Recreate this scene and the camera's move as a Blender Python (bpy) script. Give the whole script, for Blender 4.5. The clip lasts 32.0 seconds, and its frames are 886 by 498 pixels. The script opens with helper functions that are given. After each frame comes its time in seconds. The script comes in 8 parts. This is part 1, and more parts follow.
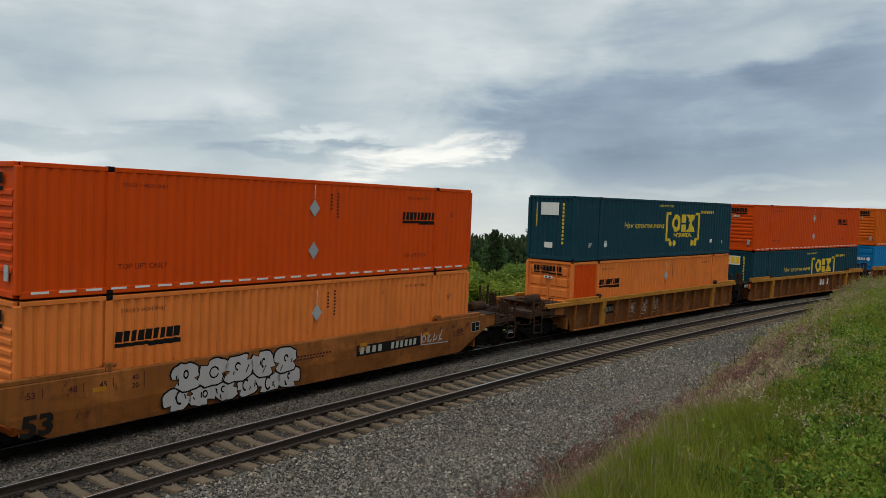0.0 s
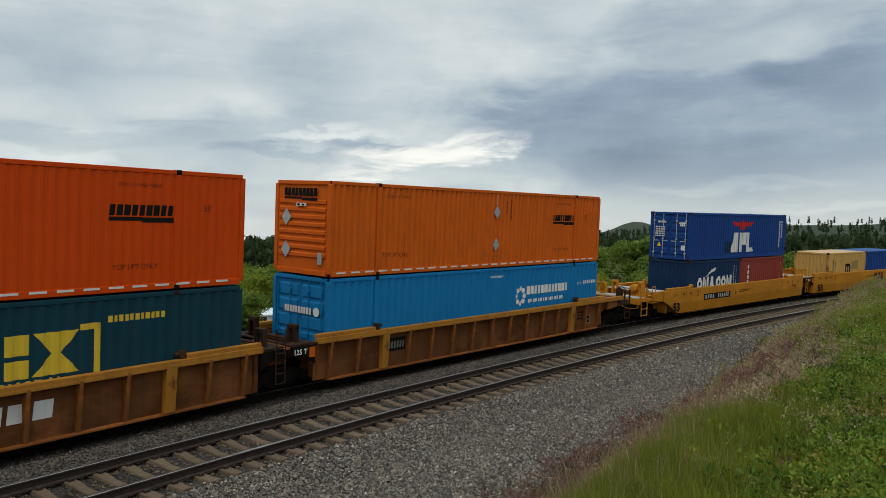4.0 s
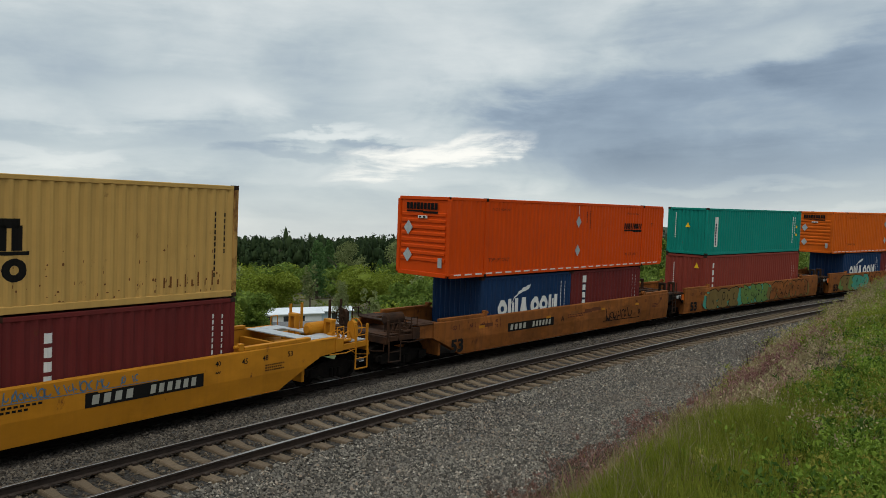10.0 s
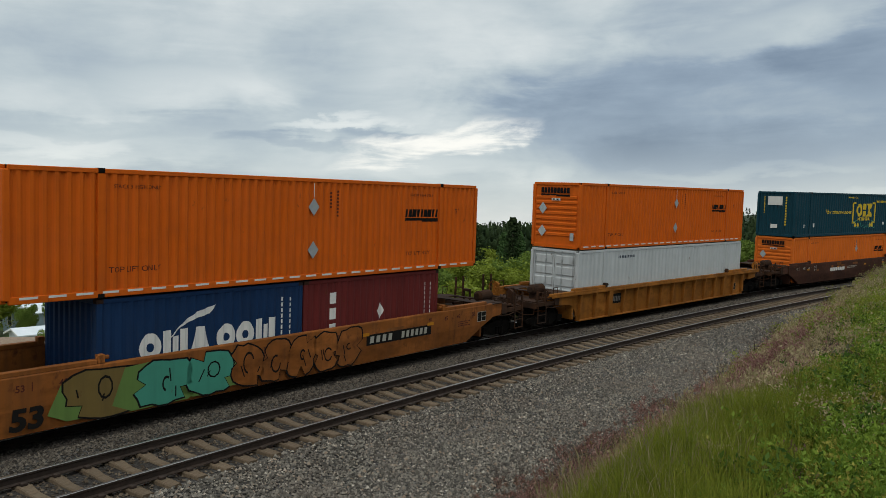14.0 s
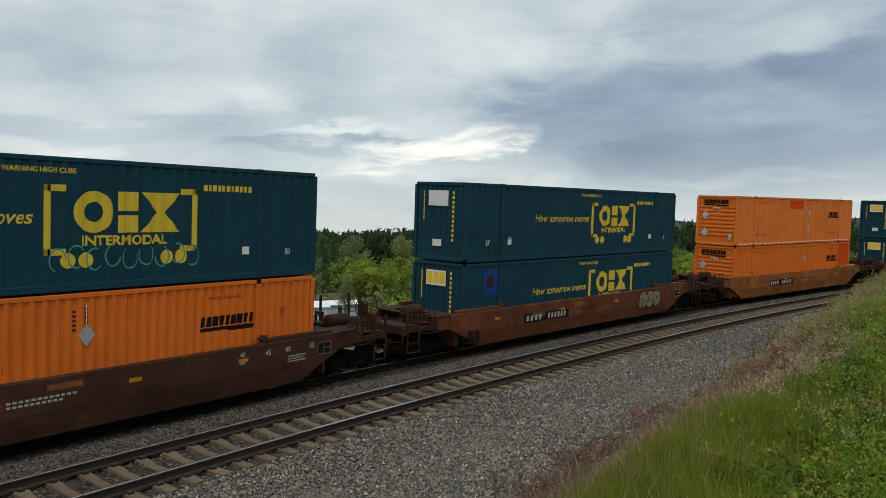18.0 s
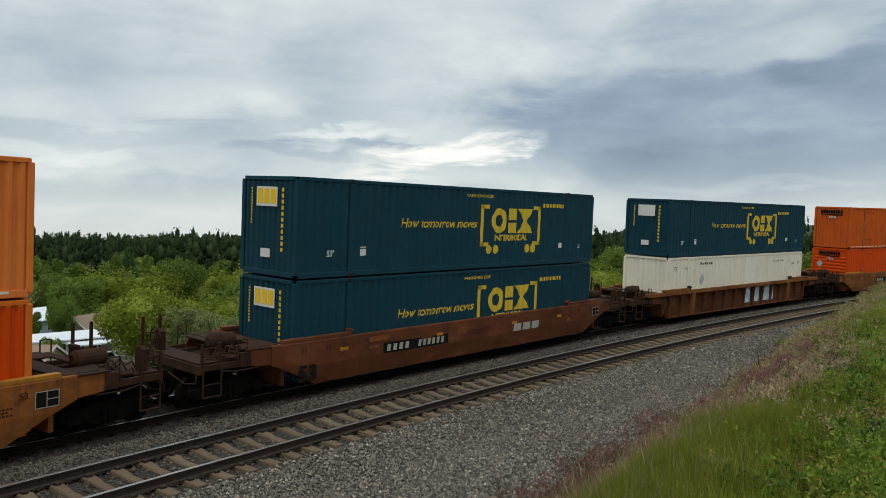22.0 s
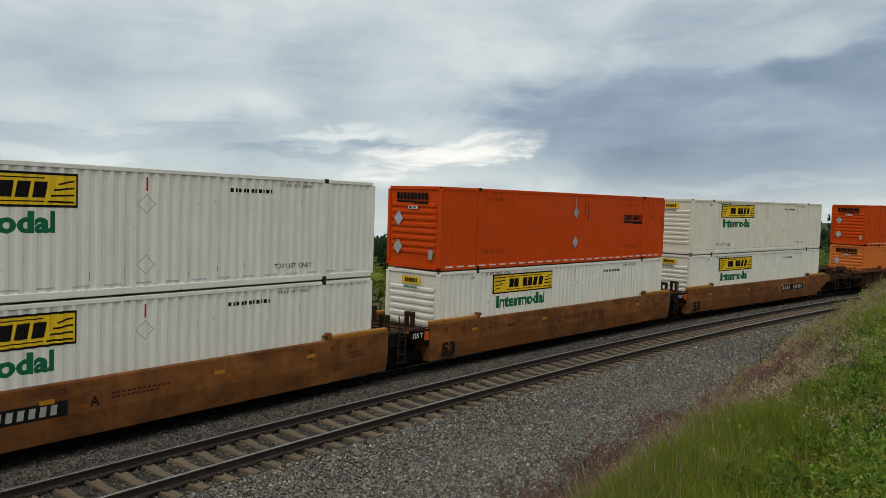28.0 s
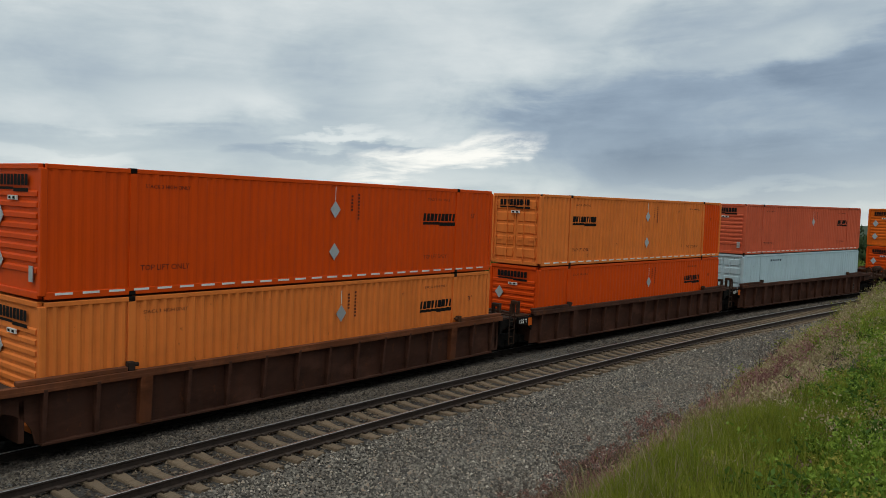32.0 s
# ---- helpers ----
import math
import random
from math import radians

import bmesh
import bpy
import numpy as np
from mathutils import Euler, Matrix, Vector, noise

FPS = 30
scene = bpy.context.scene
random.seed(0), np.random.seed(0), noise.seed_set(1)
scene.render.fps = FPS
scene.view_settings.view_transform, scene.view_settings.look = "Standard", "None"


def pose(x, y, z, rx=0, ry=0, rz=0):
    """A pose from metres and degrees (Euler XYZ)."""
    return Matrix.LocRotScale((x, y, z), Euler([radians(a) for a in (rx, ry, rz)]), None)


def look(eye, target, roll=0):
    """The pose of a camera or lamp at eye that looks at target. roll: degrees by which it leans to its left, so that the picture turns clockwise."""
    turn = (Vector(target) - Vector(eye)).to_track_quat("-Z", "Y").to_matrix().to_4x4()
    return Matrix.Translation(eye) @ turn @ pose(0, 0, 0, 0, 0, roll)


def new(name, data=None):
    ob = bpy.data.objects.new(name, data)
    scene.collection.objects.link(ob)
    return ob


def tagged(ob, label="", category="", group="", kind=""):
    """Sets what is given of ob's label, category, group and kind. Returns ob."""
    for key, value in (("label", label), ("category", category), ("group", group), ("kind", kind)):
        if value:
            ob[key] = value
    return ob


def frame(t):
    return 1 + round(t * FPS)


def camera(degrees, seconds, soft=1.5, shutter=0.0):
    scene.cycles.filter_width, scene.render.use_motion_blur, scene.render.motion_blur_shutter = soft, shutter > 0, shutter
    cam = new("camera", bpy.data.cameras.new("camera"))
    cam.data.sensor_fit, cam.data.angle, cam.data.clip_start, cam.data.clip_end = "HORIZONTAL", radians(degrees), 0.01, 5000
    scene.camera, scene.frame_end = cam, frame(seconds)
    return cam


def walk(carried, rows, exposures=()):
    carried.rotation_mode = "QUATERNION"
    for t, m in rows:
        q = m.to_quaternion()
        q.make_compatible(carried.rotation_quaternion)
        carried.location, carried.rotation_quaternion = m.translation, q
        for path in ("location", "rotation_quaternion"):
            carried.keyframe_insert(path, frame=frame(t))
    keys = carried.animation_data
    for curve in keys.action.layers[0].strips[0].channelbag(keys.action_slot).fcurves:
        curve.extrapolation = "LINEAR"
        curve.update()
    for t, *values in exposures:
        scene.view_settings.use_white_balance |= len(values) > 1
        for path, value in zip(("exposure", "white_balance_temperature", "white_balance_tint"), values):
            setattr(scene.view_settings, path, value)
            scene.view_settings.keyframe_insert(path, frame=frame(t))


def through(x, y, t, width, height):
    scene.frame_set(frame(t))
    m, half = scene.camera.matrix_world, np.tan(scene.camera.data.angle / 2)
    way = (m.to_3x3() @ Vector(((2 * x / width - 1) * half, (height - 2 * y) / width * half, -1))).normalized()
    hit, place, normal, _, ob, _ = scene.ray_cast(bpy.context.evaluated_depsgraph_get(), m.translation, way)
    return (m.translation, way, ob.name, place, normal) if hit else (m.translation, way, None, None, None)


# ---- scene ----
# The lens, the stand and the small swings of the hand that holds it
EYE = (0.0, -18.109, 4.438)
cam = camera(58.15, 32.0, soft=0.8)
walk(cam, [(t, pose(*EYE, a, b, c)) for t, a, b, c in [
    (0, 89.391, 0.317, -56.839), (0.5, 89.343, 0.359, -56.930), (1, 89.379, 0.326, -56.840), (1.5, 89.406, 0.206, -56.706),
    (2, 89.437, 0.192, -56.516), (2.5, 89.422, 0.163, -56.440), (3, 89.355, 0.150, -56.385), (3.5, 89.396, 0.228, -56.424),
    (5.5, 89.223, 0.159, -56.244), (6, 89.236, 0.162, -56.171), (6.5, 89.244, 0.192, -56.069), (7, 89.287, 0.153, -56.269),
    (7.5, 89.212, 0.273, -56.163), (8, 89.081, 0.299, -56.230), (8.5, 89.079, 0.270, -56.224), (9, 89.223, 0.226, -56.224),
    (9.5, 89.329, 0.116, -56.213), (10, 89.395, 0.150, -56.012), (10.5, 89.273, 0.173, -56.039), (11, 89.023, 0.400, -56.051),
    (11.5, 88.832, 0.454, -55.981), (12, 88.717, 0.504, -55.937), (12.5, 88.680, 0.542, -55.837), (13, 88.686, 0.641, -55.768),
    (13.5, 88.561, 0.498, -55.627), (14, 88.530, 0.479, -55.561), (14.5, 88.612, 0.410, -55.584), (16.5, 88.852, 0.244, -55.599),
    (17, 88.776, 0.301, -55.733), (17.5, 88.830, 0.321, -55.703), (18, 88.930, 0.377, -55.640), (18.5, 89.018, 0.246, -55.662),
    (19, 88.979, 0.258, -55.543), (19.5, 88.986, 0.259, -55.588), (20, 88.929, 0.262, -55.522), (20.5, 88.977, 0.207, -55.482),
    (21, 89.136, 0.152, -55.435), (21.5, 89.244, 0.021, -55.445), (22, 89.302, 0.037, -55.303), (22.5, 89.424, 0.071, -55.195),
    (23, 89.477, 0.182, -55.212), (23.5, 89.550, 0.204, -55.298), (24, 89.610, 0.188, -55.262), (24.5, 89.608, 0.176, -55.377),
    (25, 89.707, 0.187, -55.453), (25.5, 89.709, 0.173, -55.466), (27.5, 89.321, 0.393, -54.971), (28, 89.350, 0.469, -55.204),
    (28.5, 89.402, 0.495, -55.389), (29, 89.371, 0.588, -55.413), (29.5, 89.351, 0.585, -55.405), (30, 89.381, 0.646, -55.244),
    (30.5, 89.417, 0.602, -55.100), (31, 89.399, 0.512, -55.208), (31.5, 89.441, 0.379, -55.354), (32, 89.490, 0.308, -55.257),
]], exposures=[(0, -0.02), (14.5, -0.02), (17.5, 0.06), (24.5, 0.06), (27.5, -0.02), (32, -0.02)])

# ---- light: overcast sky, soft sun behind the viewer ----
SUN_EL, SUN_AZ = radians(57), radians(243)
world = bpy.data.worlds.new("overcast")
scene.world = world
world.use_nodes = True
wn, wl = world.node_tree.nodes, world.node_tree.links
wn.clear()


def wmath(op, a, b=None, c=None, clamp=False):
    n = wn.new("ShaderNodeMath")
    n.operation, n.use_clamp = op, clamp
    for i, v in enumerate((a, b, c)):
        if v is None:
            continue
        if isinstance(v, (int, float)):
            n.inputs[i].default_value = v
        else:
            wl.new(v, n.inputs[i])
    return n.outputs[0]


def wmix(f, a, b):
    n = wn.new("ShaderNodeMix")
    n.data_type = "RGBA"
    for i, v in ((0, f), (6, a), (7, b)):
        if isinstance(v, (int, float, tuple)):
            n.inputs[i].default_value = v
        else:
            wl.new(v, n.inputs[i])
    return n.outputs[2]


def wband(v, lo, hi):
    n = wn.new("ShaderNodeMapRange")
    n.interpolation_type = "SMOOTHSTEP"
    wl.new(v, n.inputs[0])
    n.inputs[1].default_value, n.inputs[2].default_value = lo, hi
    return n.outputs[0]


coord = wn.new("ShaderNodeTexCoord").outputs["Generated"]
sep = wn.new("ShaderNodeSeparateXYZ")
wl.new(coord, sep.inputs[0])
dx, dy, dz = sep.outputs
up = wmath("MAXIMUM", dz, 0.0)


def cloud(scale, detail, rough, distort, shift, stretch, turn=0.0):
    """Cloud noise by direction, drawn out sideways by the stretch of its height."""
    m = wn.new("ShaderNodeMapping")
    wl.new(coord, m.inputs[0])
    m.inputs[1].default_value, m.inputs[2].default_value, m.inputs[3].default_value = shift, (0, turn, 0), stretch
    n = wn.new("ShaderNodeTexNoise")
    wl.new(m.outputs[0], n.inputs["Vector"])
    n.inputs["Scale"].default_value, n.inputs["Detail"].default_value = scale, detail
    n.inputs["Roughness"].default_value, n.inputs["Distortion"].default_value = rough, distort
    return wmath("SUBTRACT", n.outputs["Fac"], 0.5)


masses = cloud(2.6, 4, 0.45, 0.3, (2.2, 0.4, 0.7), (1, 1, 2.2))
billow = cloud(6.5, 8, 0.55, 0.25, (5.1, 1.2, 0.3), (1, 1, 2.4))
streak = cloud(7.0, 9, 0.6, 0.4, (0.6, 3.2, 1.9), (1, 1, 6.5))
# cloud banks by bearing and height, their edges ruffled by the same noise
turn = wmath("ADD", wmath("ARCTAN2", dy, dx), wmath("ADD", wmath("MULTIPLY", billow, 0.22), wmath("MULTIPLY", masses, 0.10)))
high = wmath("ADD", wmath("ARCSINE", dz), wmath("ADD", wmath("MULTIPLY", billow, 0.060), wmath("MULTIPLY", streak, 0.030)))


def bank_at(a, e, wa, we, tilt=0.0, soft=1.0):
    """1 in the middle of a cloud at bearing a and height e, 0 past its breadth."""
    u = wmath("DIVIDE", wmath("SUBTRACT", turn, a), wa)
    e0 = wmath("ADD", wmath("MULTIPLY", wmath("SUBTRACT", turn, a), tilt), e)
    v = wmath("DIVIDE", wmath("SUBTRACT", high, e0), we)
    q = wmath("ADD", wmath("MULTIPLY", u, u), wmath("MULTIPLY", v, v))
    return wmath("SUBTRACT", 1.0, wband(q, 1.0 - soft, 1.5), None, True)


tone = wmath("ADD", wmath("MULTIPLY", masses, 0.22), wmath("ADD", wmath("MULTIPLY", billow, 0.55), wmath("MULTIPLY", streak, 0.20)))
tone = wmath("ADD", tone, 0.65)
# bearing, height, half breadth, half depth, lighter or darker, slant
for a, e, wa, we, much, tilt in ((0.28, 0.140, 0.30, 0.085, -0.25, 0.0), (0.41, 0.118, 0.13, 0.060, -0.12, 0.0), (0.25, 0.255, 0.15, 0.050, -0.18, 0.0), (0.09, 0.195, 0.085, 0.060, -0.16, 0.0),
                                 (0.185, 0.218, 0.13, 0.030, 0.14, -0.1), (0.15, 0.070, 0.30, 0.055, -0.16, 0.0), (0.25, 0.066, 0.12, 0.008, 0.10, 0.0), (0.12, 0.040, 0.10, 0.007, 0.12, 0.0), (1.00, 0.122, 0.24, 0.014, -0.10, 0.0), (1.02, 0.064, 0.22, 0.020, -0.14, 0.0),
                                 (0.76, 0.200, 0.085, 0.075, -0.07, 0.0), (1.02, 0.220, 0.22, 0.060, -0.08, 0.0), (0.87, 0.165, 0.11, 0.030, 0.12, 0.0), (1.05, 0.100, 0.09, 0.008, 0.12, 0.0),
                                 (0.72, 0.130, 0.07, 0.008, 0.24, -0.1), (0.66, 0.119, 0.06, 0.007, -0.20, 0.0), (0.76, 0.108, 0.09, 0.007, -0.14, 0.0), (0.58, 0.195, 0.12, 0.080, 0.08, 0.0), (0.62, 0.075, 0.16, 0.014, 0.10, 0.0)):
    tone = wmath("ADD", tone, wmath("MULTIPLY", bank_at(a, e, wa, we, tilt), much))
ramp = wn.new("ShaderNodeValToRGB")
wl.new(tone, ramp.inputs[0])
stops = ramp.color_ramp.elements
stops[0].position, stops[0].color = 0.10, (0.140, 0.190, 0.262, 1)
stops[1].position, stops[1].color = 0.90, (0.705, 0.74, 0.725, 1)
for pos, rgb in ((0.36, (0.262, 0.330, 0.405, 1)), (0.60, (0.458, 0.522, 0.545, 1))):
    stops.new(pos).color = rgb
low = wmath("POWER", wmath("SUBTRACT", 1.0, up, None, True), 24.0)
body = wmix(wmath("MULTIPLY", low, 0.60), ramp.outputs[0], (0.655, 0.672, 0.645, 1))
gap = wmath("MULTIPLY", bank_at(0.612, 0.106, 0.125, 0.020, -0.15, 0.7), wband(wmath("ADD", streak, wmath("MULTIPLY", billow, 0.5)), -0.16, 0.10))
body = wmix(wmath("MULTIPLY", gap, 0.95), body, (0.94, 0.92, 0.85, 1))
# an overcast sky is brighter overhead than along the horizon
zenith = wn.new("ShaderNodeVectorMath")
zenith.operation = "SCALE"
wl.new(body, zenith.inputs[0])
wl.new(wmath("ADD", 1.0, wmath("MULTIPLY", wband(dz, 0.30, 0.95), 1.0)), zenith.inputs["Scale"])
body = zenith.outputs[0]
sky = wn.new("ShaderNodeTexSky")
sky.sky_type, sky.sun_disc, sky.sun_elevation, sky.sun_rotation = "NISHITA", False, SUN_EL, SUN_AZ
dim = wn.new("ShaderNodeVectorMath")
dim.operation = "SCALE"
wl.new(sky.outputs[0], dim.inputs[0])
dim.inputs["Scale"].default_value = 0.10
back = wn.new("ShaderNodeBackground")
wl.new(wmix(0.90, dim.outputs[0], body), back.inputs[0])
back.inputs[1].default_value = 1.15
wl.new(back.outputs[0], wn.new("ShaderNodeOutputWorld").inputs[0])

sun = new("sun", bpy.data.lights.new("sun", "SUN"))
sun.data.energy, sun.data.angle, sun.data.color = 0.78, radians(22), (1.0, 0.91, 0.76)
# the sky's azimuth turns clockwise from north (+y)
sun.matrix_world = look((0, 0, 60), (-math.sin(SUN_AZ) * 50, -math.cos(SUN_AZ) * 50, 60 - 50 * math.tan(SUN_EL)))


# ---- materials ----
def shader(name, rough=0.7, metal=0.0, spec=0.4):
    m = bpy.data.materials.new(name)
    m.use_nodes = True
    b = m.node_tree.nodes["Principled BSDF"]
    b.inputs["Roughness"].default_value, b.inputs["Metallic"].default_value = rough, metal
    b.inputs["Specular IOR Level"].default_value = spec * 0.7
    return m, m.node_tree.nodes, m.node_tree.links, b


def tex(n, l, scale, detail=5.0, rough=0.55, stretch=(1, 1, 1), space="Object", shift=(0, 0, 0)):
    c = n.new("ShaderNodeTexCoord")
    m = n.new("ShaderNodeMapping")
    m.inputs[1].default_value, m.inputs[3].default_value = shift, stretch
    l.new(c.outputs[space], m.inputs[0])
    t = n.new("ShaderNodeTexNoise")
    l.new(m.outputs[0], t.inputs["Vector"])
    t.inputs["Scale"].default_value, t.inputs["Detail"].default_value, t.inputs["Roughness"].default_value = scale, detail, rough
    return t.outputs["Fac"]


def steps(n, l, v, lo, hi, to=1.0):
    r = n.new("ShaderNodeMapRange")
    l.new(v, r.inputs[0])
    r.inputs[1].default_value, r.inputs[2].default_value, r.inputs[4].default_value = lo, hi, to
    return r.outputs[0]


def blend(n, l, f, a, b, mode="MIX"):
    x = n.new("ShaderNodeMix")
    x.data_type, x.blend_type = "RGBA", mode
    for i, v in ((0, f), (6, a), (7, b)):
        if isinstance(v, (int, float)):
            x.inputs[i].default_value = v
        elif isinstance(v, tuple):
            x.inputs[i].default_value = (*v[:3], 1)
        else:
            l.new(v, x.inputs[i])
    return x.outputs[2]


def relief(n, l, b, v, strength, dist):
    k = n.new("ShaderNodeBump")
    k.inputs["Strength"].default_value, k.inputs["Distance"].default_value = strength, dist
    l.new(v, k.inputs["Height"])
    l.new(k.outputs[0], b.inputs["Normal"])


def paint(name, rgb, rough=0.5, dirt=0.3, rust=0.0, fade=0.25, shift=0.0, blotch=0.0):
    """Weathered paint on steel: faded patches, dirt that has run down, rust specks."""
    m, n, l, b = shader(name, rough + 0.08, 0.0, 0.14)
    sh = (shift * 3.1, shift * 1.7, shift)
    col = blend(n, l, steps(n, l, tex(n, l, 0.8, 6, shift=sh), 0.35, 0.7, fade), rgb, tuple(min(1, c * 1.18 + 0.014) for c in rgb))
    if blotch:
        # worn patches: bare paint showing through, and dark rusty ones
        col = blend(n, l, steps(n, l, tex(n, l, 0.9, 7, 0.62, (0.55, 1, 1.3), shift=(shift, 1, 8)), 0.50, 0.66, blotch), col, tuple(min(1, c * 1.75 + 0.006) for c in rgb))
        col = blend(n, l, steps(n, l, tex(n, l, 1.4, 8, 0.66, (0.5, 1, 1.0), shift=(2, shift, 5)), 0.50, 0.70, blotch), col, tuple(c * 0.32 for c in rgb))
    grime = tuple(c * 0.30 + 0.014 for c in rgb)
    col = blend(n, l, steps(n, l, tex(n, l, 2.2, 7, 0.6, (2.6, 2.6, 0.16), shift=sh), 0.46, 0.80, dirt), col, grime)
    col = blend(n, l, steps(n, l, tex(n, l, 1.1, 5, 0.6, shift=(shift, 4, 2)), 0.45, 0.85, dirt * 0.8), col, grime)
    if rust:
        spots = tex(n, l, 2.6, 9, 0.68, (1.2, 1.2, 0.7), shift=(7, shift, 1))
        col = blend(n, l, steps(n, l, spots, 0.66 - 0.2 * rust, 0.74 - 0.12 * rust), col, (0.105, 0.036, 0.014))
    info = n.new("ShaderNodeObjectInfo")
    col = blend(n, l, steps(n, l, info.outputs["Random"], 0, 1, 0.12), col, tuple(c * 0.7 for c in rgb))
    l.new(col, b.inputs["Base Color"])
    l.new(steps(n, l, tex(n, l, 3.0, 4), 0.2, 0.8, 1.0), b.inputs["Coat Roughness"])
    relief(n, l, b, tex(n, l, 5.0, 6), 0.12, 0.02)
    return m


def coarse(name, rgb, rgb2, scale, rough=0.85, bump=0.3, dist=0.02, metal=0.0, stretch=(1, 1, 1), third=None, spec=0.4):
    """Any rough natural or worn surface in two or three tones."""
    m, n, l, b = shader(name, rough, metal, spec)
    col = blend(n, l, steps(n, l, tex(n, l, scale, 8, 0.62, stretch), 0.32, 0.68), rgb, rgb2)
    if third:
        col = blend(n, l, steps(n, l, tex(n, l, scale * 0.13, 4, 0.55, stretch, shift=(9, 2, 5)), 0.42, 0.66, 0.75), col, third)
    info = n.new("ShaderNodeObjectInfo")
    col = blend(n, l, steps(n, l, info.outputs["Random"], 0, 1, 0.35), col, tuple(c * 0.62 for c in rgb))
    l.new(col, b.inputs["Base Color"])
    relief(n, l, b, tex(n, l, scale * 2.2, 6, 0.6, stretch), bump, dist)
    return m


def leafy(name, a, c, rough=0.6, through=0.25):
    """Leaves and blades: each one has its own tone; some light passes through."""
    m, n, l, b = shader(name, rough, 0, 0.10)
    geo = n.new("ShaderNodeNewGeometry")
    col = blend(n, l, geo.outputs["Random Per Island"], a, c)
    info = n.new("ShaderNodeObjectInfo")
    col = blend(n, l, steps(n, l, info.outputs["Random"], 0, 1, 0.4), col, tuple(x * 0.62 for x in a))
    col = blend(n, l, steps(n, l, tex(n, l, 0.5, 3), 0.3, 0.75, 0.45), col, tuple(x * 0.55 for x in a))
    l.new(col, b.inputs["Base Color"])
    t = n.new("ShaderNodeBsdfTranslucent")
    l.new(col, t.inputs[0])
    mix = n.new("ShaderNodeMixShader")
    mix.inputs[0].default_value = through
    l.new(b.outputs[0], mix.inputs[1])
    l.new(t.outputs[0], mix.inputs[2])
    l.new(mix.outputs[0], n["Material Output"].inputs[0])
    return m


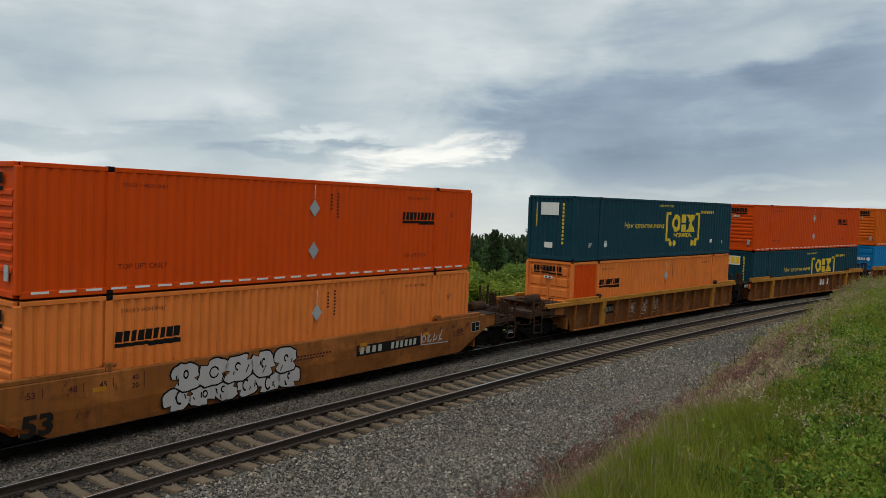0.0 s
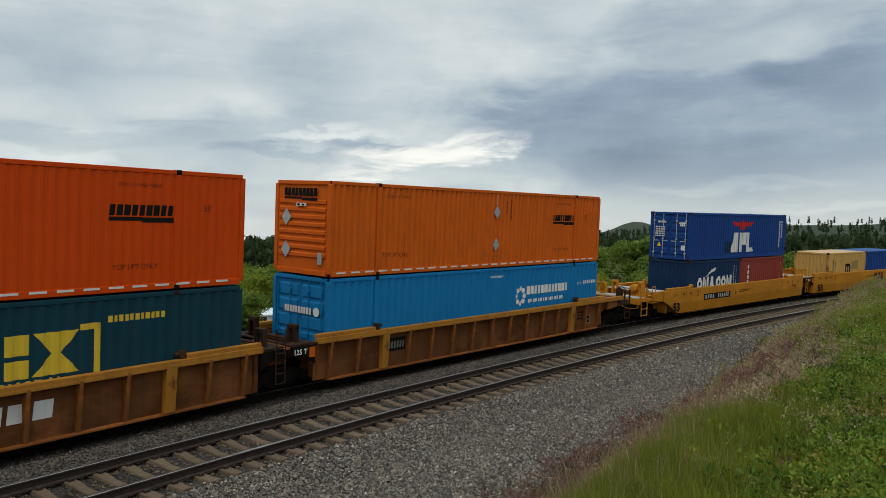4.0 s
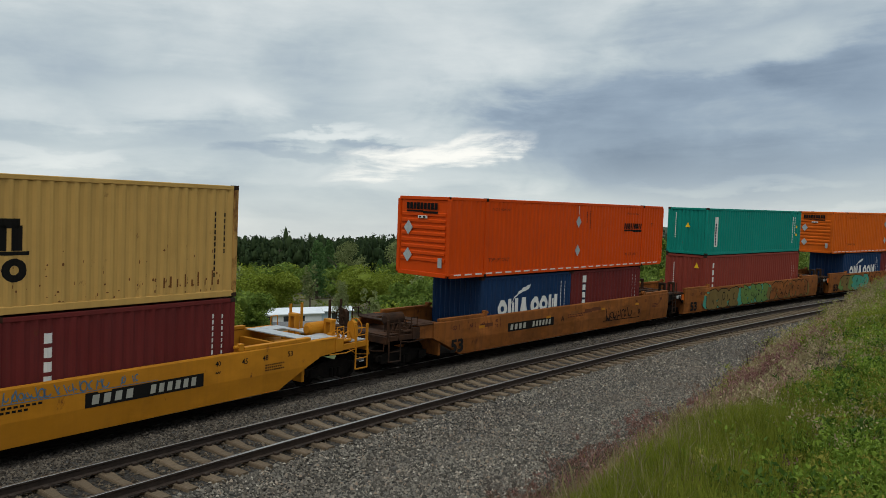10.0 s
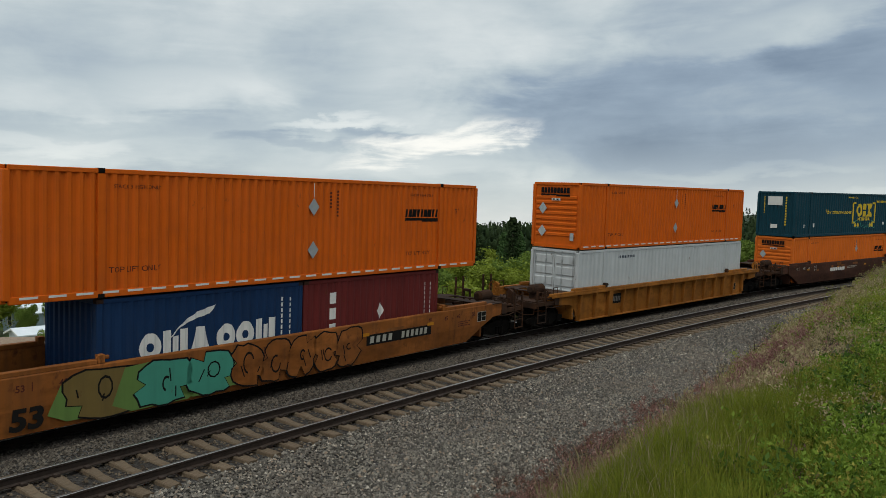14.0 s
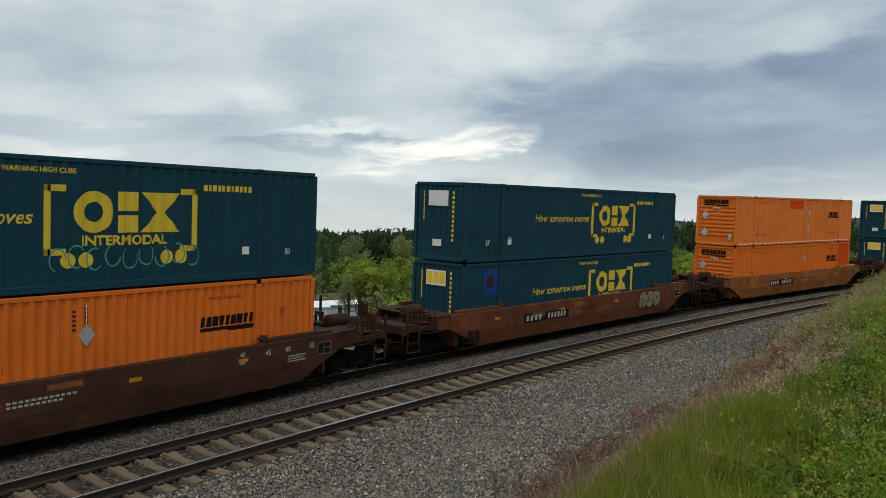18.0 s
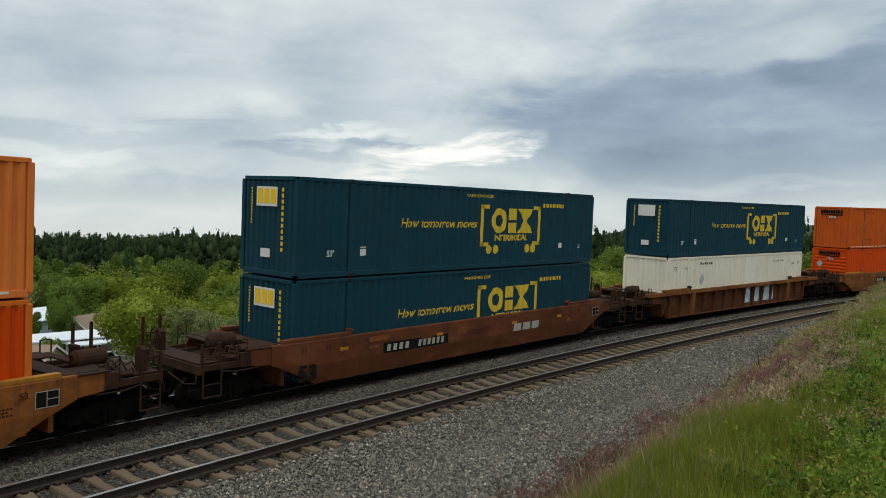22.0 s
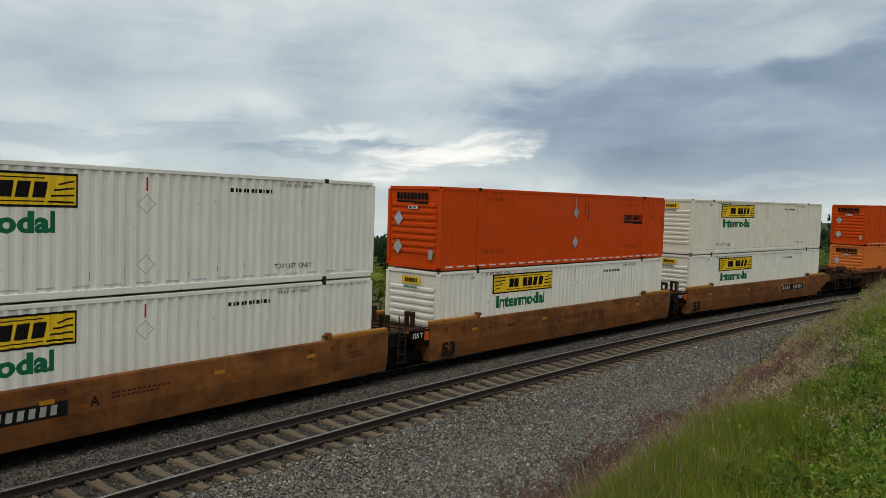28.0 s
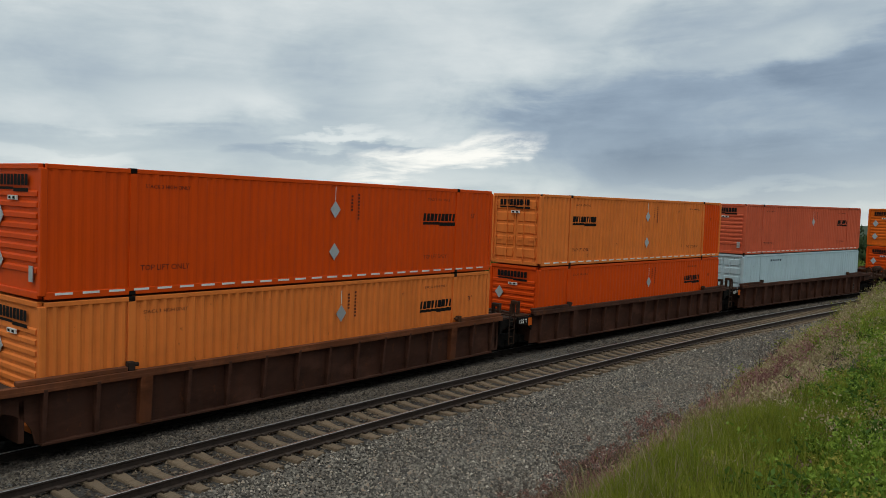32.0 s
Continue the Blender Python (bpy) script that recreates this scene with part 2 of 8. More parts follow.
M = {
    "red": paint("red orange paint", (0.57, 0.058, 0.001), 0.5, 0.22, 0, 0.15, 1),
    "redworn": paint("worn red orange paint", (0.54, 0.095, 0.010), 0.6, 0.5, 0.15, 0.3, 2),
    "orange": paint("orange paint", (0.575, 0.105, 0.005), 0.55, 0.32, 0.04, 0.3, 3),
    "peach": paint("faded pale orange paint", (0.65, 0.172, 0.031), 0.6, 0.34, 0.06, 0.4, 4),
    "apricot": paint("mid orange paint", (0.64, 0.140, 0.014), 0.55, 0.32, 0.04, 0.3, 30),
    "pink": paint("faded red paint", (0.52, 0.10, 0.045), 0.6, 0.3, 0.05, 0.4, 5),
    "deepblue": paint("dark teal blue paint", (0.006, 0.042, 0.060), 0.5, 0.3, 0.03, 0.25, 6),
    "white": paint("white paint", (0.78, 0.735, 0.635), 0.5, 0.2, 0.06, 0.2, 8),
    "cream": paint("off white paint", (0.75, 0.69, 0.56), 0.5, 0.22, 0.02, 0.2, 9),
    "blue": paint("royal blue paint", (0.008, 0.047, 0.200), 0.5, 0.4, 0.10, 0.3, 10),
    "navy": paint("navy blue paint", (0.008, 0.030, 0.085), 0.5, 0.3, 0.05, 0.2, 11),
    "brightblue": paint("bright blue paint", (0.006, 0.165, 0.39), 0.5, 0.15, 0.0, 0.2, 12),
    "tan": paint("tan yellow paint", (0.50, 0.300, 0.087), 0.55, 0.25, 0.12, 0.3, 13),
    "maroon": paint("maroon paint", (0.128, 0.019, 0.017), 0.55, 0.35, 0.12, 0.3, 14),
    "oxide": paint("red oxide paint", (0.225, 0.040, 0.026), 0.55, 0.3, 0.06, 0.25, 15),
    "teal": paint("teal green paint", (0.004, 0.215, 0.165), 0.5, 0.2, 0.04, 0.2, 16),
    "grey": paint("light grey paint", (0.46, 0.48, 0.48), 0.55, 0.3, 0.04, 0.3, 17),
    "paleblue": paint("pale blue grey paint", (0.40, 0.52, 0.56), 0.55, 0.25, 0.02, 0.3, 18),
    "caryellow": paint("wagon yellow paint", (0.45, 0.178, 0.011), 0.55, 0.20, 0.08, 0.25, 19, blotch=0.25),
    "caryellowold": paint("old wagon yellow paint", (0.26, 0.094, 0.013), 0.6, 0.55, 0.30, 0.3, 20, blotch=0.75),
    "carbrown": paint("brown wagon paint", (0.185, 0.066, 0.016), 0.65, 0.6, 0.40, 0.45, 21, blotch=0.75),
    "carorange": paint("rusty orange wagon paint", (0.235, 0.077, 0.015), 0.65, 0.6, 0.42, 0.45, 22, blotch=0.75),
    "carred": paint("red brown wagon paint", (0.112, 0.035, 0.013), 0.65, 0.45, 0.35, 0.3, 23, blotch=0.75),
    "carpanel": paint("deeply rusted panel", (0.085, 0.033, 0.013), 0.75, 0.5, 0.5, 0.4, 28, blotch=0.75),
    "panelorange": paint("rust brown panel", (0.125, 0.044, 0.012), 0.7, 0.5, 0.45, 0.4, 29, blotch=0.75),
    "cardark": paint("dark brown wagon paint", (0.054, 0.021, 0.012), 0.7, 0.5, 0.3, 0.25, 24, blotch=0.75),
    "rust": coarse("rusted steel", (0.022, 0.012, 0.008), (0.070, 0.030, 0.013), 3.0, 0.9, 0.25, third=(0.030, 0.022, 0.018), spec=0.2),
    "black": coarse("black greasy steel", (0.005, 0.0045, 0.004), (0.013, 0.010, 0.008), 5.0, 0.92, 0.2, spec=0.1),
    "chordyellow": paint("yellow top chord paint", (0.37, 0.155, 0.02), 0.6, 0.45, 0.3, 0.3, 25),
    "galv": coarse("galvanised grating", (0.36, 0.38, 0.40), (0.50, 0.52, 0.53), 6.0, 0.5, 0.2, 0.01, 0.4),
    "markblack": paint("black marking paint", (0.010, 0.009, 0.008), 0.85, 0.05, 0, 0.0),
    "markwhite": paint("white marking paint", (0.66, 0.65, 0.61), 0.6, 0.2, 0, 0.2),
    "markyellow": paint("yellow marking paint", (0.62, 0.43, 0.035), 0.6, 0.15, 0, 0.15),
    "markgold": paint("golden yellow sign", (0.80, 0.50, 0.02), 0.5, 0.1, 0, 0.1),
    "markgreen": paint("dark green marking paint", (0.01, 0.13, 0.055), 0.6, 0.1, 0, 0.1),
    "markred": paint("red marking paint", (0.50, 0.02, 0.015), 0.6, 0.15, 0, 0.1),
    "marknavy": paint("dark marking paint", (0.02, 0.03, 0.05), 0.6, 0.1, 0, 0.1),
    "numberwhite": paint("dusty white marking", (0.36, 0.345, 0.29), 0.8, 0.3, 0, 0.1),
    "numberdim": paint("grimy pale marking", (0.17, 0.15, 0.13), 0.8, 0.4, 0.1, 0.1),
    "markrust": paint("rust stain", (0.16, 0.062, 0.018), 0.8, 0.4, 0.3, 0.4),
    "markbrown": paint("brown red marking paint", (0.075, 0.018, 0.011), 0.6, 0.2, 0, 0.1),
    "silver": coarse("bare aluminium placard", (0.38, 0.41, 0.42), (0.50, 0.52, 0.53), 8.0, 0.45, 0.1, 0.005, 0.5),
    "spraywhite": paint("pale grey spray paint", (0.42, 0.385, 0.37), 0.7, 0.3, 0.1, 0.2),
    "spraypale": paint("faded olive grey spray paint", (0.21, 0.19, 0.115), 0.75, 0.4, 0.15, 0.3),
    "sprayslate": paint("slate blue spray paint", (0.09, 0.17, 0.24), 0.7, 0.25, 0.05, 0.2),
    "sprayteal": paint("teal spray paint", (0.06, 0.27, 0.19), 0.7, 0.25, 0.1, 0.2),
    "sprayolive": paint("brown olive spray paint", (0.17, 0.115, 0.035), 0.7, 0.35, 0.1, 0.3),
    "tanpatch": paint("greyed tan paint", (0.30, 0.21, 0.075), 0.7, 0.3, 0.05, 0.2, 31),
    "roofdust": paint("dusty pale roof paint", (0.52, 0.37, 0.235), 0.75, 0.3, 0.15, 0.3, 32),
    "roofblue": paint("dusty blue roof paint", (0.045, 0.105, 0.27), 0.65, 0.3, 0.05, 0.4, 33),
    "tanrust": paint("rust-eaten tan paint", (0.45, 0.25, 0.07), 0.65, 0.5, 1.0, 0.3, 27),
    "spraygreen": paint("olive green spray paint", (0.12, 0.20, 0.05), 0.7, 0.3, 0.1, 0.3),
    "sprayblue": paint("pale blue spray paint", (0.33, 0.49, 0.62), 0.7, 0.2, 0.05, 0.2),
    "railside": coarse("rusty rail web", (0.026, 0.018, 0.014), (0.05, 0.032, 0.023), 8.0, 0.8, 0.25),
    # far track's rails: shade under the train put into the colour
    "shadedrail": coarse("rail web in painted train shade", (0.008, 0.006, 0.005), (0.018, 0.013, 0.010), 8.0, 0.9, 0.25, spec=0.15),
    "railtop": coarse("worn rail head", (0.26, 0.25, 0.24), (0.42, 0.41, 0.40), 12.0, 0.30, 0.1, 0.004, 0.9),
    "tie": coarse("weathered concrete tie", (0.095, 0.066, 0.042), (0.177, 0.128, 0.082), 9.0, 0.9, 0.5, 0.02, 0, (1, 3, 1), (0.15, 0.115, 0.075)),
    # far track's ties: the train's shade put into the colour
    "shadedtie": coarse("tie in painted train shade", (0.018, 0.013, 0.010), (0.042, 0.031, 0.022), 9.0, 0.9, 0.5, 0.02, 0, (1, 3, 1)),
}


# ---- shape helpers ----
def box(bm, x0, x1, y0, y1, z0, z1):
    v = [bm.verts.new((x, y, z)) for x in (x0, x1) for y in (y0, y1) for z in (z0, z1)]
    for f in ((0, 1, 3, 2), (4, 6, 7, 5), (0, 4, 5, 1), (2, 3, 7, 6), (0, 2, 6, 4), (1, 5, 7, 3)):
        bm.faces.new([v[i] for i in f])


def prism(bm, pts, a, b, axis="y"):
    """A polygon in the two other axes, drawn out from a to b along the axis."""
    def at(p, q):
        return {"y": (p[0], q, p[1]), "x": (q, p[0], p[1]), "z": (p[0], p[1], q)}[axis]
    lo, hi = [bm.verts.new(at(p, a)) for p in pts], [bm.verts.new(at(p, b)) for p in pts]
    bm.faces.new(lo)
    bm.faces.new(hi[::-1])
    for i in range(len(pts)):
        j = (i + 1) % len(pts)
        bm.faces.new((lo[j], lo[i], hi[i], hi[j]))


def tube(bm, p, q, r, n=8, r2=None):
    p, q = Vector(p), Vector(q)
    d = (q - p).normalized()
    u = d.orthogonal().normalized()
    w = d.cross(u)
    r2 = r if r2 is None else r2
    ring = [[bm.verts.new(c + (u * math.cos(k * 2 * math.pi / n) + w * math.sin(k * 2 * math.pi / n)) * rr) for k in range(n)] for c, rr in ((p, r), (q, r2))]
    for k in range(n):
        bm.faces.new((ring[0][k], ring[0][(k + 1) % n], ring[1][(k + 1) % n], ring[1][k]))
    bm.faces.new(ring[0][::-1])
    bm.faces.new(ring[1])


def bent(bm, pts, r, n=6):
    for p, q in zip(pts, pts[1:]):
        tube(bm, p, q, r, n)


def lathe(bm, prof, centre, n=20):
    """Turns (radius, y) points round an axle along y."""
    c = Vector(centre)
    rings = [[bm.verts.new(c + Vector((r * math.cos(2 * math.pi * k / n), y, r * math.sin(2 * math.pi * k / n)))) for k in range(n)] for r, y in prof]
    for a, b in zip(rings, rings[1:]):
        for k in range(n):
            bm.faces.new((a[k], a[(k + 1) % n], b[(k + 1) % n], b[k]))
    bm.faces.new(rings[0][::-1])
    bm.faces.new(rings[-1])


MESHES = {}


def finish(bm, name, material, bevel=0.0):
    if bevel:
        bmesh.ops.bevel(bm, geom=list(bm.edges), offset=bevel, segments=1, affect="EDGES", clamp_overlap=True)
    bmesh.ops.recalc_face_normals(bm, faces=bm.faces)
    me = bpy.data.meshes.new(name)
    bm.to_mesh(me)
    bm.free()
    me.materials.append(material)
    return me


def shaped(key, name, material, draw, bevel=0.0):
    """A mesh that is drawn once and shared by all that look alike."""
    key = (key, material.name)
    if key not in MESHES:
        bm = bmesh.new()
        draw(bm)
        MESHES[key] = finish(bm, name, material, bevel)
    return MESHES[key]


def piece(name, mesh, parent, m=None, label=""):
    ob = new(name, mesh)
    ob.parent = parent
    if m is not None:
        ob.matrix_basis = m
    return tagged(ob, label)


def part(name, bm, material, parent, label="", bevel=0.0, m=None):
    return piece(name, finish(bm, name, material, bevel), parent, m, label)


def raw(name, verts, faces, material, parent=None, smooth=False):
    me = bpy.data.meshes.new(name)
    me.from_pydata(verts, [], faces)
    me.materials.append(material)
    if smooth:
        me.polygons.foreach_set("use_smooth", [True] * len(me.polygons))
    ob = new(name, me)
    ob.parent = parent
    return ob


def thing(name, label, category, group="", m=None):
    ob = tagged(new(name), label, category, group)
    ob.empty_display_size = 0.2
    if m is not None:
        ob.matrix_basis = m
    return ob


# ---- the line of the railway: a right-hand bend with cant and a slight climb ----
BEND, CANT, CLIMB = 0.00429, 0.0627, 0.00953
RADIUS, ARC0, ARC1, TRACK2 = 1 / 0.00429, -40.0, 120.0, -4.465


def line_at(s, n=0.0):
    """x, y and heading of the point n metres to the left of the line, s metres along it."""
    c = min(max(s, ARC0), ARC1)
    h = -BEND * c
    x, y = RADIUS * math.sin(BEND * c) + (s - c) * math.cos(h), -RADIUS * (1 - math.cos(BEND * c)) + (s - c) * math.sin(h)
    return x - n * math.sin(h), y + n * math.cos(h), h


def rise(s):
    return CLIMB * np.clip(s, -60, 150)


def track_pose(s, n=0.0, half=0.0):
    """A frame on the canted rail tops; half: half the distance between the two turning points of a vehicle."""
    if half:
        ax, ay, _ = line_at(s - half, n)
        bx, by, _ = line_at(s + half, n)
        x, y, h = (ax + bx) / 2, (ay + by) / 2, math.atan2(by - ay, bx - ax)
    else:
        x, y, h = line_at(s, n)
    return Matrix.Translation((x, y, float(rise(s)))) @ Matrix.Rotation(h, 4, "Z") @ Matrix.Rotation(-math.atan(CLIMB), 4, "Y") @ Matrix.Rotation(CANT, 4, "X")


def where(x, y):
    """s and n of places in the plan (arrays)."""
    x, y = np.asarray(x, float), np.asarray(y, float)
    s = RADIUS * np.arctan2(x, y + RADIUS)
    n = np.hypot(x, y + RADIUS) - RADIUS
    for s0, far in ((ARC0, False), (ARC1, True)):
        px, py, h = line_at(s0)
        along = (x - px) * math.cos(h) + (y - py) * math.sin(h)
        side = -(x - px) * math.sin(h) + (y - py) * math.cos(h)
        use = (along > 0) & (s > 0) if far else (along < 0) & (x < 30)
        s, n = np.where(use, s0 + along, s), np.where(use, side, n)
    return s, n


def ease(v, a, b):
    t = np.clip((v - a) / (b - a), 0, 1)
    return t * t * (3 - 2 * t)


def bumps(x, y, w, seed=0.0):
    return (np.sin(x / w + seed) * np.cos(y / w * 1.3 + 2 * seed) + 0.5 * np.sin(x / w * 2.3 + y / w * 1.7 + seed * 3) + 0.3 * np.cos(x / w * 4.1 - y / w * 3.7 + seed)) / 1.8


def toe(s):
    """Where the stones end and the bank begins."""
    return np.interp(s, [-60, 5, 14, 24, 34, 42, 50, 80, 200], [-12, -11.4, -10.9, -9.7, -8.45, -8.0, -7.75, -8.0, -9.0])


def verge(s):
    """How far beyond the toe, out over the stones, brown litter and dry plants reach."""
    return np.interp(s, [12, 16, 22, 28], [-1.1, -1.0, -0.5, 0.0])


def ground(x, y):
    s, n = where(x, y)
    t = toe(s) + 0.35 * bumps(x, y, 1.9, 0.4)
    z = np.interp(n, [-11, -9.5, -7.0, -6.3, -5.8, -5.2, -3.7, -3.1, -2.7, -1.9, -1.3, -0.85, 0.85, 1.3, 2.1, 2.9, 4.8], [-1.0, -0.92, -0.70, -0.47, -0.335, -0.32, -0.225, -0.16, -0.15, -0.215, -0.235, -0.31, -0.21, -0.14, -0.13, -0.22, -0.85])
    bank = ease(t - n, -0.4, np.interp(s, [26, 38], [5.4, 4.7])) * 3.32 + np.clip(t - n - 5.4, 0, 60) * 0.035 + ease(t - n, 0.3, 2.5) * 0.10 * bumps(x, y, 1.3, 1.1)
    z = z + bank
    drop = -9.7 * ease(n, 4.2, 26) + 0.5 * bumps(x, y, 14, 0.3) * ease(n, 12, 40)
    z = z + drop + rise(s) * (1 - ease(np.abs(n), 20, 70))
    far = np.hypot(x, y)
    z = z + ease(far, 420, 1500) * (10 * bumps(x, y, 260, 0.8) + 6)
    az = np.arctan2(y + 18, x)
    z = z + 36 * np.exp(-((far - 2900) / 650) ** 2) * np.exp(-((az - 0.350) / 0.030) ** 2) + 38 * np.exp(-((far - 2900) / 900) ** 2) * np.exp(-((az - 0.345) / 0.085) ** 2)
    z = z + 42 * np.exp(-((far - 2000) / 600) ** 2) * ease(0.42 - az, 0, 0.25)
    return z


# ---- ground, one sheet ----
def ladder(parts):
    out = []
    for a, b, step in parts:
        out += list(np.arange(a, b, step))
    return np.array(out + [parts[-1][1]])


gx = ladder([(-4600, -1000, 300), (-1000, -200, 60), (-200, -30, 8), (-30, 0, 1.2), (0, 64, 0.6), (64, 110, 1.5), (110, 400, 10), (400, 1400, 40), (1400, 4600, 80)])
gy = ladder([(-4600, -1000, 300), (-1000, -200, 60), (-200, -34, 8), (-34, -19, 1.0), (-19, 6, 0.45), (6, 40, 2.5), (40, 400, 10), (400, 1400, 40), (1400, 4600, 80)])
GX, GY = np.meshgrid(gx, gy, indexing="ij")
GZ = ground(GX, GY)
gs, gn = where(GX, GY)
nx, ny = GX.shape
idx = np.arange(nx * ny).reshape(nx, ny)
quads = np.stack([idx[:-1, :-1], idx[1:, :-1], idx[1:, 1:], idx[:-1, 1:]], -1).reshape(-1, 4)


def ground_material():
    m, n, l, b = shader("stones, soil and meadow", 0.95)
    geo = n.new("ShaderNodeNewGeometry")

    def noise_of(scale, detail=6, rough=0.6):
        t = n.new("ShaderNodeTexNoise")
        l.new(geo.outputs["Position"], t.inputs["Vector"])
        t.inputs["Scale"].default_value, t.inputs["Detail"].default_value, t.inputs["Roughness"].default_value = scale, detail, rough
        return t.outputs["Fac"]
    v = n.new("ShaderNodeTexVoronoi")
    l.new(geo.outputs["Position"], v.inputs["Vector"])
    v.inputs["Scale"].default_value = 16.0
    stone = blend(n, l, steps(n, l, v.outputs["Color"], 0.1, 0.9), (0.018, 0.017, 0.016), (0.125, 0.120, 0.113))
    # darkens cell rims: shade in the gaps between stones put into the colour
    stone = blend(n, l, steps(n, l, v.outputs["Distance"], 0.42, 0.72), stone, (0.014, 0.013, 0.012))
    stone = blend(n, l, steps(n, l, noise_of(0.35), 0.5, 0.72, 0.4), stone, (0.12, 0.10, 0.085))
    soil = blend(n, l, noise_of(5.0), (0.075, 0.045, 0.028), (0.036, 0.027, 0.014))
    soil = blend(n, l, steps(n, l, noise_of(0.6), 0.46, 0.62, 0.6), soil, (0.024, 0.034, 0.011))
    valley = blend(n, l, steps(n, l, noise_of(0.06), 0.4, 0.6), (0.055, 0.085, 0.022), (0.13, 0.11, 0.06))
    wood = blend(n, l, noise_of(0.02, 8, 0.7), (0.012, 0.024, 0.010), (0.035, 0.055, 0.022))
    zone = n.new("ShaderNodeVertexColor")
    zone.layer_name = "zone"
    parts = n.new("ShaderNodeSeparateColor")
    l.new(zone.outputs[0], parts.inputs[0])
    # near black: dirt between the near rails, painted shade beneath the train
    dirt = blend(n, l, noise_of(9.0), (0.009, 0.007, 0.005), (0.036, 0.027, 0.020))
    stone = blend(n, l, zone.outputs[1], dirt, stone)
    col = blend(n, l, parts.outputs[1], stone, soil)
    col = blend(n, l, parts.outputs[0], col, valley)
    col = blend(n, l, parts.outputs[2], col, wood)
    l.new(col, b.inputs["Base Color"])
    relief(n, l, b, v.outputs["Distance"], 0.6, 0.04)
    return m


def make_ground():
    verts = np.stack([GX, GY, GZ], -1).reshape(-1, 3)
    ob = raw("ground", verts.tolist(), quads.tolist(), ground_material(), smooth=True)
    tagged(ob, "grey crushed stone beside tracks, rough grassy bank, wooded valley", "ground", kind="structure")
    layer = ob.data.color_attributes.new("zone", "FLOAT_COLOR", "POINT")
    soil = ease(toe(gs) - gn - verge(gs), -0.9, 0.5)
    far = np.hypot(GX, GY)
    # alpha: some dirt between the near rails, nearly all painted shade under the train
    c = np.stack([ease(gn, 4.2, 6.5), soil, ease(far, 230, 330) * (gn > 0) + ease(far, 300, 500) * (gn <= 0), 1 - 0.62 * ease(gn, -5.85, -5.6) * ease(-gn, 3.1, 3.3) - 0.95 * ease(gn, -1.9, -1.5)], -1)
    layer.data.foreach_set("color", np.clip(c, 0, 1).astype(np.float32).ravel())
    return ob


make_ground()


# ---- rails ----
def rail(track_n, side, parent):
    prof = [(-0.075, -0.185), (0.075, -0.185), (0.075, -0.170), (0.012, -0.150), (0.010, -0.055), (0.036, -0.040), (0.036, -0.006), (0.028, 0.0), (-0.028, 0.0), (-0.036, -0.006), (-0.036, -0.040), (-0.010, -0.055), (-0.012, -0.150), (-0.075, -0.170)]
    stations = list(np.arange(-60, 130.1, 1.0))
    verts, faces = [], []
    k = len(prof)
    for i, s in enumerate(stations):
        m = track_pose(s, track_n)
        verts += [tuple(m @ Vector((0, side * 0.753 + a, c))) for a, c in prof]
        if i:
            faces += [((i - 1) * k + j, (i - 1) * k + (j + 1) % k, i * k + (j + 1) % k, i * k + j) for j in range(k)]
    ob = raw("rail", verts, faces, M["railside" if track_n else "shadedrail"], parent)
    ob.data.materials.append(M["railtop"])
    for f in ob.data.polygons:
        if f.index % k in (6, 7, 8):
            f.material_index = 1
    return ob


near_track = thing("railway_track", "worn steel rails on grey ties in crushed stone", "track")
far_track = thing("railway_track", "steel rails on ties beneath the goods train", "track")
for tr, tn in ((near_track, TRACK2), (far_track, 0.0)):
    tagged(tr, kind="structure")
    for side in (-1, 1):
        rail(tn, side, tr)


# ---- containers ----
class Flute:
    """The outer line of a corrugated wall along x."""
    def __init__(self, length, pitch, depth):
        self.length, self.pitch, self.depth = length, pitch, depth

    def cuts(self, x0, x1):
        p, out = self.pitch, []
        k = math.floor(x0 / p) - 1
        while k * p < x1 + p:
            out += [k * p + q * p for q in (0.0, 0.26, 0.5, 0.76)]
            k += 1
        return [c for c in out if x0 + 1e-4 < c < x1 - 1e-4]

    def inset(self, x):
        q = (x / self.pitch) % 1.0
        return self.depth * float(np.interp(q, [0, 0.26, 0.5, 0.76, 1.0], [0, 0, 1, 1, 0]))


def fluted(flute, x0, x1, z0, z1, y, outward=-1):
    """A corrugated sheet from x0 to x1, crests at y, valleys set in."""
    xs = [x0] + flute.cuts(x0, x1) + [x1]
    verts, faces = [], []
    for i, x in enumerate(xs):
        yy = y - outward * flute.inset(x)
        verts += [(x, yy, z0), (x, yy, z1)]
        if i:
            a = 2 * i
            faces.append((a - 2, a, a + 1, a - 1))
    return verts, faces


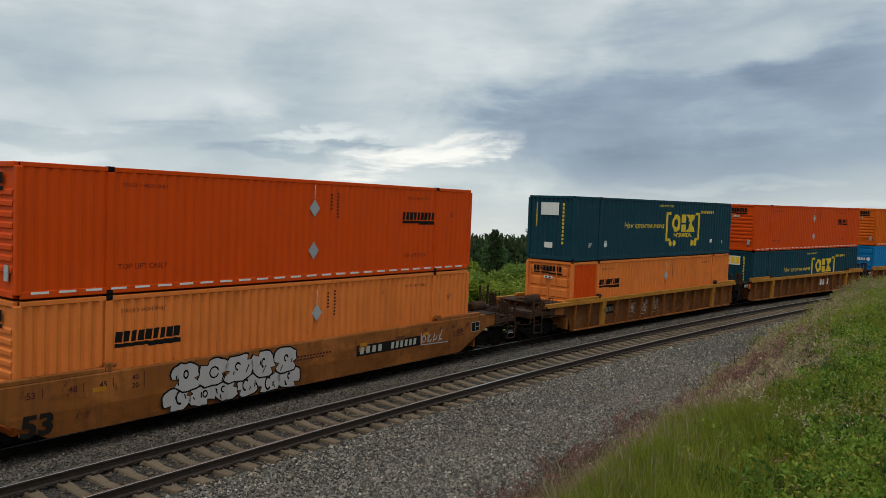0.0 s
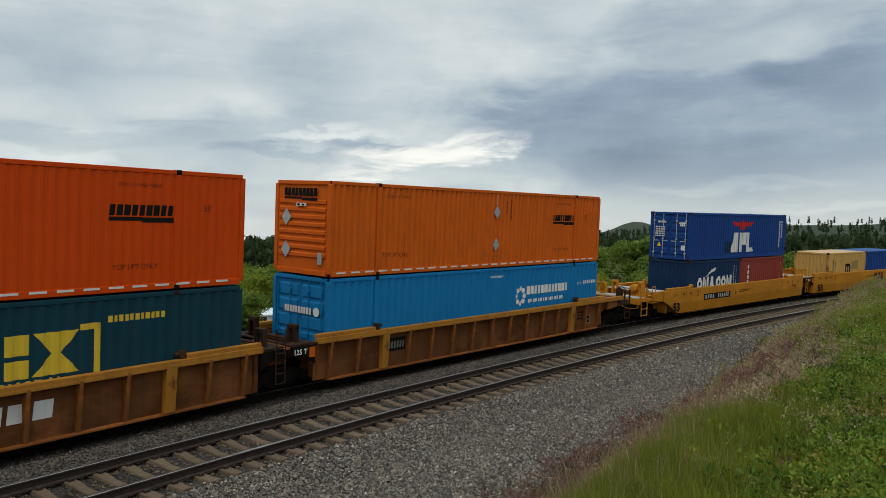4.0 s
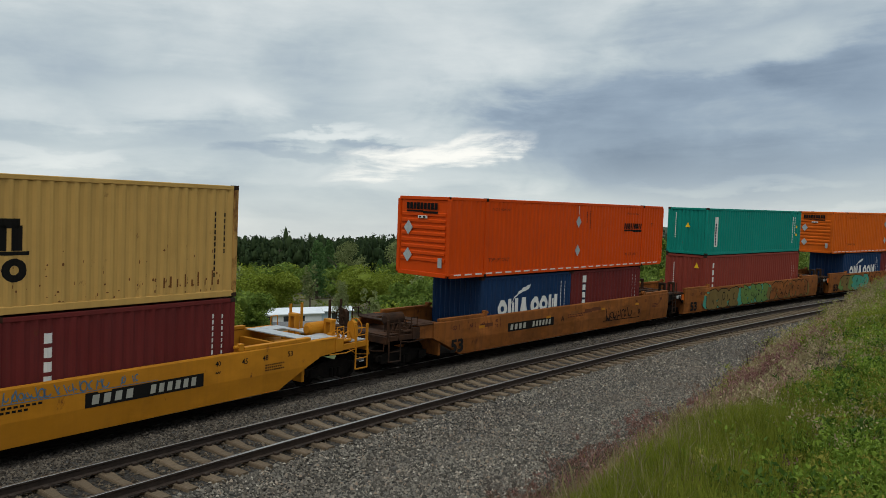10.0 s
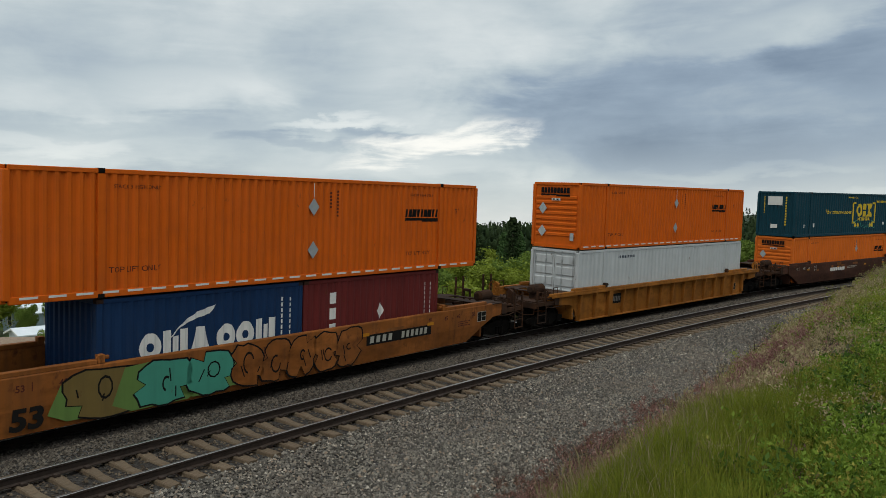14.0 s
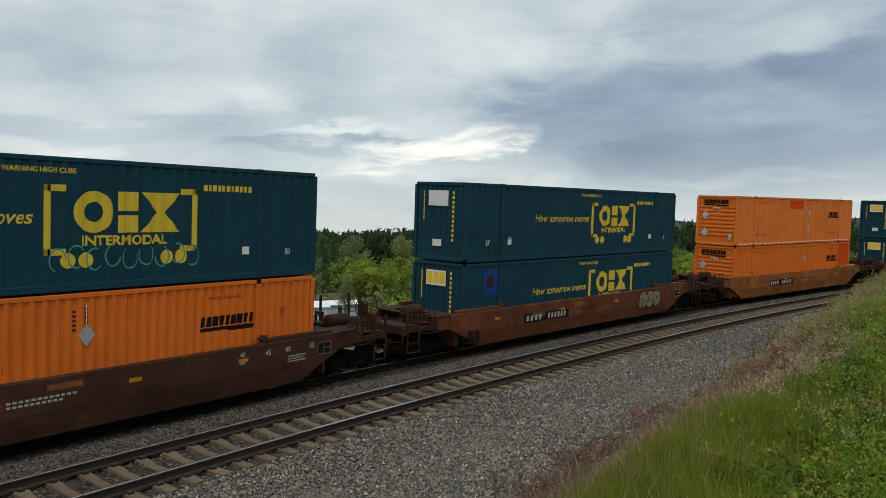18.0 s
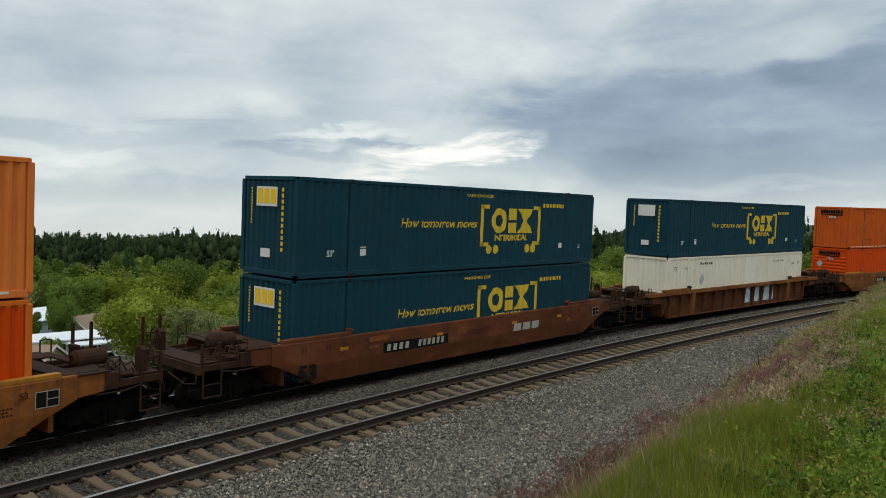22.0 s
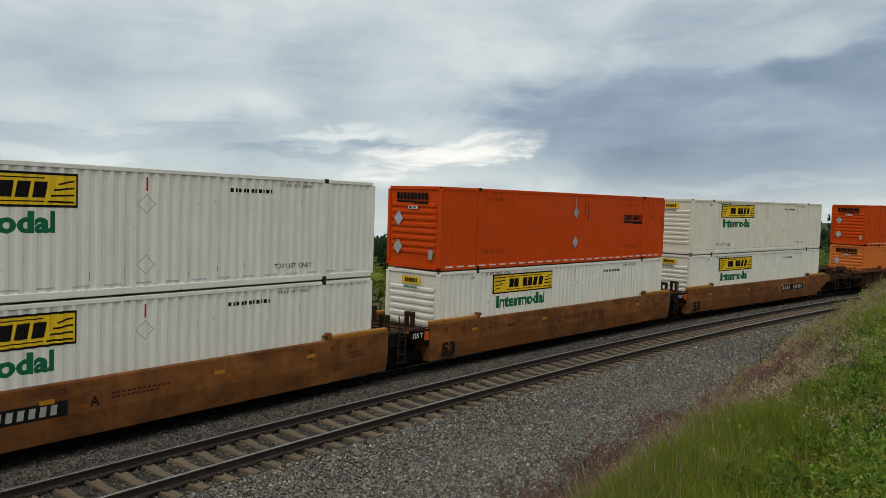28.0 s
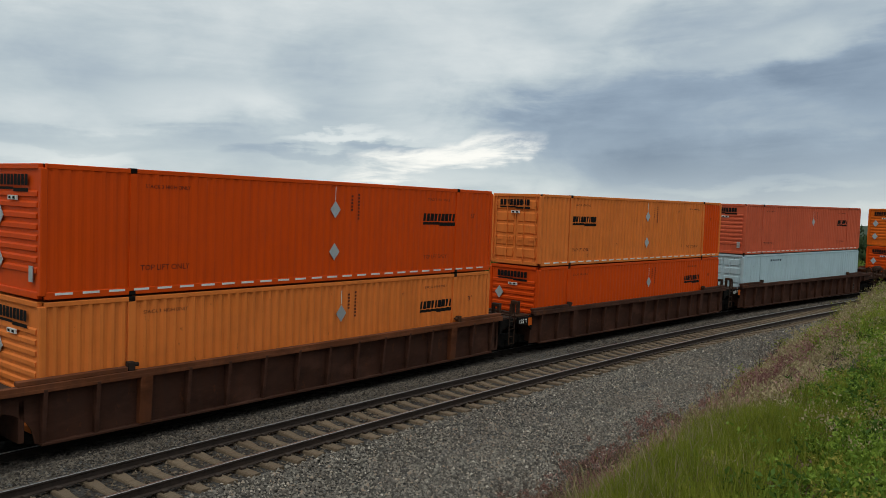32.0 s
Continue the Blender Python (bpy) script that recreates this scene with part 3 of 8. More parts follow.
class Draw:
    """Flat shapes in x and z, pressed on to a corrugated side."""
    def __init__(self):
        self.bm = bmesh.new()

    def poly(self, pts):
        self.bm.faces.new([self.bm.verts.new((x, 0, z)) for x, z in pts])
        return self

    def rect(self, x0, z0, x1, z1, lean=0.0):
        d = (z1 - z0) * lean
        return self.poly([(x0, z0), (x1, z0), (x1 + d, z1), (x0 + d, z1)])

    def disc(self, x, z, r, n=18):
        return self.poly([(x + r * math.cos(2 * math.pi * k / n), z + r * math.sin(2 * math.pi * k / n)) for k in range(n)])

    def ring(self, x, z, r, w, a0=0, a1=360, n=20, tall=1.0):
        for k in range(n):
            a, b = radians(a0 + (a1 - a0) * k / n), radians(a0 + (a1 - a0) * (k + 1) / n)
            self.poly([(x + q * math.cos(c), z + q * tall * math.sin(c)) for q, c in ((r - w, a), (r, a), (r, b), (r - w, b))])
        return self

    def row(self, x0, z0, x1, z1, count, lean=0.0, gap=0.22):
        """A row of plain blocks where lettering stands."""
        w = (x1 - x0) / count
        for k in range(count):
            self.rect(x0 + k * w, z0, x0 + (k + 1 - gap) * w, z1, lean)
        return self

    def text(self, words, x, z, size, lean=0.0, wide=1.0, bold=0.0):
        cu = bpy.data.curves.new("words", "FONT")
        cu.body, cu.size, cu.shear, cu.offset, cu.resolution_u = words, size, lean, bold, 3
        ob = bpy.data.objects.new("words", cu)
        me = bpy.data.meshes.new_from_object(ob)
        k = len(self.bm.verts)
        self.bm.from_mesh(me)
        self.bm.verts.ensure_lookup_table()
        for v in self.bm.verts[k:]:
            v.co = Vector((x + v.co.x * wide, 0, z + v.co.y))
        bpy.data.objects.remove(ob)
        return self

    def press(self, flute, y):
        bm = self.bm
        if flute is not None and flute.depth > 0.004:
            xs = [v.co.x for v in bm.verts]
            for c in flute.cuts(min(xs), max(xs)):
                bmesh.ops.bisect_plane(bm, geom=list(bm.verts) + list(bm.edges) + list(bm.faces), plane_co=(c, 0, 0), plane_no=(1, 0, 0))
        for v in bm.verts:
            v.co.y = y + (flute.inset(v.co.x) if flute is not None else 0.0) - 0.004
        return bm


def front_facing(me):
    """Turn flat marks to the side from which they are seen."""
    me.flip_normals() if sum(p.normal.y * p.area for p in me.polygons) > 0 else None
    return me


MARKS = {}


def mark(key, name, material, parent, draw, flute, y, label="", m=None):
    full = (key, material.name, None if flute is None else (flute.pitch, flute.depth), round(y, 3))
    if full not in MARKS:
        d = Draw()
        draw(d)
        me = bpy.data.meshes.new(name)
        bm = d.press(flute, y)
        bm.to_mesh(me)
        bm.free()
        me.materials.append(material)
        MARKS[full] = front_facing(me)
    ob = piece(name, MARKS[full], parent, m, label)
    return tagged(ob, kind="stuff") if name.endswith(("mark", "shape", "badge", "stencil", "reflector", "scuff", "streak", "strip", "scrawl", "line", "spray_paint", "spray_outline")) else ob


L53, L40, L20, TALL, LOW = 16.154, 12.192, 6.058, 2.896, 2.591


def container(colour, length, height, label, end="flute", post=None, pitch=0.30, depth=0.030, frame=None, group="containers on the train", strip=False, end_colour=None, corner=None, roof=None):
    """A steel box: x along it, z = 0 at its feet; the end at -x is the one that shows."""
    c = M[colour]
    f = M[frame] if frame else c
    p = M[post] if post and post != "cast" else f
    w = 2.591 if length > 13 else 2.438
    h, hx = w / 2, length / 2
    flute = Flute(length, pitch, depth)
    box_ob = thing("shipping_container", label, "container", group)
    tag = (round(length, 2), round(height, 2))
    zb, zt = 0.17, height - 0.11
    for side in (-1, 1):
        key = ("side", tag, pitch, depth, side)
        mk = (key, c.name)
        if mk not in MESHES:
            v, fa = fluted(flute, -hx + 0.10, hx - 0.10, zb, zt, side * (h - 0.008), side)
            me = bpy.data.meshes.new("side_wall")
            me.from_pydata(v, [], fa if side < 0 else [q[::-1] for q in fa])
            me.materials.append(c)
            MESHES[mk] = me
        piece("side_wall", MESHES[mk], box_ob)

        def rails(bm, side=side):
            box(bm, -hx + 0.1, hx - 0.1, side * h - (0.07 if side > 0 else 0), side * h + (0.07 if side < 0 else 0), height - 0.12, height - 0.012)
        piece("top_rail", shaped(("toprail", tag, side), "top_rail", f, rails, 0.012), box_ob)

        def sills(bm, side=side):
            box(bm, -hx + 0.1, hx - 0.1, side * h - (0.07 if side > 0 else 0), side * h + (0.07 if side < 0 else 0), 0.02, 0.18)
        piece("bottom_rail", shaped(("botrail", tag, side), "bottom_rail", f, sills, 0.012), box_ob)
        for ex in (-1, 1):
            def upright_post(bm, ex=ex, side=side):
                x0, x1 = sorted((ex * hx, ex * (hx - 0.15)))
                y0, y1 = sorted((side * h, side * (h - 0.15)))
                box(bm, x0, x1, y0, y1, 0.1, height - 0.1)
            piece("corner_post", shaped(("post", tag, ex, side), "corner_post", M[corner] if corner else f, upright_post, 0.02), box_ob)
            cx = ex * (6.007 if length > 13 else hx - 0.089)
            for top in (0, 1):
                def cast(bm, ex=ex, side=side, cx=cx, top=top):
                    y0, y1 = sorted((side * (h + 0.003), side * (h - 0.16)))
                    z0 = height - 0.122 if top else 0.0
                    box(bm, cx - 0.09, cx + 0.09, y0, y1, z0, z0 + 0.122)
                piece("corner_casting", shaped(("cast", tag, ex, side, top), "corner_casting", M["rust"] if post == "cast" else (M["black"] if length > 13 and not post else p), cast, 0.015), box_ob)
            if length > 13:
                def lift(bm, cx=cx, side=side):
                    y0, y1 = sorted((side * (h + 0.002), side * (h - 0.06)))
                    box(bm, cx - 0.085, cx + 0.085, y0, y1, 0.124, height - 0.124)
                piece("lifting_post", shaped(("lift", tag, ex, side), "lifting_post", c if post == "cast" else p, lift, 0.01), box_ob)
    # roof and floor
    rv, rf = [], []
    rfl = Flute(length, 0.42, 0.018)
    xs = [-hx + 0.1] + rfl.cuts(-hx + 0.1, hx - 0.1) + [hx - 0.1]
    for i, x in enumerate(xs):
        z = height - 0.014 - rfl.inset(x)
        rv += [(x, -h + 0.05, z), (x, h - 0.05, z)]
        if i:
            rf.append((2 * i - 2, 2 * i, 2 * i + 1, 2 * i - 1))
    top = M[roof] if roof else c
    if (("roof", tag), top.name) not in MESHES:
        me = bpy.data.meshes.new("roof")
        me.from_pydata(rv, [], rf)
        me.materials.append(top)
        MESHES[(("roof", tag), top.name)] = me
    piece("roof", MESHES[(("roof", tag), top.name)], box_ob)
    piece("floor", shaped(("floor", tag), "floor", M["black"], lambda bm: box(bm, -hx + 0.1, hx - 0.1, -h + 0.06, h - 0.06, 0.06, 0.16)), box_ob)
    # ends
    for ex in (-1, 1):
        kind = end if ex < 0 else "flute"
        e = M[end_colour] if end_colour and ex < 0 else c
        for top in (0, 1):
            def header(bm, ex=ex, top=top):
                x0, x1 = sorted((ex * hx, ex * (hx - 0.12)))
                z0 = height - 0.13 if top else 0.03
                box(bm, x0, x1, -h + 0.14, h - 0.14, z0, z0 + (0.118 if top else 0.15))
            piece("end_rail", shaped(("endrail", tag, ex, top), "end_rail", f, header, 0.012), box_ob)
        if kind == "flute":
            def wall(bm, ex=ex):
                fl = Flute(w, 0.25, 0.045)
                ys = [-h + 0.14] + fl.cuts(-h + 0.14, h - 0.14) + [h - 0.14]
                cols = [[bm.verts.new((ex * (hx - 0.02 - fl.inset(y)), y, z)) for z in (0.17, height - 0.12)] for y in ys]
                for a, b in zip(cols, cols[1:]):
                    bm.faces.new((a[0], b[0], b[1], a[1]))
            piece("end_wall", shaped(("endflute", tag, ex), "end_wall", e, wall), box_ob)
        elif kind == "louvre":
            def backing(bm, ex=ex):
                box(bm, ex * hx + 0.05, ex * hx + 0.10, -h + 0.13, h - 0.13, 0.17, height - 0.12)
            piece("end_wall", shaped(("endback", tag), "end_wall", e, backing), box_ob)
            count = 8
            for k in range(count):
                z = 0.62 + k * (height - 1.28) / (count - 1)

                def slat(bm):
                    prism(bm, [(-hx + 0.06, -0.07), (-hx + 0.01, -0.045), (-hx + 0.01, 0.045), (-hx + 0.06, 0.09)], -h + 0.22, h - 0.22)
                piece("rib", shaped(("slat", tag), "rib", e, slat), box_ob, Matrix.Translation((0, 0, z)))
        elif kind == "doors":
            for leaf in (-1, 1):
                def door(bm, leaf=leaf):
                    y0, y1 = sorted((leaf * 0.012, leaf * (h - 0.13)))
                    box(bm, -hx + 0.06, -hx + 0.10, y0, y1, 0.17, height - 0.12)
                    zz = np.linspace(0.25, height - 0.22, 6)
                    for a, b in zip(zz, zz[1:]):
                        prism(bm, [(-hx + 0.06, a + 0.04), (-hx + 0.025, a + 0.09), (-hx + 0.025, b - 0.09), (-hx + 0.06, b - 0.04)], y0 + 0.1, y1 - 0.1)
                door_ob = piece("door", shaped(("door", tag, leaf), "door", e, door), box_ob)
                for q in (0.33, 0.78):
                    def rod(bm, leaf=leaf, q=q):
                        y = leaf * q * h
                        tube(bm, (-hx - 0.004, y, 0.1), (-hx - 0.004, y, height - 0.08), 0.02, 6)
                        for z in (0.35, 1.1, height - 0.5):
                            box(bm, -hx - 0.03, -hx + 0.03, y - 0.05, y + 0.05, z, z + 0.07)
                        box(bm, -hx - 0.02, -hx, min(y, y - leaf * 0.3), max(y, y - leaf * 0.3), 1.0, 1.045)
                    piece("lock_rod", shaped(("rod", tag, leaf, q), "lock_rod", M["silver"] if colour in ("blue", "grey") else e, rod), door_ob)
    if strip:
        # reflecting dashes on the bottom rail
        for k in range(26):
            x = -hx + 0.5 + k * (length - 1.2) / 25
            piece("reflector", shaped(("dash",), "reflector", M["markwhite"], lambda bm: box(bm, -0.19, 0.19, -0.004, 0.0, -0.025, 0.025)), box_ob, Matrix.Translation((x, -h, 0.135)))
    return box_ob, flute, -(h - 0.008)


def placard(parent, x, z, y, size=0.20, material="silver", chain=False):
    def draw(bm):
        prism(bm, [(-size, 0), (0, -size * 1.25), (size, 0), (0, size * 1.25)], -0.012, 0.0)
    piece("placard", shaped(("placard", size), "placard", M[material], draw), parent, Matrix.Translation((x, y, z)), "diamond-shaped metal placard holder")
    if chain:
        piece("stripe", shaped(("stripe",), "stripe", M["markwhite"], lambda bm: box(bm, -0.009, 0.009, -0.006, 0, -0.2, 0.2)), parent, Matrix.Translation((x, y, z + 0.47)))


def end_mark(key, name, material, parent, draw, hx, label=""):
    """Marks on the end wall: x of the drawing runs across the box from its far side to its near side."""
    turn = Matrix.Translation((-hx - 0.004, 0, 0)) @ Matrix.Rotation(-math.pi / 2, 4, "Z")
    return mark(key, name, material, parent, draw, None, 0.0, label, turn)


def haulier_orange(colour, brand_left=True, end="louvre", patch=None, placards=((0.25, 2.08), (0.25, 0.86)), depth=0.03, label=None, patch_left=None, box_post=None, end_sign=True, end_colour=None):
    ob, fl, y = container(colour, L53, TALL, label or "orange fifty-three foot steel container with black lettering bars", end, post=box_post, pitch=0.26, depth=depth * 1.5, strip=True, end_colour=end_colour)
    hx = L53 / 2
    bx = -5.84 if brand_left else 4.17

    def brand(d, bx=bx):
        d.row(bx, 1.78, bx + 1.72, 2.03, 9, 0.12, 0.22)
        d.rect(bx, 1.66, bx + 0.85, 1.75).rect(bx + 0.85, 1.62, bx + 1.72, 1.74)
    mark(("hbrand", brand_left), "brand_mark", M["markblack"], ob, brand, fl, y, "black brand shape with underline")
    mark(("hsmall",), "stencil", M["markbrown"], ob, lambda d: d.text("STACK 3 HIGH ONLY", -5.72, 2.46, 0.125).text("TOP LIFT ONLY", -5.81, 0.56, 0.185), fl, y)
    mark(("hsmall2",), "stencil", M["markbrown"], ob, lambda d: d.text("TOP LIFT ONLY", 4.28, 0.54, 0.17).text("STACK 3 HIGH ONLY", 4.4, 2.45, 0.12).text("53'", 6.75, 1.9, 0.22), fl, y)
    mark(("hserial",), "serial_mark", M["markbrown"], ob, lambda d: [d.rect(0.90, 2.05 + k * 0.1, 0.98, 2.11 + k * 0.1) for k in range(5)] + [d.rect(1.18, 1.80 + k * 0.1, 1.25, 1.86 + k * 0.1) for k in range(8)], fl, y)
    for px, pz in placards:
        placard(ob, px, pz, y, chain=pz > 1.8)
    if patch:
        mark(("hpatch", patch), "repainted_patch", M["red"], ob, lambda d: d.rect(*patch), fl, y, "brighter repainted patch")
    # the end: brand bars, small lamp, placard, hatch
    end_mark(("hend",), "brand_mark", M["markblack"], ob, lambda d: d.row(-0.82, 2.42, 0.72, 2.66, 9, 0.0, 0.16).rect(-0.82, 2.32, 0.0, 2.38).rect(0.0, 2.28, 0.72, 2.36), hx)
    piece("end_lamp_box", shaped(("lampbox",), "end_lamp_box", M["markwhite"], lambda bm: box(bm, -hx - 0.03, -hx, -0.22, 0.22, 2.10, 2.20)), ob)
    for lx in (-0.16, 0.04):
        end_mark(("hlamp", lx), "lens", M["markblack"], ob, lambda d, lx=lx: d.rect(lx, 2.12, lx + 0.11, 2.18), hx + 0.032)
    if end_sign:
        for z in (1.75, 0.75):
            def dia(bm, z=z):
                prism(bm, [(0.70 - 0.22, z), (0.70, z - 0.26), (0.70 + 0.22, z), (0.70, z + 0.26)], -hx - 0.018, -hx - 0.002, "x")
            piece("placard", shaped(("enddia", z), "placard", M["silver"], dia), ob)
        piece("hatch", shaped(("hatch",), "hatch", M["silver"], lambda bm: box(bm, -hx - 0.02, -hx, -0.98, -0.80, 0.38, 0.72)), ob)
    return ob


def railway_blue(colour="deepblue", sign="white", label=None, patch=False, tagged_spray=False):
    ob, fl, y = container(colour, L53, TALL, label or "dark teal fifty-three foot container with yellow lettering", "flute", post="cast", pitch=0.33, depth=0.036)
    hx = L53 / 2
    mk = M["markyellow"]
    mark(("slogan",), "slogan", mk, ob, lambda d: d.text("How tomorrow moves", -3.88, 1.48, 0.415, 0.25, 0.99, 0.006), fl, y, "yellow slanted slogan lettering")

    def badge(d):
        for sx, e in ((0.26, 1), (4.02, -1)):
            d.rect(sx, 0.80, sx + e * 0.13, 2.30) if e > 0 else d.rect(sx - 0.13, 0.80, sx, 2.30)
            a, b = sorted((sx, sx + e * 0.46))
            d.rect(a, 2.16, b, 2.30).rect(a, 0.80, b, 0.94)
        for cx in (0.78, 1.17, 3.18, 3.58):
            d.disc(cx, 0.68, 0.17)
    mark(("badge",), "badge", mk, ob, badge, fl, y, "yellow bracket frame over four discs")

    def blocks(d):
        d.ring(1.36, 1.73, 0.46, 0.24, 0, 360, 24, 1.0)
        d.rect(1.93, 1.27, 2.43, 1.66).rect(1.93, 1.76, 2.43, 2.19)
        d.poly([(2.52, 2.19), (3.54, 2.19), (3.12, 1.73), (2.92, 1.73)]).poly([(2.50, 1.27), (3.54, 1.27), (3.12, 1.73), (2.92, 1.73)])
    mark(("blocks",), "brand_shape", mk, ob, blocks, fl, y, "bold yellow brand shape")
    mark(("imd",), "lettering", mk, ob, lambda d: d.text("INTERMODAL", 1.07, 1.0, 0.30, 0, 1.13, 0.010), fl, y)
    mark(("warn",), "lettering", mk, ob, lambda d: d.text("WARNING HIGH CUBE", -0.60, 2.55, 0.15, 0, 1.0, 0.003), fl, y)
    mark(("ser",), "serial_mark", mk, ob, lambda d: d.row(4.22, 2.27, 5.73, 2.42, 11, 0, 0.3), fl, y)
    mark(("small53",), "stencil", M["markwhite"], ob, lambda d: d.text("53'", -6.95, 0.62, 0.26, 0, 1.0, 0.004).text("53", 6.9, 0.62, 0.22, 0, 1.0, 0.004).rect(-5.62, 0.62, -5.35, 0.82).rect(-5.62, 0.86, -5.35, 0.89).rect(5.45, 0.66, 5.65, 0.86), fl, y)
    if sign == "white":
        end_mark(("ewhite",), "sign", M["markwhite"], ob, lambda d: d.rect(-0.55, 2.02, 0.42, 2.58), hx, "blank white sign")
    else:
        end_mark(("ewhite",), "sign", M["markwhite"], ob, lambda d: d.rect(-0.55, 2.02, 0.42, 2.58), hx, "white sign with yellow blocks")
        end_mark(("egold",), "brand_mark", M["markgold"], ob, lambda d: d.rect(-0.5, 2.1, -0.24, 2.52).rect(-0.19, 2.1, 0.06, 2.52).rect(0.11, 2.1, 0.37, 2.52), hx + 0.003)
    end_mark(("esmall",), "label", M["markwhite"], ob, lambda d: d.rect(-0.30, 0.55, 0.14, 0.80), hx)
    end_mark(("eser",), "serial_mark", mk, ob, lambda d: [d.rect(0.62, 0.75 + k * 0.17, 0.72, 0.86 + k * 0.17) for k in range(11)] + [d.rect(-0.80, 1.5 + k * 0.09, -0.74, 1.56 + k * 0.09) for k in range(12)], hx)
    if patch:
        mark(("bpatch",), "repainted_patch", M["blue"], ob, lambda d: d.rect(-6.95, 1.7, -6.1, 2.65), fl, y, "blue overpainted patch")
        mark(("bpatch2",), "stain", M["rust"], ob, lambda d: d.rect(-6.75, 2.0, -6.35, 2.4), fl, y - 0.002)
    if tagged_spray:
        mark(("gspray",), "spray_scrawl", M["sprayteal"], ob, lambda d: [d.ring(0.55 + 0.42 * k, 0.7 + 0.06 * (k % 2), 0.2, 0.03, 30 * k, 30 * k + 260, 10, 1.3) for k in range(9)], fl, y - 0.002)
    return ob


def haulier_white(colour="white", label=None):
    ob, fl, y = container(colour, L53, TALL, label or "white fifty-three foot container with yellow sign", "louvre", post="cast", pitch=0.28, depth=0.045, strip=False)
    hx = L53 / 2
    mark(("jsign",), "sign_panel", M["markgold"], ob, lambda d: d.rect(-5.06, 1.99, -1.32, 2.64), fl, y, "yellow sign with black bars")

    def frame_of(d):
        d.rect(-5.06, 1.95, -1.32, 2.0).rect(-5.06, 2.62, -1.32, 2.67).rect(-5.09, 1.95, -5.04, 2.67).rect(-1.34, 1.95, -1.29, 2.67)
        [d.rect(x, 2.15, x + 0.27, 2.48, 0.15) for x in (-4.15, -3.80, -3.25, -2.92, -2.59, -2.26)]
        for k in range(4):
            d.poly([(-5.0, 2.56 - k * 0.15), (-4.30 - k * 0.1, 2.57 - k * 0.12), (-4.30 - k * 0.1, 2.53 - k * 0.12), (-5.0, 2.52 - k * 0.15)])
            d.poly([(-1.38, 2.04 + k * 0.15), (-1.95 + k * 0.08, 2.05 + k * 0.12), (-1.95 + k * 0.08, 2.09 + k * 0.12), (-1.38, 2.08 + k * 0.15)])
        d.rect(-4.25, 2.06, -2.0, 2.085).rect(-4.25, 2.54, -2.0, 2.565)
    mark(("jbars",), "brand_mark", M["markblack"], ob, frame_of, fl, y - 0.003)
    mark(("jword",), "lettering", M["markgreen"], ob, lambda d: d.text("Intermodal", -4.86, 1.44, 0.60, 0.0, 1.17, 0.024), fl, y, "green word lettering")
    mark(("jst",), "stencil", M["markblack"], ob, lambda d: d.text("STACK LIMIT 3 HIGH", -5.5, 2.66, 0.15).text("TOP LIFT ONLY", -5.6, 0.40, 0.24).text("TOP LIFT ONLY", 4.15, 0.40, 0.2).text("WTP", -6.45, 2.56, 0.14).text("STACK LIMIT 3 HIGH", 4.35, 2.62, 0.12).row(2.7, 2.42, 4.1, 2.52, 11, 0, 0.4), fl, y)
    mark(("jtick",), "tick_mark", M["markred"], ob, lambda d: d.rect(0.31, 2.36, 0.36, 2.68), fl, y)
    for pz in (2.07, 0.67):
        mark(("jdia", pz), "placard", M["grey"], ob, lambda d: d.ring(0.34, pz, 0.24, 0.035, 0, 360, 4), fl, y)
    mark(("jscuff",), "scuff", M["markrust"], ob, lambda d: [d.rect(-6.0 + 0.83 * k, 0.36 + 0.05 * (k * 7 % 3), -5.984 + 0.83 * k, 0.42 + 0.07 * (k * 5 % 4)) for k in range(1, 16)], fl, y - 0.002)
    mark(("jdash",), "reflector_strip", M["grey"], ob, lambda d: [d.rect(-7.4 + k * 0.75, 0.235, -7.0 + k * 0.75, 0.275) for k in range(20)], fl, y)
    end_mark(("jes",), "sign_panel", M["markgold"], ob, lambda d: d.rect(-0.45, 2.40, 0.45, 2.66), hx)
    end_mark(("jeb",), "brand_mark", M["markblack"], ob, lambda d: d.row(-0.3, 2.46, 0.32, 2.60, 6, 0, 0.24), hx + 0.003)
    end_mark(("jew",), "lettering", M["markgreen"], ob, lambda d: d.text("Intermodal", -0.36, 2.25, 0.15, 0, 1.0, 0.004), hx)
    return ob


def upright(d, x, z, words, size, gap=1.1):
    """Plain blocks one under another where a word runs down a wall."""
    for k in range(words):
        d.rect(x, z - k * size * gap, x + size * 0.62, z - k * size * gap + size * 0.78)
    return d


def serial(ob, fl, y, x, material="markwhite"):
    mark(("iso", round(x, 2)), "serial_mark", M[material], ob, lambda d: [d.rect(x, 0.55 + k * 0.155, x + 0.07, 0.55 + k * 0.155 + 0.11) for k in range(11)] + [d.rect(x + 0.3, 1.15 + k * 0.155, x + 0.36, 1.15 + k * 0.155 + 0.10) for k in range(7)], fl, y)


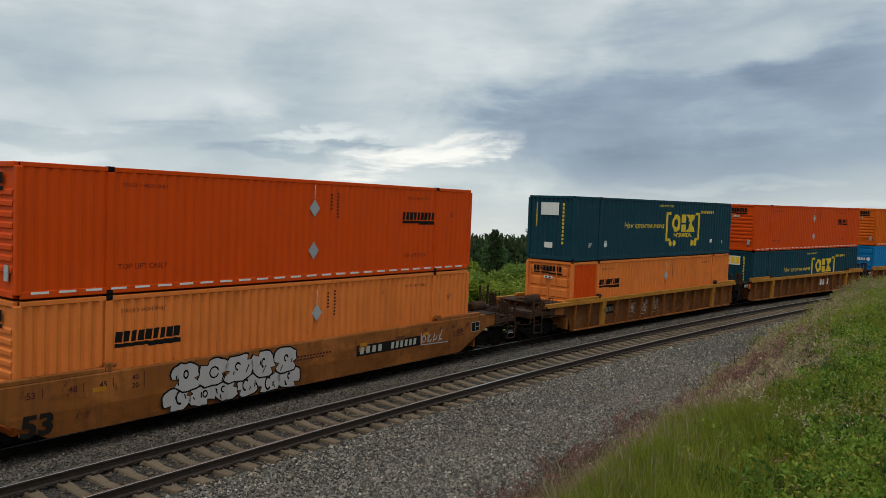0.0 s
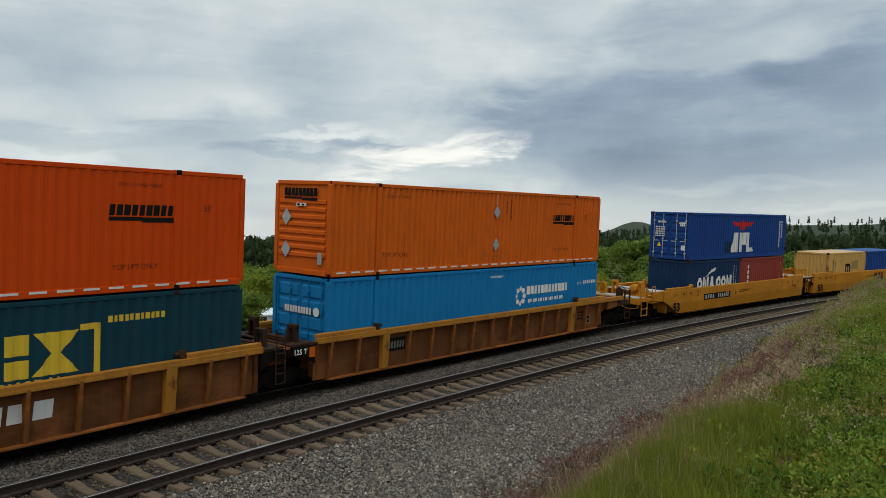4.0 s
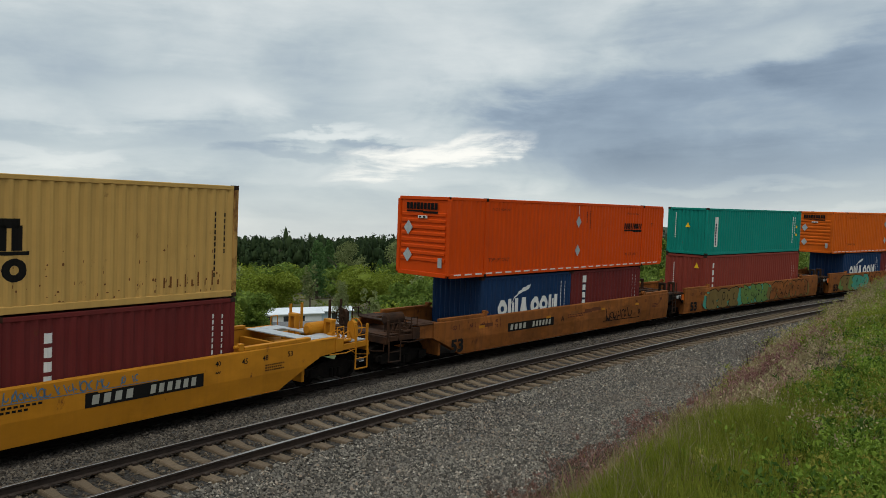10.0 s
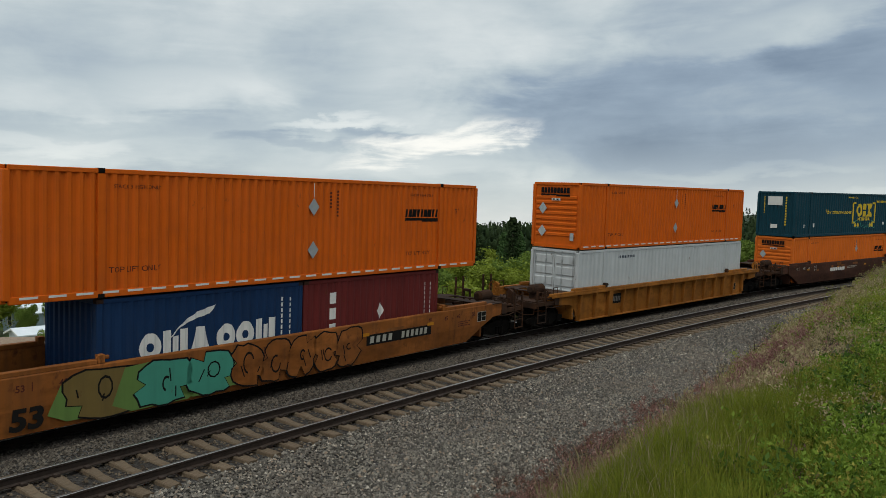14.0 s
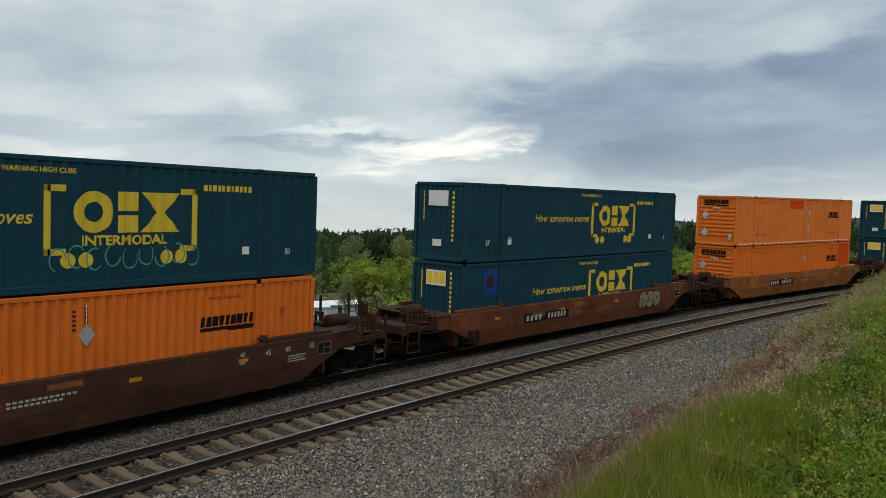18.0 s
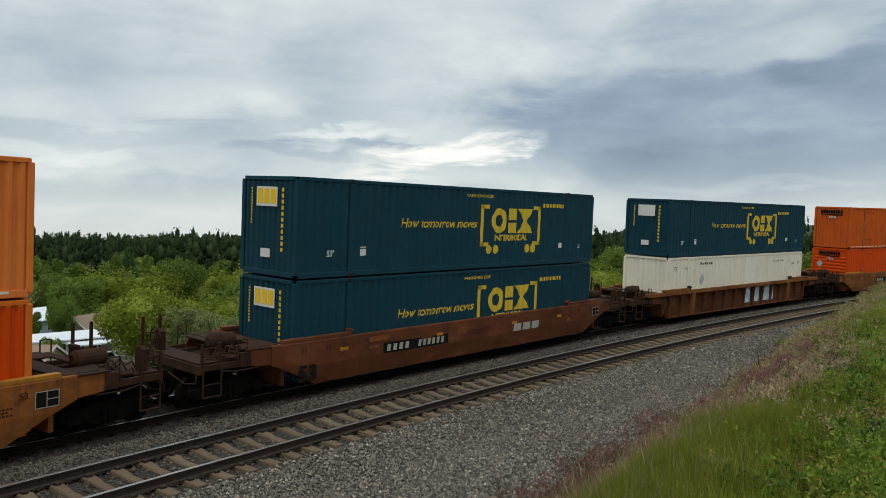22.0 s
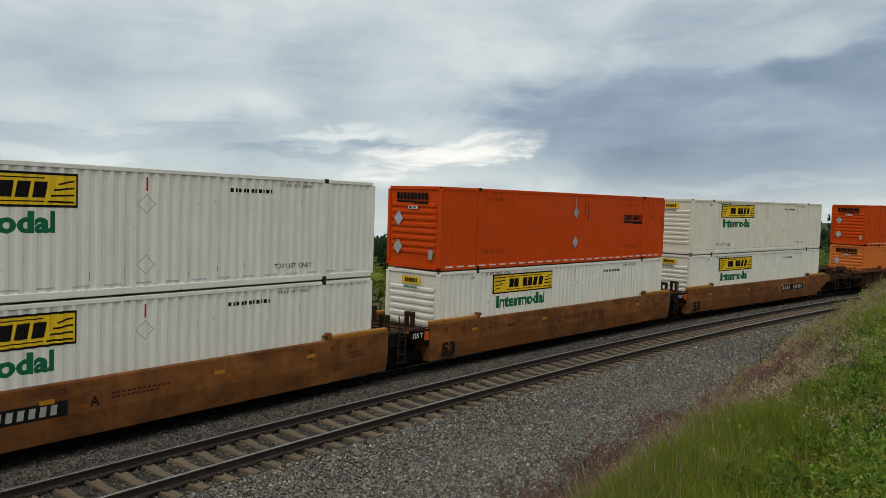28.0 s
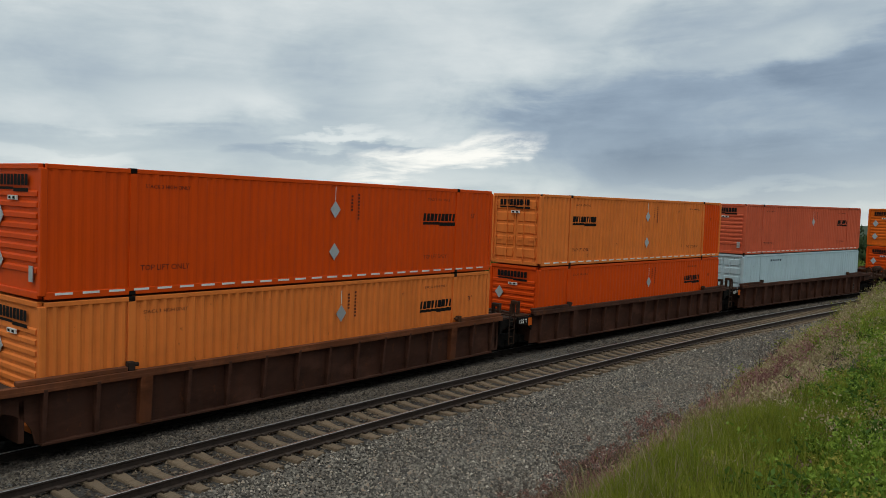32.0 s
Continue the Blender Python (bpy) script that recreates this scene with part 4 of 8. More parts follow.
def box_blue_red():
    """Forty foot, blue, white blocks under a red bird shape, doors at the end."""
    ob, fl, y = container("blue", L40, LOW, "scuffed royal blue forty-foot container, white blocks under red emblem", "doors", post="cast", pitch=0.278, depth=0.034)
    mark(("bird",), "emblem", M["markred"], ob, lambda d: d.poly([(x - 1.25, z + 0.03) for x, z in ((0.0, 2.12), (1.1, 2.05), (1.25, 2.18), (1.45, 2.18), (1.6, 2.05), (2.85, 2.12), (2.4, 1.84), (1.75, 1.84), (1.6, 1.62), (1.1, 1.62), (0.95, 1.84), (0.3, 1.84))]), fl, y, "red spread-wing emblem")

    def word(d):
        k = -1.12
        d.poly([(k - 0.2, 0.36), (k + 0.2, 1.5), (k + 0.72, 1.5), (k + 0.72, 0.36)])
        d.rect(k + 0.84, 0.36, k + 1.16, 1.5).rect(k + 1.20, 0.78, k + 1.72, 1.5)
        d.rect(k + 1.84, 0.36, k + 2.16, 1.5).rect(k + 2.16, 0.36, k + 2.56, 0.6).rect(k + 2.62, 0.36, k + 2.72, 0.5)
    mark(("bword",), "brand_shape", M["markwhite"], ob, word, fl, y, "white block brand shape")
    mark(("bdark",), "faded_patch", M["navy"], ob, lambda d: d.rect(-2.05, 0.34, -1.2, 0.98), fl, y + 0.002)
    serial(ob, fl, y, 5.2)
    hx = L40 / 2
    end_mark(("be1",), "stencil", M["markwhite"], ob, lambda d: [d.row(-0.85, 1.25 + k * 0.12, -0.25, 1.32 + k * 0.12, 6, 0, 0.3) for k in range(5)] + [d.row(-0.72, 2.0, -0.2, 2.1, 7, 0, 0.25), d.rect(0.55, 1.98, 0.98, 2.06), d.row(0.62, 1.84, 0.92, 1.96, 3), d.rect(0.72, 0.55, 0.95, 0.82)], hx + 0.02)
    end_mark(("be2",), "warning_sign", M["markgold"], ob, lambda d: d.poly([(-0.72, 0.72), (-0.48, 0.72), (-0.6, 0.95)]), hx + 0.02)
    return ob


def box_navy(length=L20):
    ob, fl, y = container("navy", length, LOW, "navy blue twenty-foot container with white wave emblem", "flute", post="cast", pitch=0.278, depth=0.034)
    mark(("wave",), "emblem", M["markwhite"], ob, lambda d: d.poly([(x - 1.05, z) for x, z in ((0.0, 1.62), (0.3, 1.88), (0.65, 2.06), (1.2, 2.2), (1.0, 1.98), (0.55, 1.88), (0.2, 1.74))]).poly([(-1.05, 1.62), (-0.85, 1.74), (-1.2, 1.44), (-1.28, 1.38)]), fl, y, "white sweeping wave emblem")

    def word(d):
        x = -1.96
        for w, kind in ((0.60, "o"), (0.74, "m"), (0.62, "a"), (0.20, ""), (0.60, "o"), (0.60, "o"), (0.72, "m")):
            if kind == "o":
                d.ring(x + w / 2 - 0.03, 1.32, w / 2 - 0.01, 0.20, 0, 360, 18, 1.2)
            elif kind == "m":
                d.rect(x, 0.98, x + 0.22, 1.68).rect(x + w - 0.26, 0.98, x + w - 0.04, 1.68).rect(x + 0.26, 0.98, x + w - 0.30, 1.52)
            elif kind == "a":
                d.poly([(x, 0.98), (x + 0.20, 1.68), (x + 0.42, 1.68), (x + 0.62, 0.98)])
            x += w
    mark(("nword",), "brand_shape", M["markwhite"], ob, word, fl, y, "white block brand shape")
    serial(ob, fl, y, 2.25)
    return ob


def box_red20(colour="maroon", style="upright"):
    ob, fl, y = container(colour, L20, LOW, "dark red twenty-foot container with upright white blocks", "flute", post="cast", pitch=0.278, depth=0.034)
    if style == "upright":
        mark(("up20",), "brand_mark", M["markwhite"], ob, lambda d: upright(d, -2.0, 1.95, 6, 0.28), fl, y)
    elif style == "label":
        mark(("up20n",), "sign_panel", M["marknavy"], ob, lambda d: d.rect(-2.15, 0.9, -1.8, 2.0), fl, y)
        mark(("up20w",), "brand_mark", M["markwhite"], ob, lambda d: upright(d, -2.08, 1.72, 3, 0.3).rect(-2.15, 2.05, -1.8, 2.35), fl, y - 0.003)
    else:
        mark(("up20p",), "emblem", M["markwhite"], ob, lambda d: d.poly([(0.0, 1.45), (0.16, 1.2), (0.32, 1.45), (0.16, 1.7)]), fl, y)
        mark(("up20q",), "brand_mark", M["markwhite"], ob, lambda d: upright(d, -2.0, 1.85, 3, 0.42), fl, y)
    serial(ob, fl, y, 2.3)
    end_mark(("e20",), "brand_mark", M["markwhite"], ob, lambda d: d.row(-0.1, 2.05, 0.95, 2.3, 3, 0, 0.2) if style == "emblem2" else [d.rect(-0.6, 0.6 + k * 0.155, -0.54, 0.7 + k * 0.155) for k in range(10)], L20 / 2)
    return ob


def box_tan(length, height):
    ob, fl, y = container("tan", length, height, "rust-streaked tan yellow container with black square emblem", "flute", post="cast", pitch=0.278, depth=0.034, frame="tan", corner="tanrust", roof="roofdust")
    x0 = -0.26 if length > 10 else -0.28
    zc = 1.58 if length > 10 else 1.36

    def emblem(d):
        for k in range(3):
            d.rect(x0 - 0.02 + k * 0.31, zc - 0.26, x0 + 0.20 + k * 0.31, zc + 0.26)
        d.rect(x0 - 0.02, zc + 0.20, x0 + 0.78, zc + 0.40).rect(x0 - 0.14, zc - 0.35, x0 + 0.98, zc - 0.27)
        d.ring(x0 + 0.15, zc - 0.66, 0.25, 0.15, 0, 360, 14).ring(x0 + 0.67, zc - 0.66, 0.25, 0.15, 0, 360, 14)
    mark(("tanemb", length > 10), "emblem", M["markblack"], ob, emblem, fl, y, "bold black emblem")
    lx = -length / 2 + 0.78
    mark(("tanup", length > 10), "brand_mark", M["markblack"], ob, lambda d: upright(upright(d, lx, height - 0.62, 13, 0.14), lx + 0.30, height - 0.78, 11, 0.14), fl, y)

    def streaks(d):
        r = random.Random(5)
        for k in range(150):
            x, z = r.uniform(-length / 2 + 0.3, length / 2 - 0.3), 0.2 + abs(r.gauss(0, 0.22)) + (0.75 * (k % 5 == 0)) + 0.25 * math.sin(k)* (k % 3 == 0)
            z = min(max(z, 0.2), height - 0.4)
            w, h = r.uniform(0.006, 0.03), r.uniform(0.02, 0.10)
            d.poly([(x - w, z + 0.4 * h), (x - 0.3 * w, z), (x + 0.7 * w, z + 0.1 * h), (x + w, z + 0.6 * h), (x + 0.2 * w, z + h), (x - 0.6 * w, z + 0.8 * h)])
        for k in range(9):
            x = length / 2 - 2.2 + 0.2 * k
            d.rect(x, 0.35, x + 0.04, 0.6 + 0.15 * math.sin(3 * k))
    mark(("tanst", length > 10, height > 2.7), "rust_streak", M["markrust"], ob, streaks, fl, y - 0.002)
    serial(ob, fl, y, length / 2 - 0.75, "markblack")
    if length < 10:
        mark(("tanfade",), "faded_patch", M["tanpatch"], ob, lambda d: d.rect(0.75, 1.35, 1.75, 1.95), fl, y)
    return ob


def box_teal():
    ob, fl, y = container("teal", L40, LOW, "teal green forty-foot container with upright white label", "flute", post="cast", pitch=0.278, depth=0.034)
    mark(("tsign",), "sign_panel", M["markwhite"], ob, lambda d: d.rect(-5.27, 0.46, -4.83, 2.10), fl, y)
    mark(("tup",), "brand_mark", M["marknavy"], ob, lambda d: upright(d, -5.13, 1.62, 8, 0.155, 1.0), fl, y - 0.003)
    serial(ob, fl, y, 4.9)
    mark(("twarn",), "warning_sign", M["markgold"], ob, lambda d: d.poly([(5.35, 1.0), (5.6, 1.0), (5.48, 1.22)]).rect(5.4, 1.5, 5.55, 1.65), fl, y)
    end_mark(("tewarn",), "warning_sign", M["markgold"], ob, lambda d: d.poly([(-0.1, 1.5), (0.2, 1.5), (0.05, 1.78)]), L40 / 2)
    end_mark(("teser",), "serial_mark", M["markwhite"], ob, lambda d: [d.rect(-0.72, 0.9 + k * 0.12, -0.67, 0.98 + k * 0.12) for k in range(12)], L40 / 2)
    return ob


def box_oxide40():
    ob, fl, y = container("oxide", L40, TALL, "brown red forty-foot high container with upright white blocks", "flute", post="cast", pitch=0.278, depth=0.034)
    mark(("ox",), "brand_mark", M["markwhite"], ob, lambda d: upright(d, -5.28, 2.2, 6, 0.36, 1.08), fl, y)
    serial(ob, fl, y, 5.05)
    end_mark(("oxe",), "warning_sign", M["markgold"], ob, lambda d: d.poly([(0.55, 2.2), (0.85, 2.2), (0.7, 2.5)]), L40 / 2)
    end_mark(("oxs",), "serial_mark", M["markwhite"], ob, lambda d: [d.rect(-0.7, 0.9 + k * 0.12, -0.65, 0.98 + k * 0.12) for k in range(13)], L40 / 2)
    return ob


def box_blue20():
    ob, fl, y = container("blue", L20, LOW, "plain blue twenty-foot container with pale roof", "flute", post="cast", pitch=0.278, depth=0.034, roof="roofblue")
    serial(ob, fl, y, 1.9)
    return ob


def box_brightblue():
    ob, fl, y = container("brightblue", L53, TALL, "bright blue fifty-three foot container with white lettering blocks", "doors", pitch=0.33, depth=0.034)

    def word(d):
        d.row(2.5, 1.75, 5.6, 2.08, 12, 0, 0.22)
        d.row(2.6, 1.42, 5.3, 1.56, 15, 0, 0.45)
        for k in range(8):
            d.disc(2.05 + 0.26 * math.cos(k * math.pi / 4), 1.72 + 0.30 * math.sin(k * math.pi / 4), 0.10, 8)
    mark(("cword",), "brand_shape", M["markwhite"], ob, word, fl, y, "white brand shape beside dotted ring emblem")
    mark(("cst",), "stencil", M["markwhite"], ob, lambda d: d.text("WTP", 6.35, 1.9, 0.2).row(6.9, 1.95, 8.0, 2.1, 10, 0, 0.35).row(0.0, 2.52, 0.9, 2.6, 9, 0, 0.4), fl, y)
    end_mark(("cend",), "brand_mark", M["markwhite"], ob, lambda d: d.row(-0.65, 1.75, 0.62, 1.95, 10, 0, 0.25).disc(0.82, 1.85, 0.14), L53 / 2 + 0.02)
    return ob


def box_plain(colour, end="doors", label="light grey fifty-three foot container, unmarked and weathered", name53=False):
    ob, fl, y = container(colour, L53, TALL, label, end, pitch=0.33, depth=0.03, post=colour)
    mark(("pst",), "serial_mark", M["marknavy"], ob, lambda d: d.row(-4.9, 2.45, -3.4, 2.57, 11, 0, 0.4), fl, y)
    if name53:
        mark(("p53",), "stencil", M["markblack"], ob, lambda d: d.text("53'", -7.5, 2.2, 0.30).text("WTP", -6.35, 2.2, 0.24).text("STACK LIMIT 3 HIGH", 3.9, 2.35, 0.16).text("WTP", 6.5, 2.1, 0.2).text("53'", 7.3, 2.1, 0.24), fl, y)
        placard(ob, -4.6, 1.72, y, 0.24, "grey")
        mark(("ppatch",), "faded_patch", M["white"], ob, lambda d: d.rect(0.3, 0.25, 1.6, 2.7), fl, y + 0.001)
        end_mark(("pend",), "stencil", M["markblack"], ob, lambda d: [d.rect(-0.4 - 0.25 * j, 0.6 + k * 0.13, -0.3 - 0.25 * j, 0.68 + k * 0.13) for j in range(2) for k in range(6)], L53 / 2)
    return ob


# ---- wagons ----
def bogie(parent, x):
    def bolster(bm):
        box(bm, -0.22, 0.22, -1.05, 1.05, 0.42, 0.66)
        tube(bm, (0, 0, 0.6), (0, 0, 0.80), 0.22, 12)
    b = piece("bogie", shaped(("bolster",), "bogie", M["black"], bolster, 0.02), parent, Matrix.Translation((x, 0, 0)), "black cast steel bogie")
    for side in (-1, 1):
        def frame_side(bm, side=side):
            y0, y1 = sorted((side * 0.98, side * 1.10))
            prism(bm, [(-1.16, 0.36), (-1.16, 0.54), (-0.75, 0.60), (-0.3, 0.72), (0.3, 0.72), (0.75, 0.60), (1.16, 0.54), (1.16, 0.36), (0.72, 0.38), (0.34, 0.20), (-0.34, 0.20), (-0.72, 0.38)], y0, y1)
            for e in (-1, 1):
                box(bm, e * 0.89 - 0.16, e * 0.89 + 0.16, min(side * 0.95, side * 1.16), max(side * 0.95, side * 1.16), 0.30, 0.56)
        piece("side_frame", shaped(("sideframe", side), "side_frame", M["black"], frame_side, 0.015), b)

        def spring(bm, side=side):
            for dx in (-0.16, 0.0, 0.16):
                tube(bm, (dx, side * 1.12, 0.24), (dx, side * 1.12, 0.50), 0.065, 8)
        piece("spring_nest", shaped(("spring", side), "spring_nest", M["black"], spring), b)
    sets = []
    for e in (-1, 1):
        def wheelset(bm):
            tube(bm, (0, -1.05, 0), (0, 1.05, 0), 0.075, 10)
            for side in (-1, 1):
                lathe(bm, [(0.12, side * 0.80), (0.16, side * 0.72), (0.34, side * 0.74), (0.36, side * 0.80), (0.415, side * 0.80), (0.425, side * 0.70), (0.45, side * 0.685), (0.45, side * 0.66), (0.36, side * 0.66), (0.34, side * 0.70), (0.16, side * 0.68), (0.12, side * 0.64)], (0, 0, 0), 22)
        sets.append(piece("wheelset", shaped(("wheelset",), "wheelset", M["black"], wheelset), b, Matrix.Translation((e * 0.89, 0, 0.425))))
    return sets


def truck_end(car, e, colour, deck, busy=True):
    """The open platforms over the bogie at an outer end; e is -1 or 1."""
    bright = colour == "caryellow"
    c, dk, body = M[colour if bright else "rust"], M[deck], M[colour]

    def put(name, key, material, draw, bevel=0.0, label=""):
        return piece(name, shaped((key, e), name, material, draw, bevel), car, None, label)

    def span(a, b):
        return sorted((e * a, e * b))
    put("centre_sill", "csill", M["black"], lambda bm: box(bm, *span(8.7, 11.2), -0.36, 0.36, 0.66, 1.04), 0.02)
    put("end_sill", "esill", body if bright else c, lambda bm: box(bm, *span(11.04, 11.16), -1.46, 1.46, 0.94 if bright else 1.0, 1.24), 0.015)
    for side in (-1, 1):
        # the side frame steps down from the well to the low end platform
        put("side_beam", ("sbeam", side), body, lambda bm, side=side: prism(bm, [(e * 8.9, 0.98), (e * 8.9, 1.46), (e * 9.62, 1.46), (e * 9.80, 1.24), (e * 9.80, 1.06), (e * 9.35, 1.02)], *sorted((side * 1.36, side * 1.47))), 0.012)
        put("side_channel", ("schan", side), body if bright else c, lambda bm, side=side: prism(bm, [(e * 9.80, 1.06), (e * 9.80, 1.24), (e * 11.04, 1.24), (e * 11.04, 1.08)], *sorted((side * 1.38, side * 1.46))), 0.01)
        put("deck_edge", ("dedge", side), c, lambda bm, side=side: box(bm, *span(8.86, 9.72), *sorted((side * 1.34, side * 1.49)), 1.462, 1.50), 0.006)

        def sill_step(bm, side=side):
            y = side * 1.5
            bent(bm, [(e * 11.05, y, 1.1), (e * 11.05, y, 0.42), (e * 10.52, y, 0.42), (e * 10.52, y, 1.1)], 0.026)
            bent(bm, [(e * 11.05, y, 0.74), (e * 10.52, y, 0.74)], 0.018)
        put("sill_step", ("sstep", side), c, sill_step)

        def grab(bm, side=side):
            y = side * 1.45
            for x in (11.06, 10.56):
                box(bm, *span(x - 0.035, x + 0.035), y - 0.03, y + 0.03, 1.1, 2.12 if side > 0 else 1.78)
            bent(bm, [(e * 11.06, y, 1.66), (e * 10.56, y, 1.66)], 0.018)
            bent(bm, [(e * 11.06, y, 1.44), (e * 10.56, y, 1.44)], 0.016)
        put("handrail", ("grab", side), c, grab)
        put("grab_iron", ("iron", side), c, lambda bm, side=side: bent(bm, [(e * 10.0, side * 1.45, 1.2), (e * 10.0, side * 1.45, 1.78), (e * 9.72, side * 1.45, 1.78), (e * 9.72, side * 1.45, 1.46)], 0.018))
        # raised frame over the hole in the upper deck
        put("walkway", ("walk3", side), dk, lambda bm, side=side: box(bm, *span(9.12, 9.60), *sorted((side * 0.72, side * 1.32)), 1.47, 1.51), 0.006)
    put("walkway", "walk1", dk, lambda bm: box(bm, *span(10.46, 11.10), -1.36, 1.36, 1.242, 1.28), 0.006)
    put("walkway", "walk2", dk, lambda bm: box(bm, *span(8.62, 9.11), -1.32, 1.32, 1.47, 1.51), 0.006)
    put("walkway", "walk4", dk, lambda bm: box(bm, *span(9.61, 9.86), -1.32, 1.32, 1.46, 1.50), 0.006)
    put("deck_plate", "dplate", c, lambda bm: prism(bm, [(e * 9.12, 1.12), (e * 9.12, 1.16), (e * 10.44, 1.10), (e * 10.44, 1.06)], -1.30, 1.30), 0.006)
    for y in (-0.9, 0.9):
        put("cross_bearer", ("bearer", y), c, lambda bm, y=y: box(bm, *span(9.70, 10.46), y - 0.05, y + 0.05, 1.08, 1.22), 0.008)

    def tank(bm):
        x0, x1 = span(9.50, 10.20)
        tube(bm, (x0, -0.45, 1.62), (x1, -0.45, 1.62), 0.21, 16)
        tube(bm, (x0 - 0.07, -0.45, 1.62), (x0, -0.45, 1.62), 0.12, 16, 0.21)
        tube(bm, (x1, -0.45, 1.62), (x1 + 0.07, -0.45, 1.62), 0.21, 16, 0.12)
        for x in (9.62, 10.08):
            box(bm, *span(x - 0.03, x + 0.03), -0.62, -0.28, 1.12, 1.45)
    if busy:
        put("air_tank", "tank", c, tank, 0, "cylindrical air reservoir")

        def pipes(bm):
            r = random.Random(3)
            for k in range(9):
                x, y, z = 9.5 + 0.11 * k, r.uniform(-1.2, -0.6), r.uniform(1.2, 1.55)
                bent(bm, [(e * x, y, z), (e * (x + 0.16), y - 0.1, z + r.uniform(0, 0.2)), (e * (x + 0.3), y - 0.12, z - 0.12), (e * (x + 0.45), y + 0.1, z - 0.16)], 0.018, 5)
            box(bm, *span(9.66, 9.96), -1.22, -0.92, 1.16, 1.42)
            box(bm, *span(10.05, 10.25), -1.2, -0.98, 1.16, 1.36)
            tube(bm, (e * 9.8, -1.08, 1.42), (e * 9.8, -1.08, 1.56), 0.09, 10)
        tagged(put("brake_pipework", "pipes", c, pipes, 0, "brake valve and bent pipes"), kind="stuff")

        def valve(bm):
            box(bm, *span(9.62, 9.94), -1.50, -1.40, 1.06, 1.44)
            tube(bm, (e * 9.95, -1.40, 1.34), (e * 10.35, -1.40, 1.34), 0.05, 10)
            bent(bm, [(e * 9.4, -1.49, 1.0), (e * 10.1, -1.49, 0.98), (e * 10.5, -1.46, 1.04)], 0.02, 5)
        tagged(put("brake_valve", "valve", c, valve, 0, "brake valve box with thin pipes"), kind="stuff")
    if bright or e > 0:
        for y in ((-1.0, 0.55) if bright else (0.3,)):
            def frame_post(bm, y=y):
                w, top = (0.09, 1.94) if bright else (0.05, 1.78)
                box(bm, *span(10.03 - w, 10.03 + w), y, y + w, 1.1, top - 0.10)
                box(bm, *span(10.03 - w, 10.03 + w), y + 0.34 - w, y + 0.34, 1.1, top - 0.10)
                box(bm, *span(10.02 - w, 10.04 + w), y, y + 0.34, top - 0.10, top)
            put("gate_post", ("gpost", y, bright), c, frame_post, 0.01)

    def brake_wheel(bm):
        n, cy, cz = 18, (0.9 if e < 0 else -1.02), 1.62
        ring = [(e * 11.00, cy + 0.27 * math.cos(2 * math.pi * k / n), cz + 0.27 * math.sin(2 * math.pi * k / n)) for k in range(n + 1)]
        bent(bm, ring, 0.018, 5)
        for k in range(0, n, 3):
            tube(bm, (e * 11.00, cy, cz), ring[k], 0.012, 5)
        tube(bm, (e * 10.92, cy, cz), (e * 11.02, cy, cz), 0.05, 8)
        prism(bm, [(cy - 0.16, 1.24), (cy + 0.16, 1.24), (cy + 0.14, 1.78), (cy, 1.86), (cy - 0.14, 1.78)], *span(10.78, 10.92), "x")
    put("brake_wheel", "bwheel", body if colour == "caryellowold" else c, brake_wheel, 0, "spoked hand brake wheel on its stand")

    def coupler(bm):
        box(bm, *span(11.1, 11.45), -0.11, 0.11, 0.72, 0.94)
        prism(bm, [(e * 11.42, -0.17), (e * 11.66, -0.20), (e * 11.70, -0.04), (e * 11.56, 0.0), (e * 11.68, 0.10), (e * 11.6, 0.19), (e * 11.42, 0.15)], 0.66, 0.98, "z")
    put("coupler", "coupler", M["black"], coupler, 0.012)

    def lever(bm):
        bent(bm, [(e * 11.18, -1.40, 1.02), (e * 11.22, -1.42, 0.80), (e * 11.22, -0.9, 0.72), (e * 11.25, -0.2, 0.90)], 0.02, 6)
    put("uncoupling_lever", "lever", c, lever)
    put("air_hose", "hose", M["black"], lambda bm: bent(bm, [(e * 11.2, -0.45, 0.75), (e * 11.32, -0.42, 0.5), (e * 11.5, -0.3, 0.36), (e * 11.64, -0.22, 0.42)], 0.028, 6))


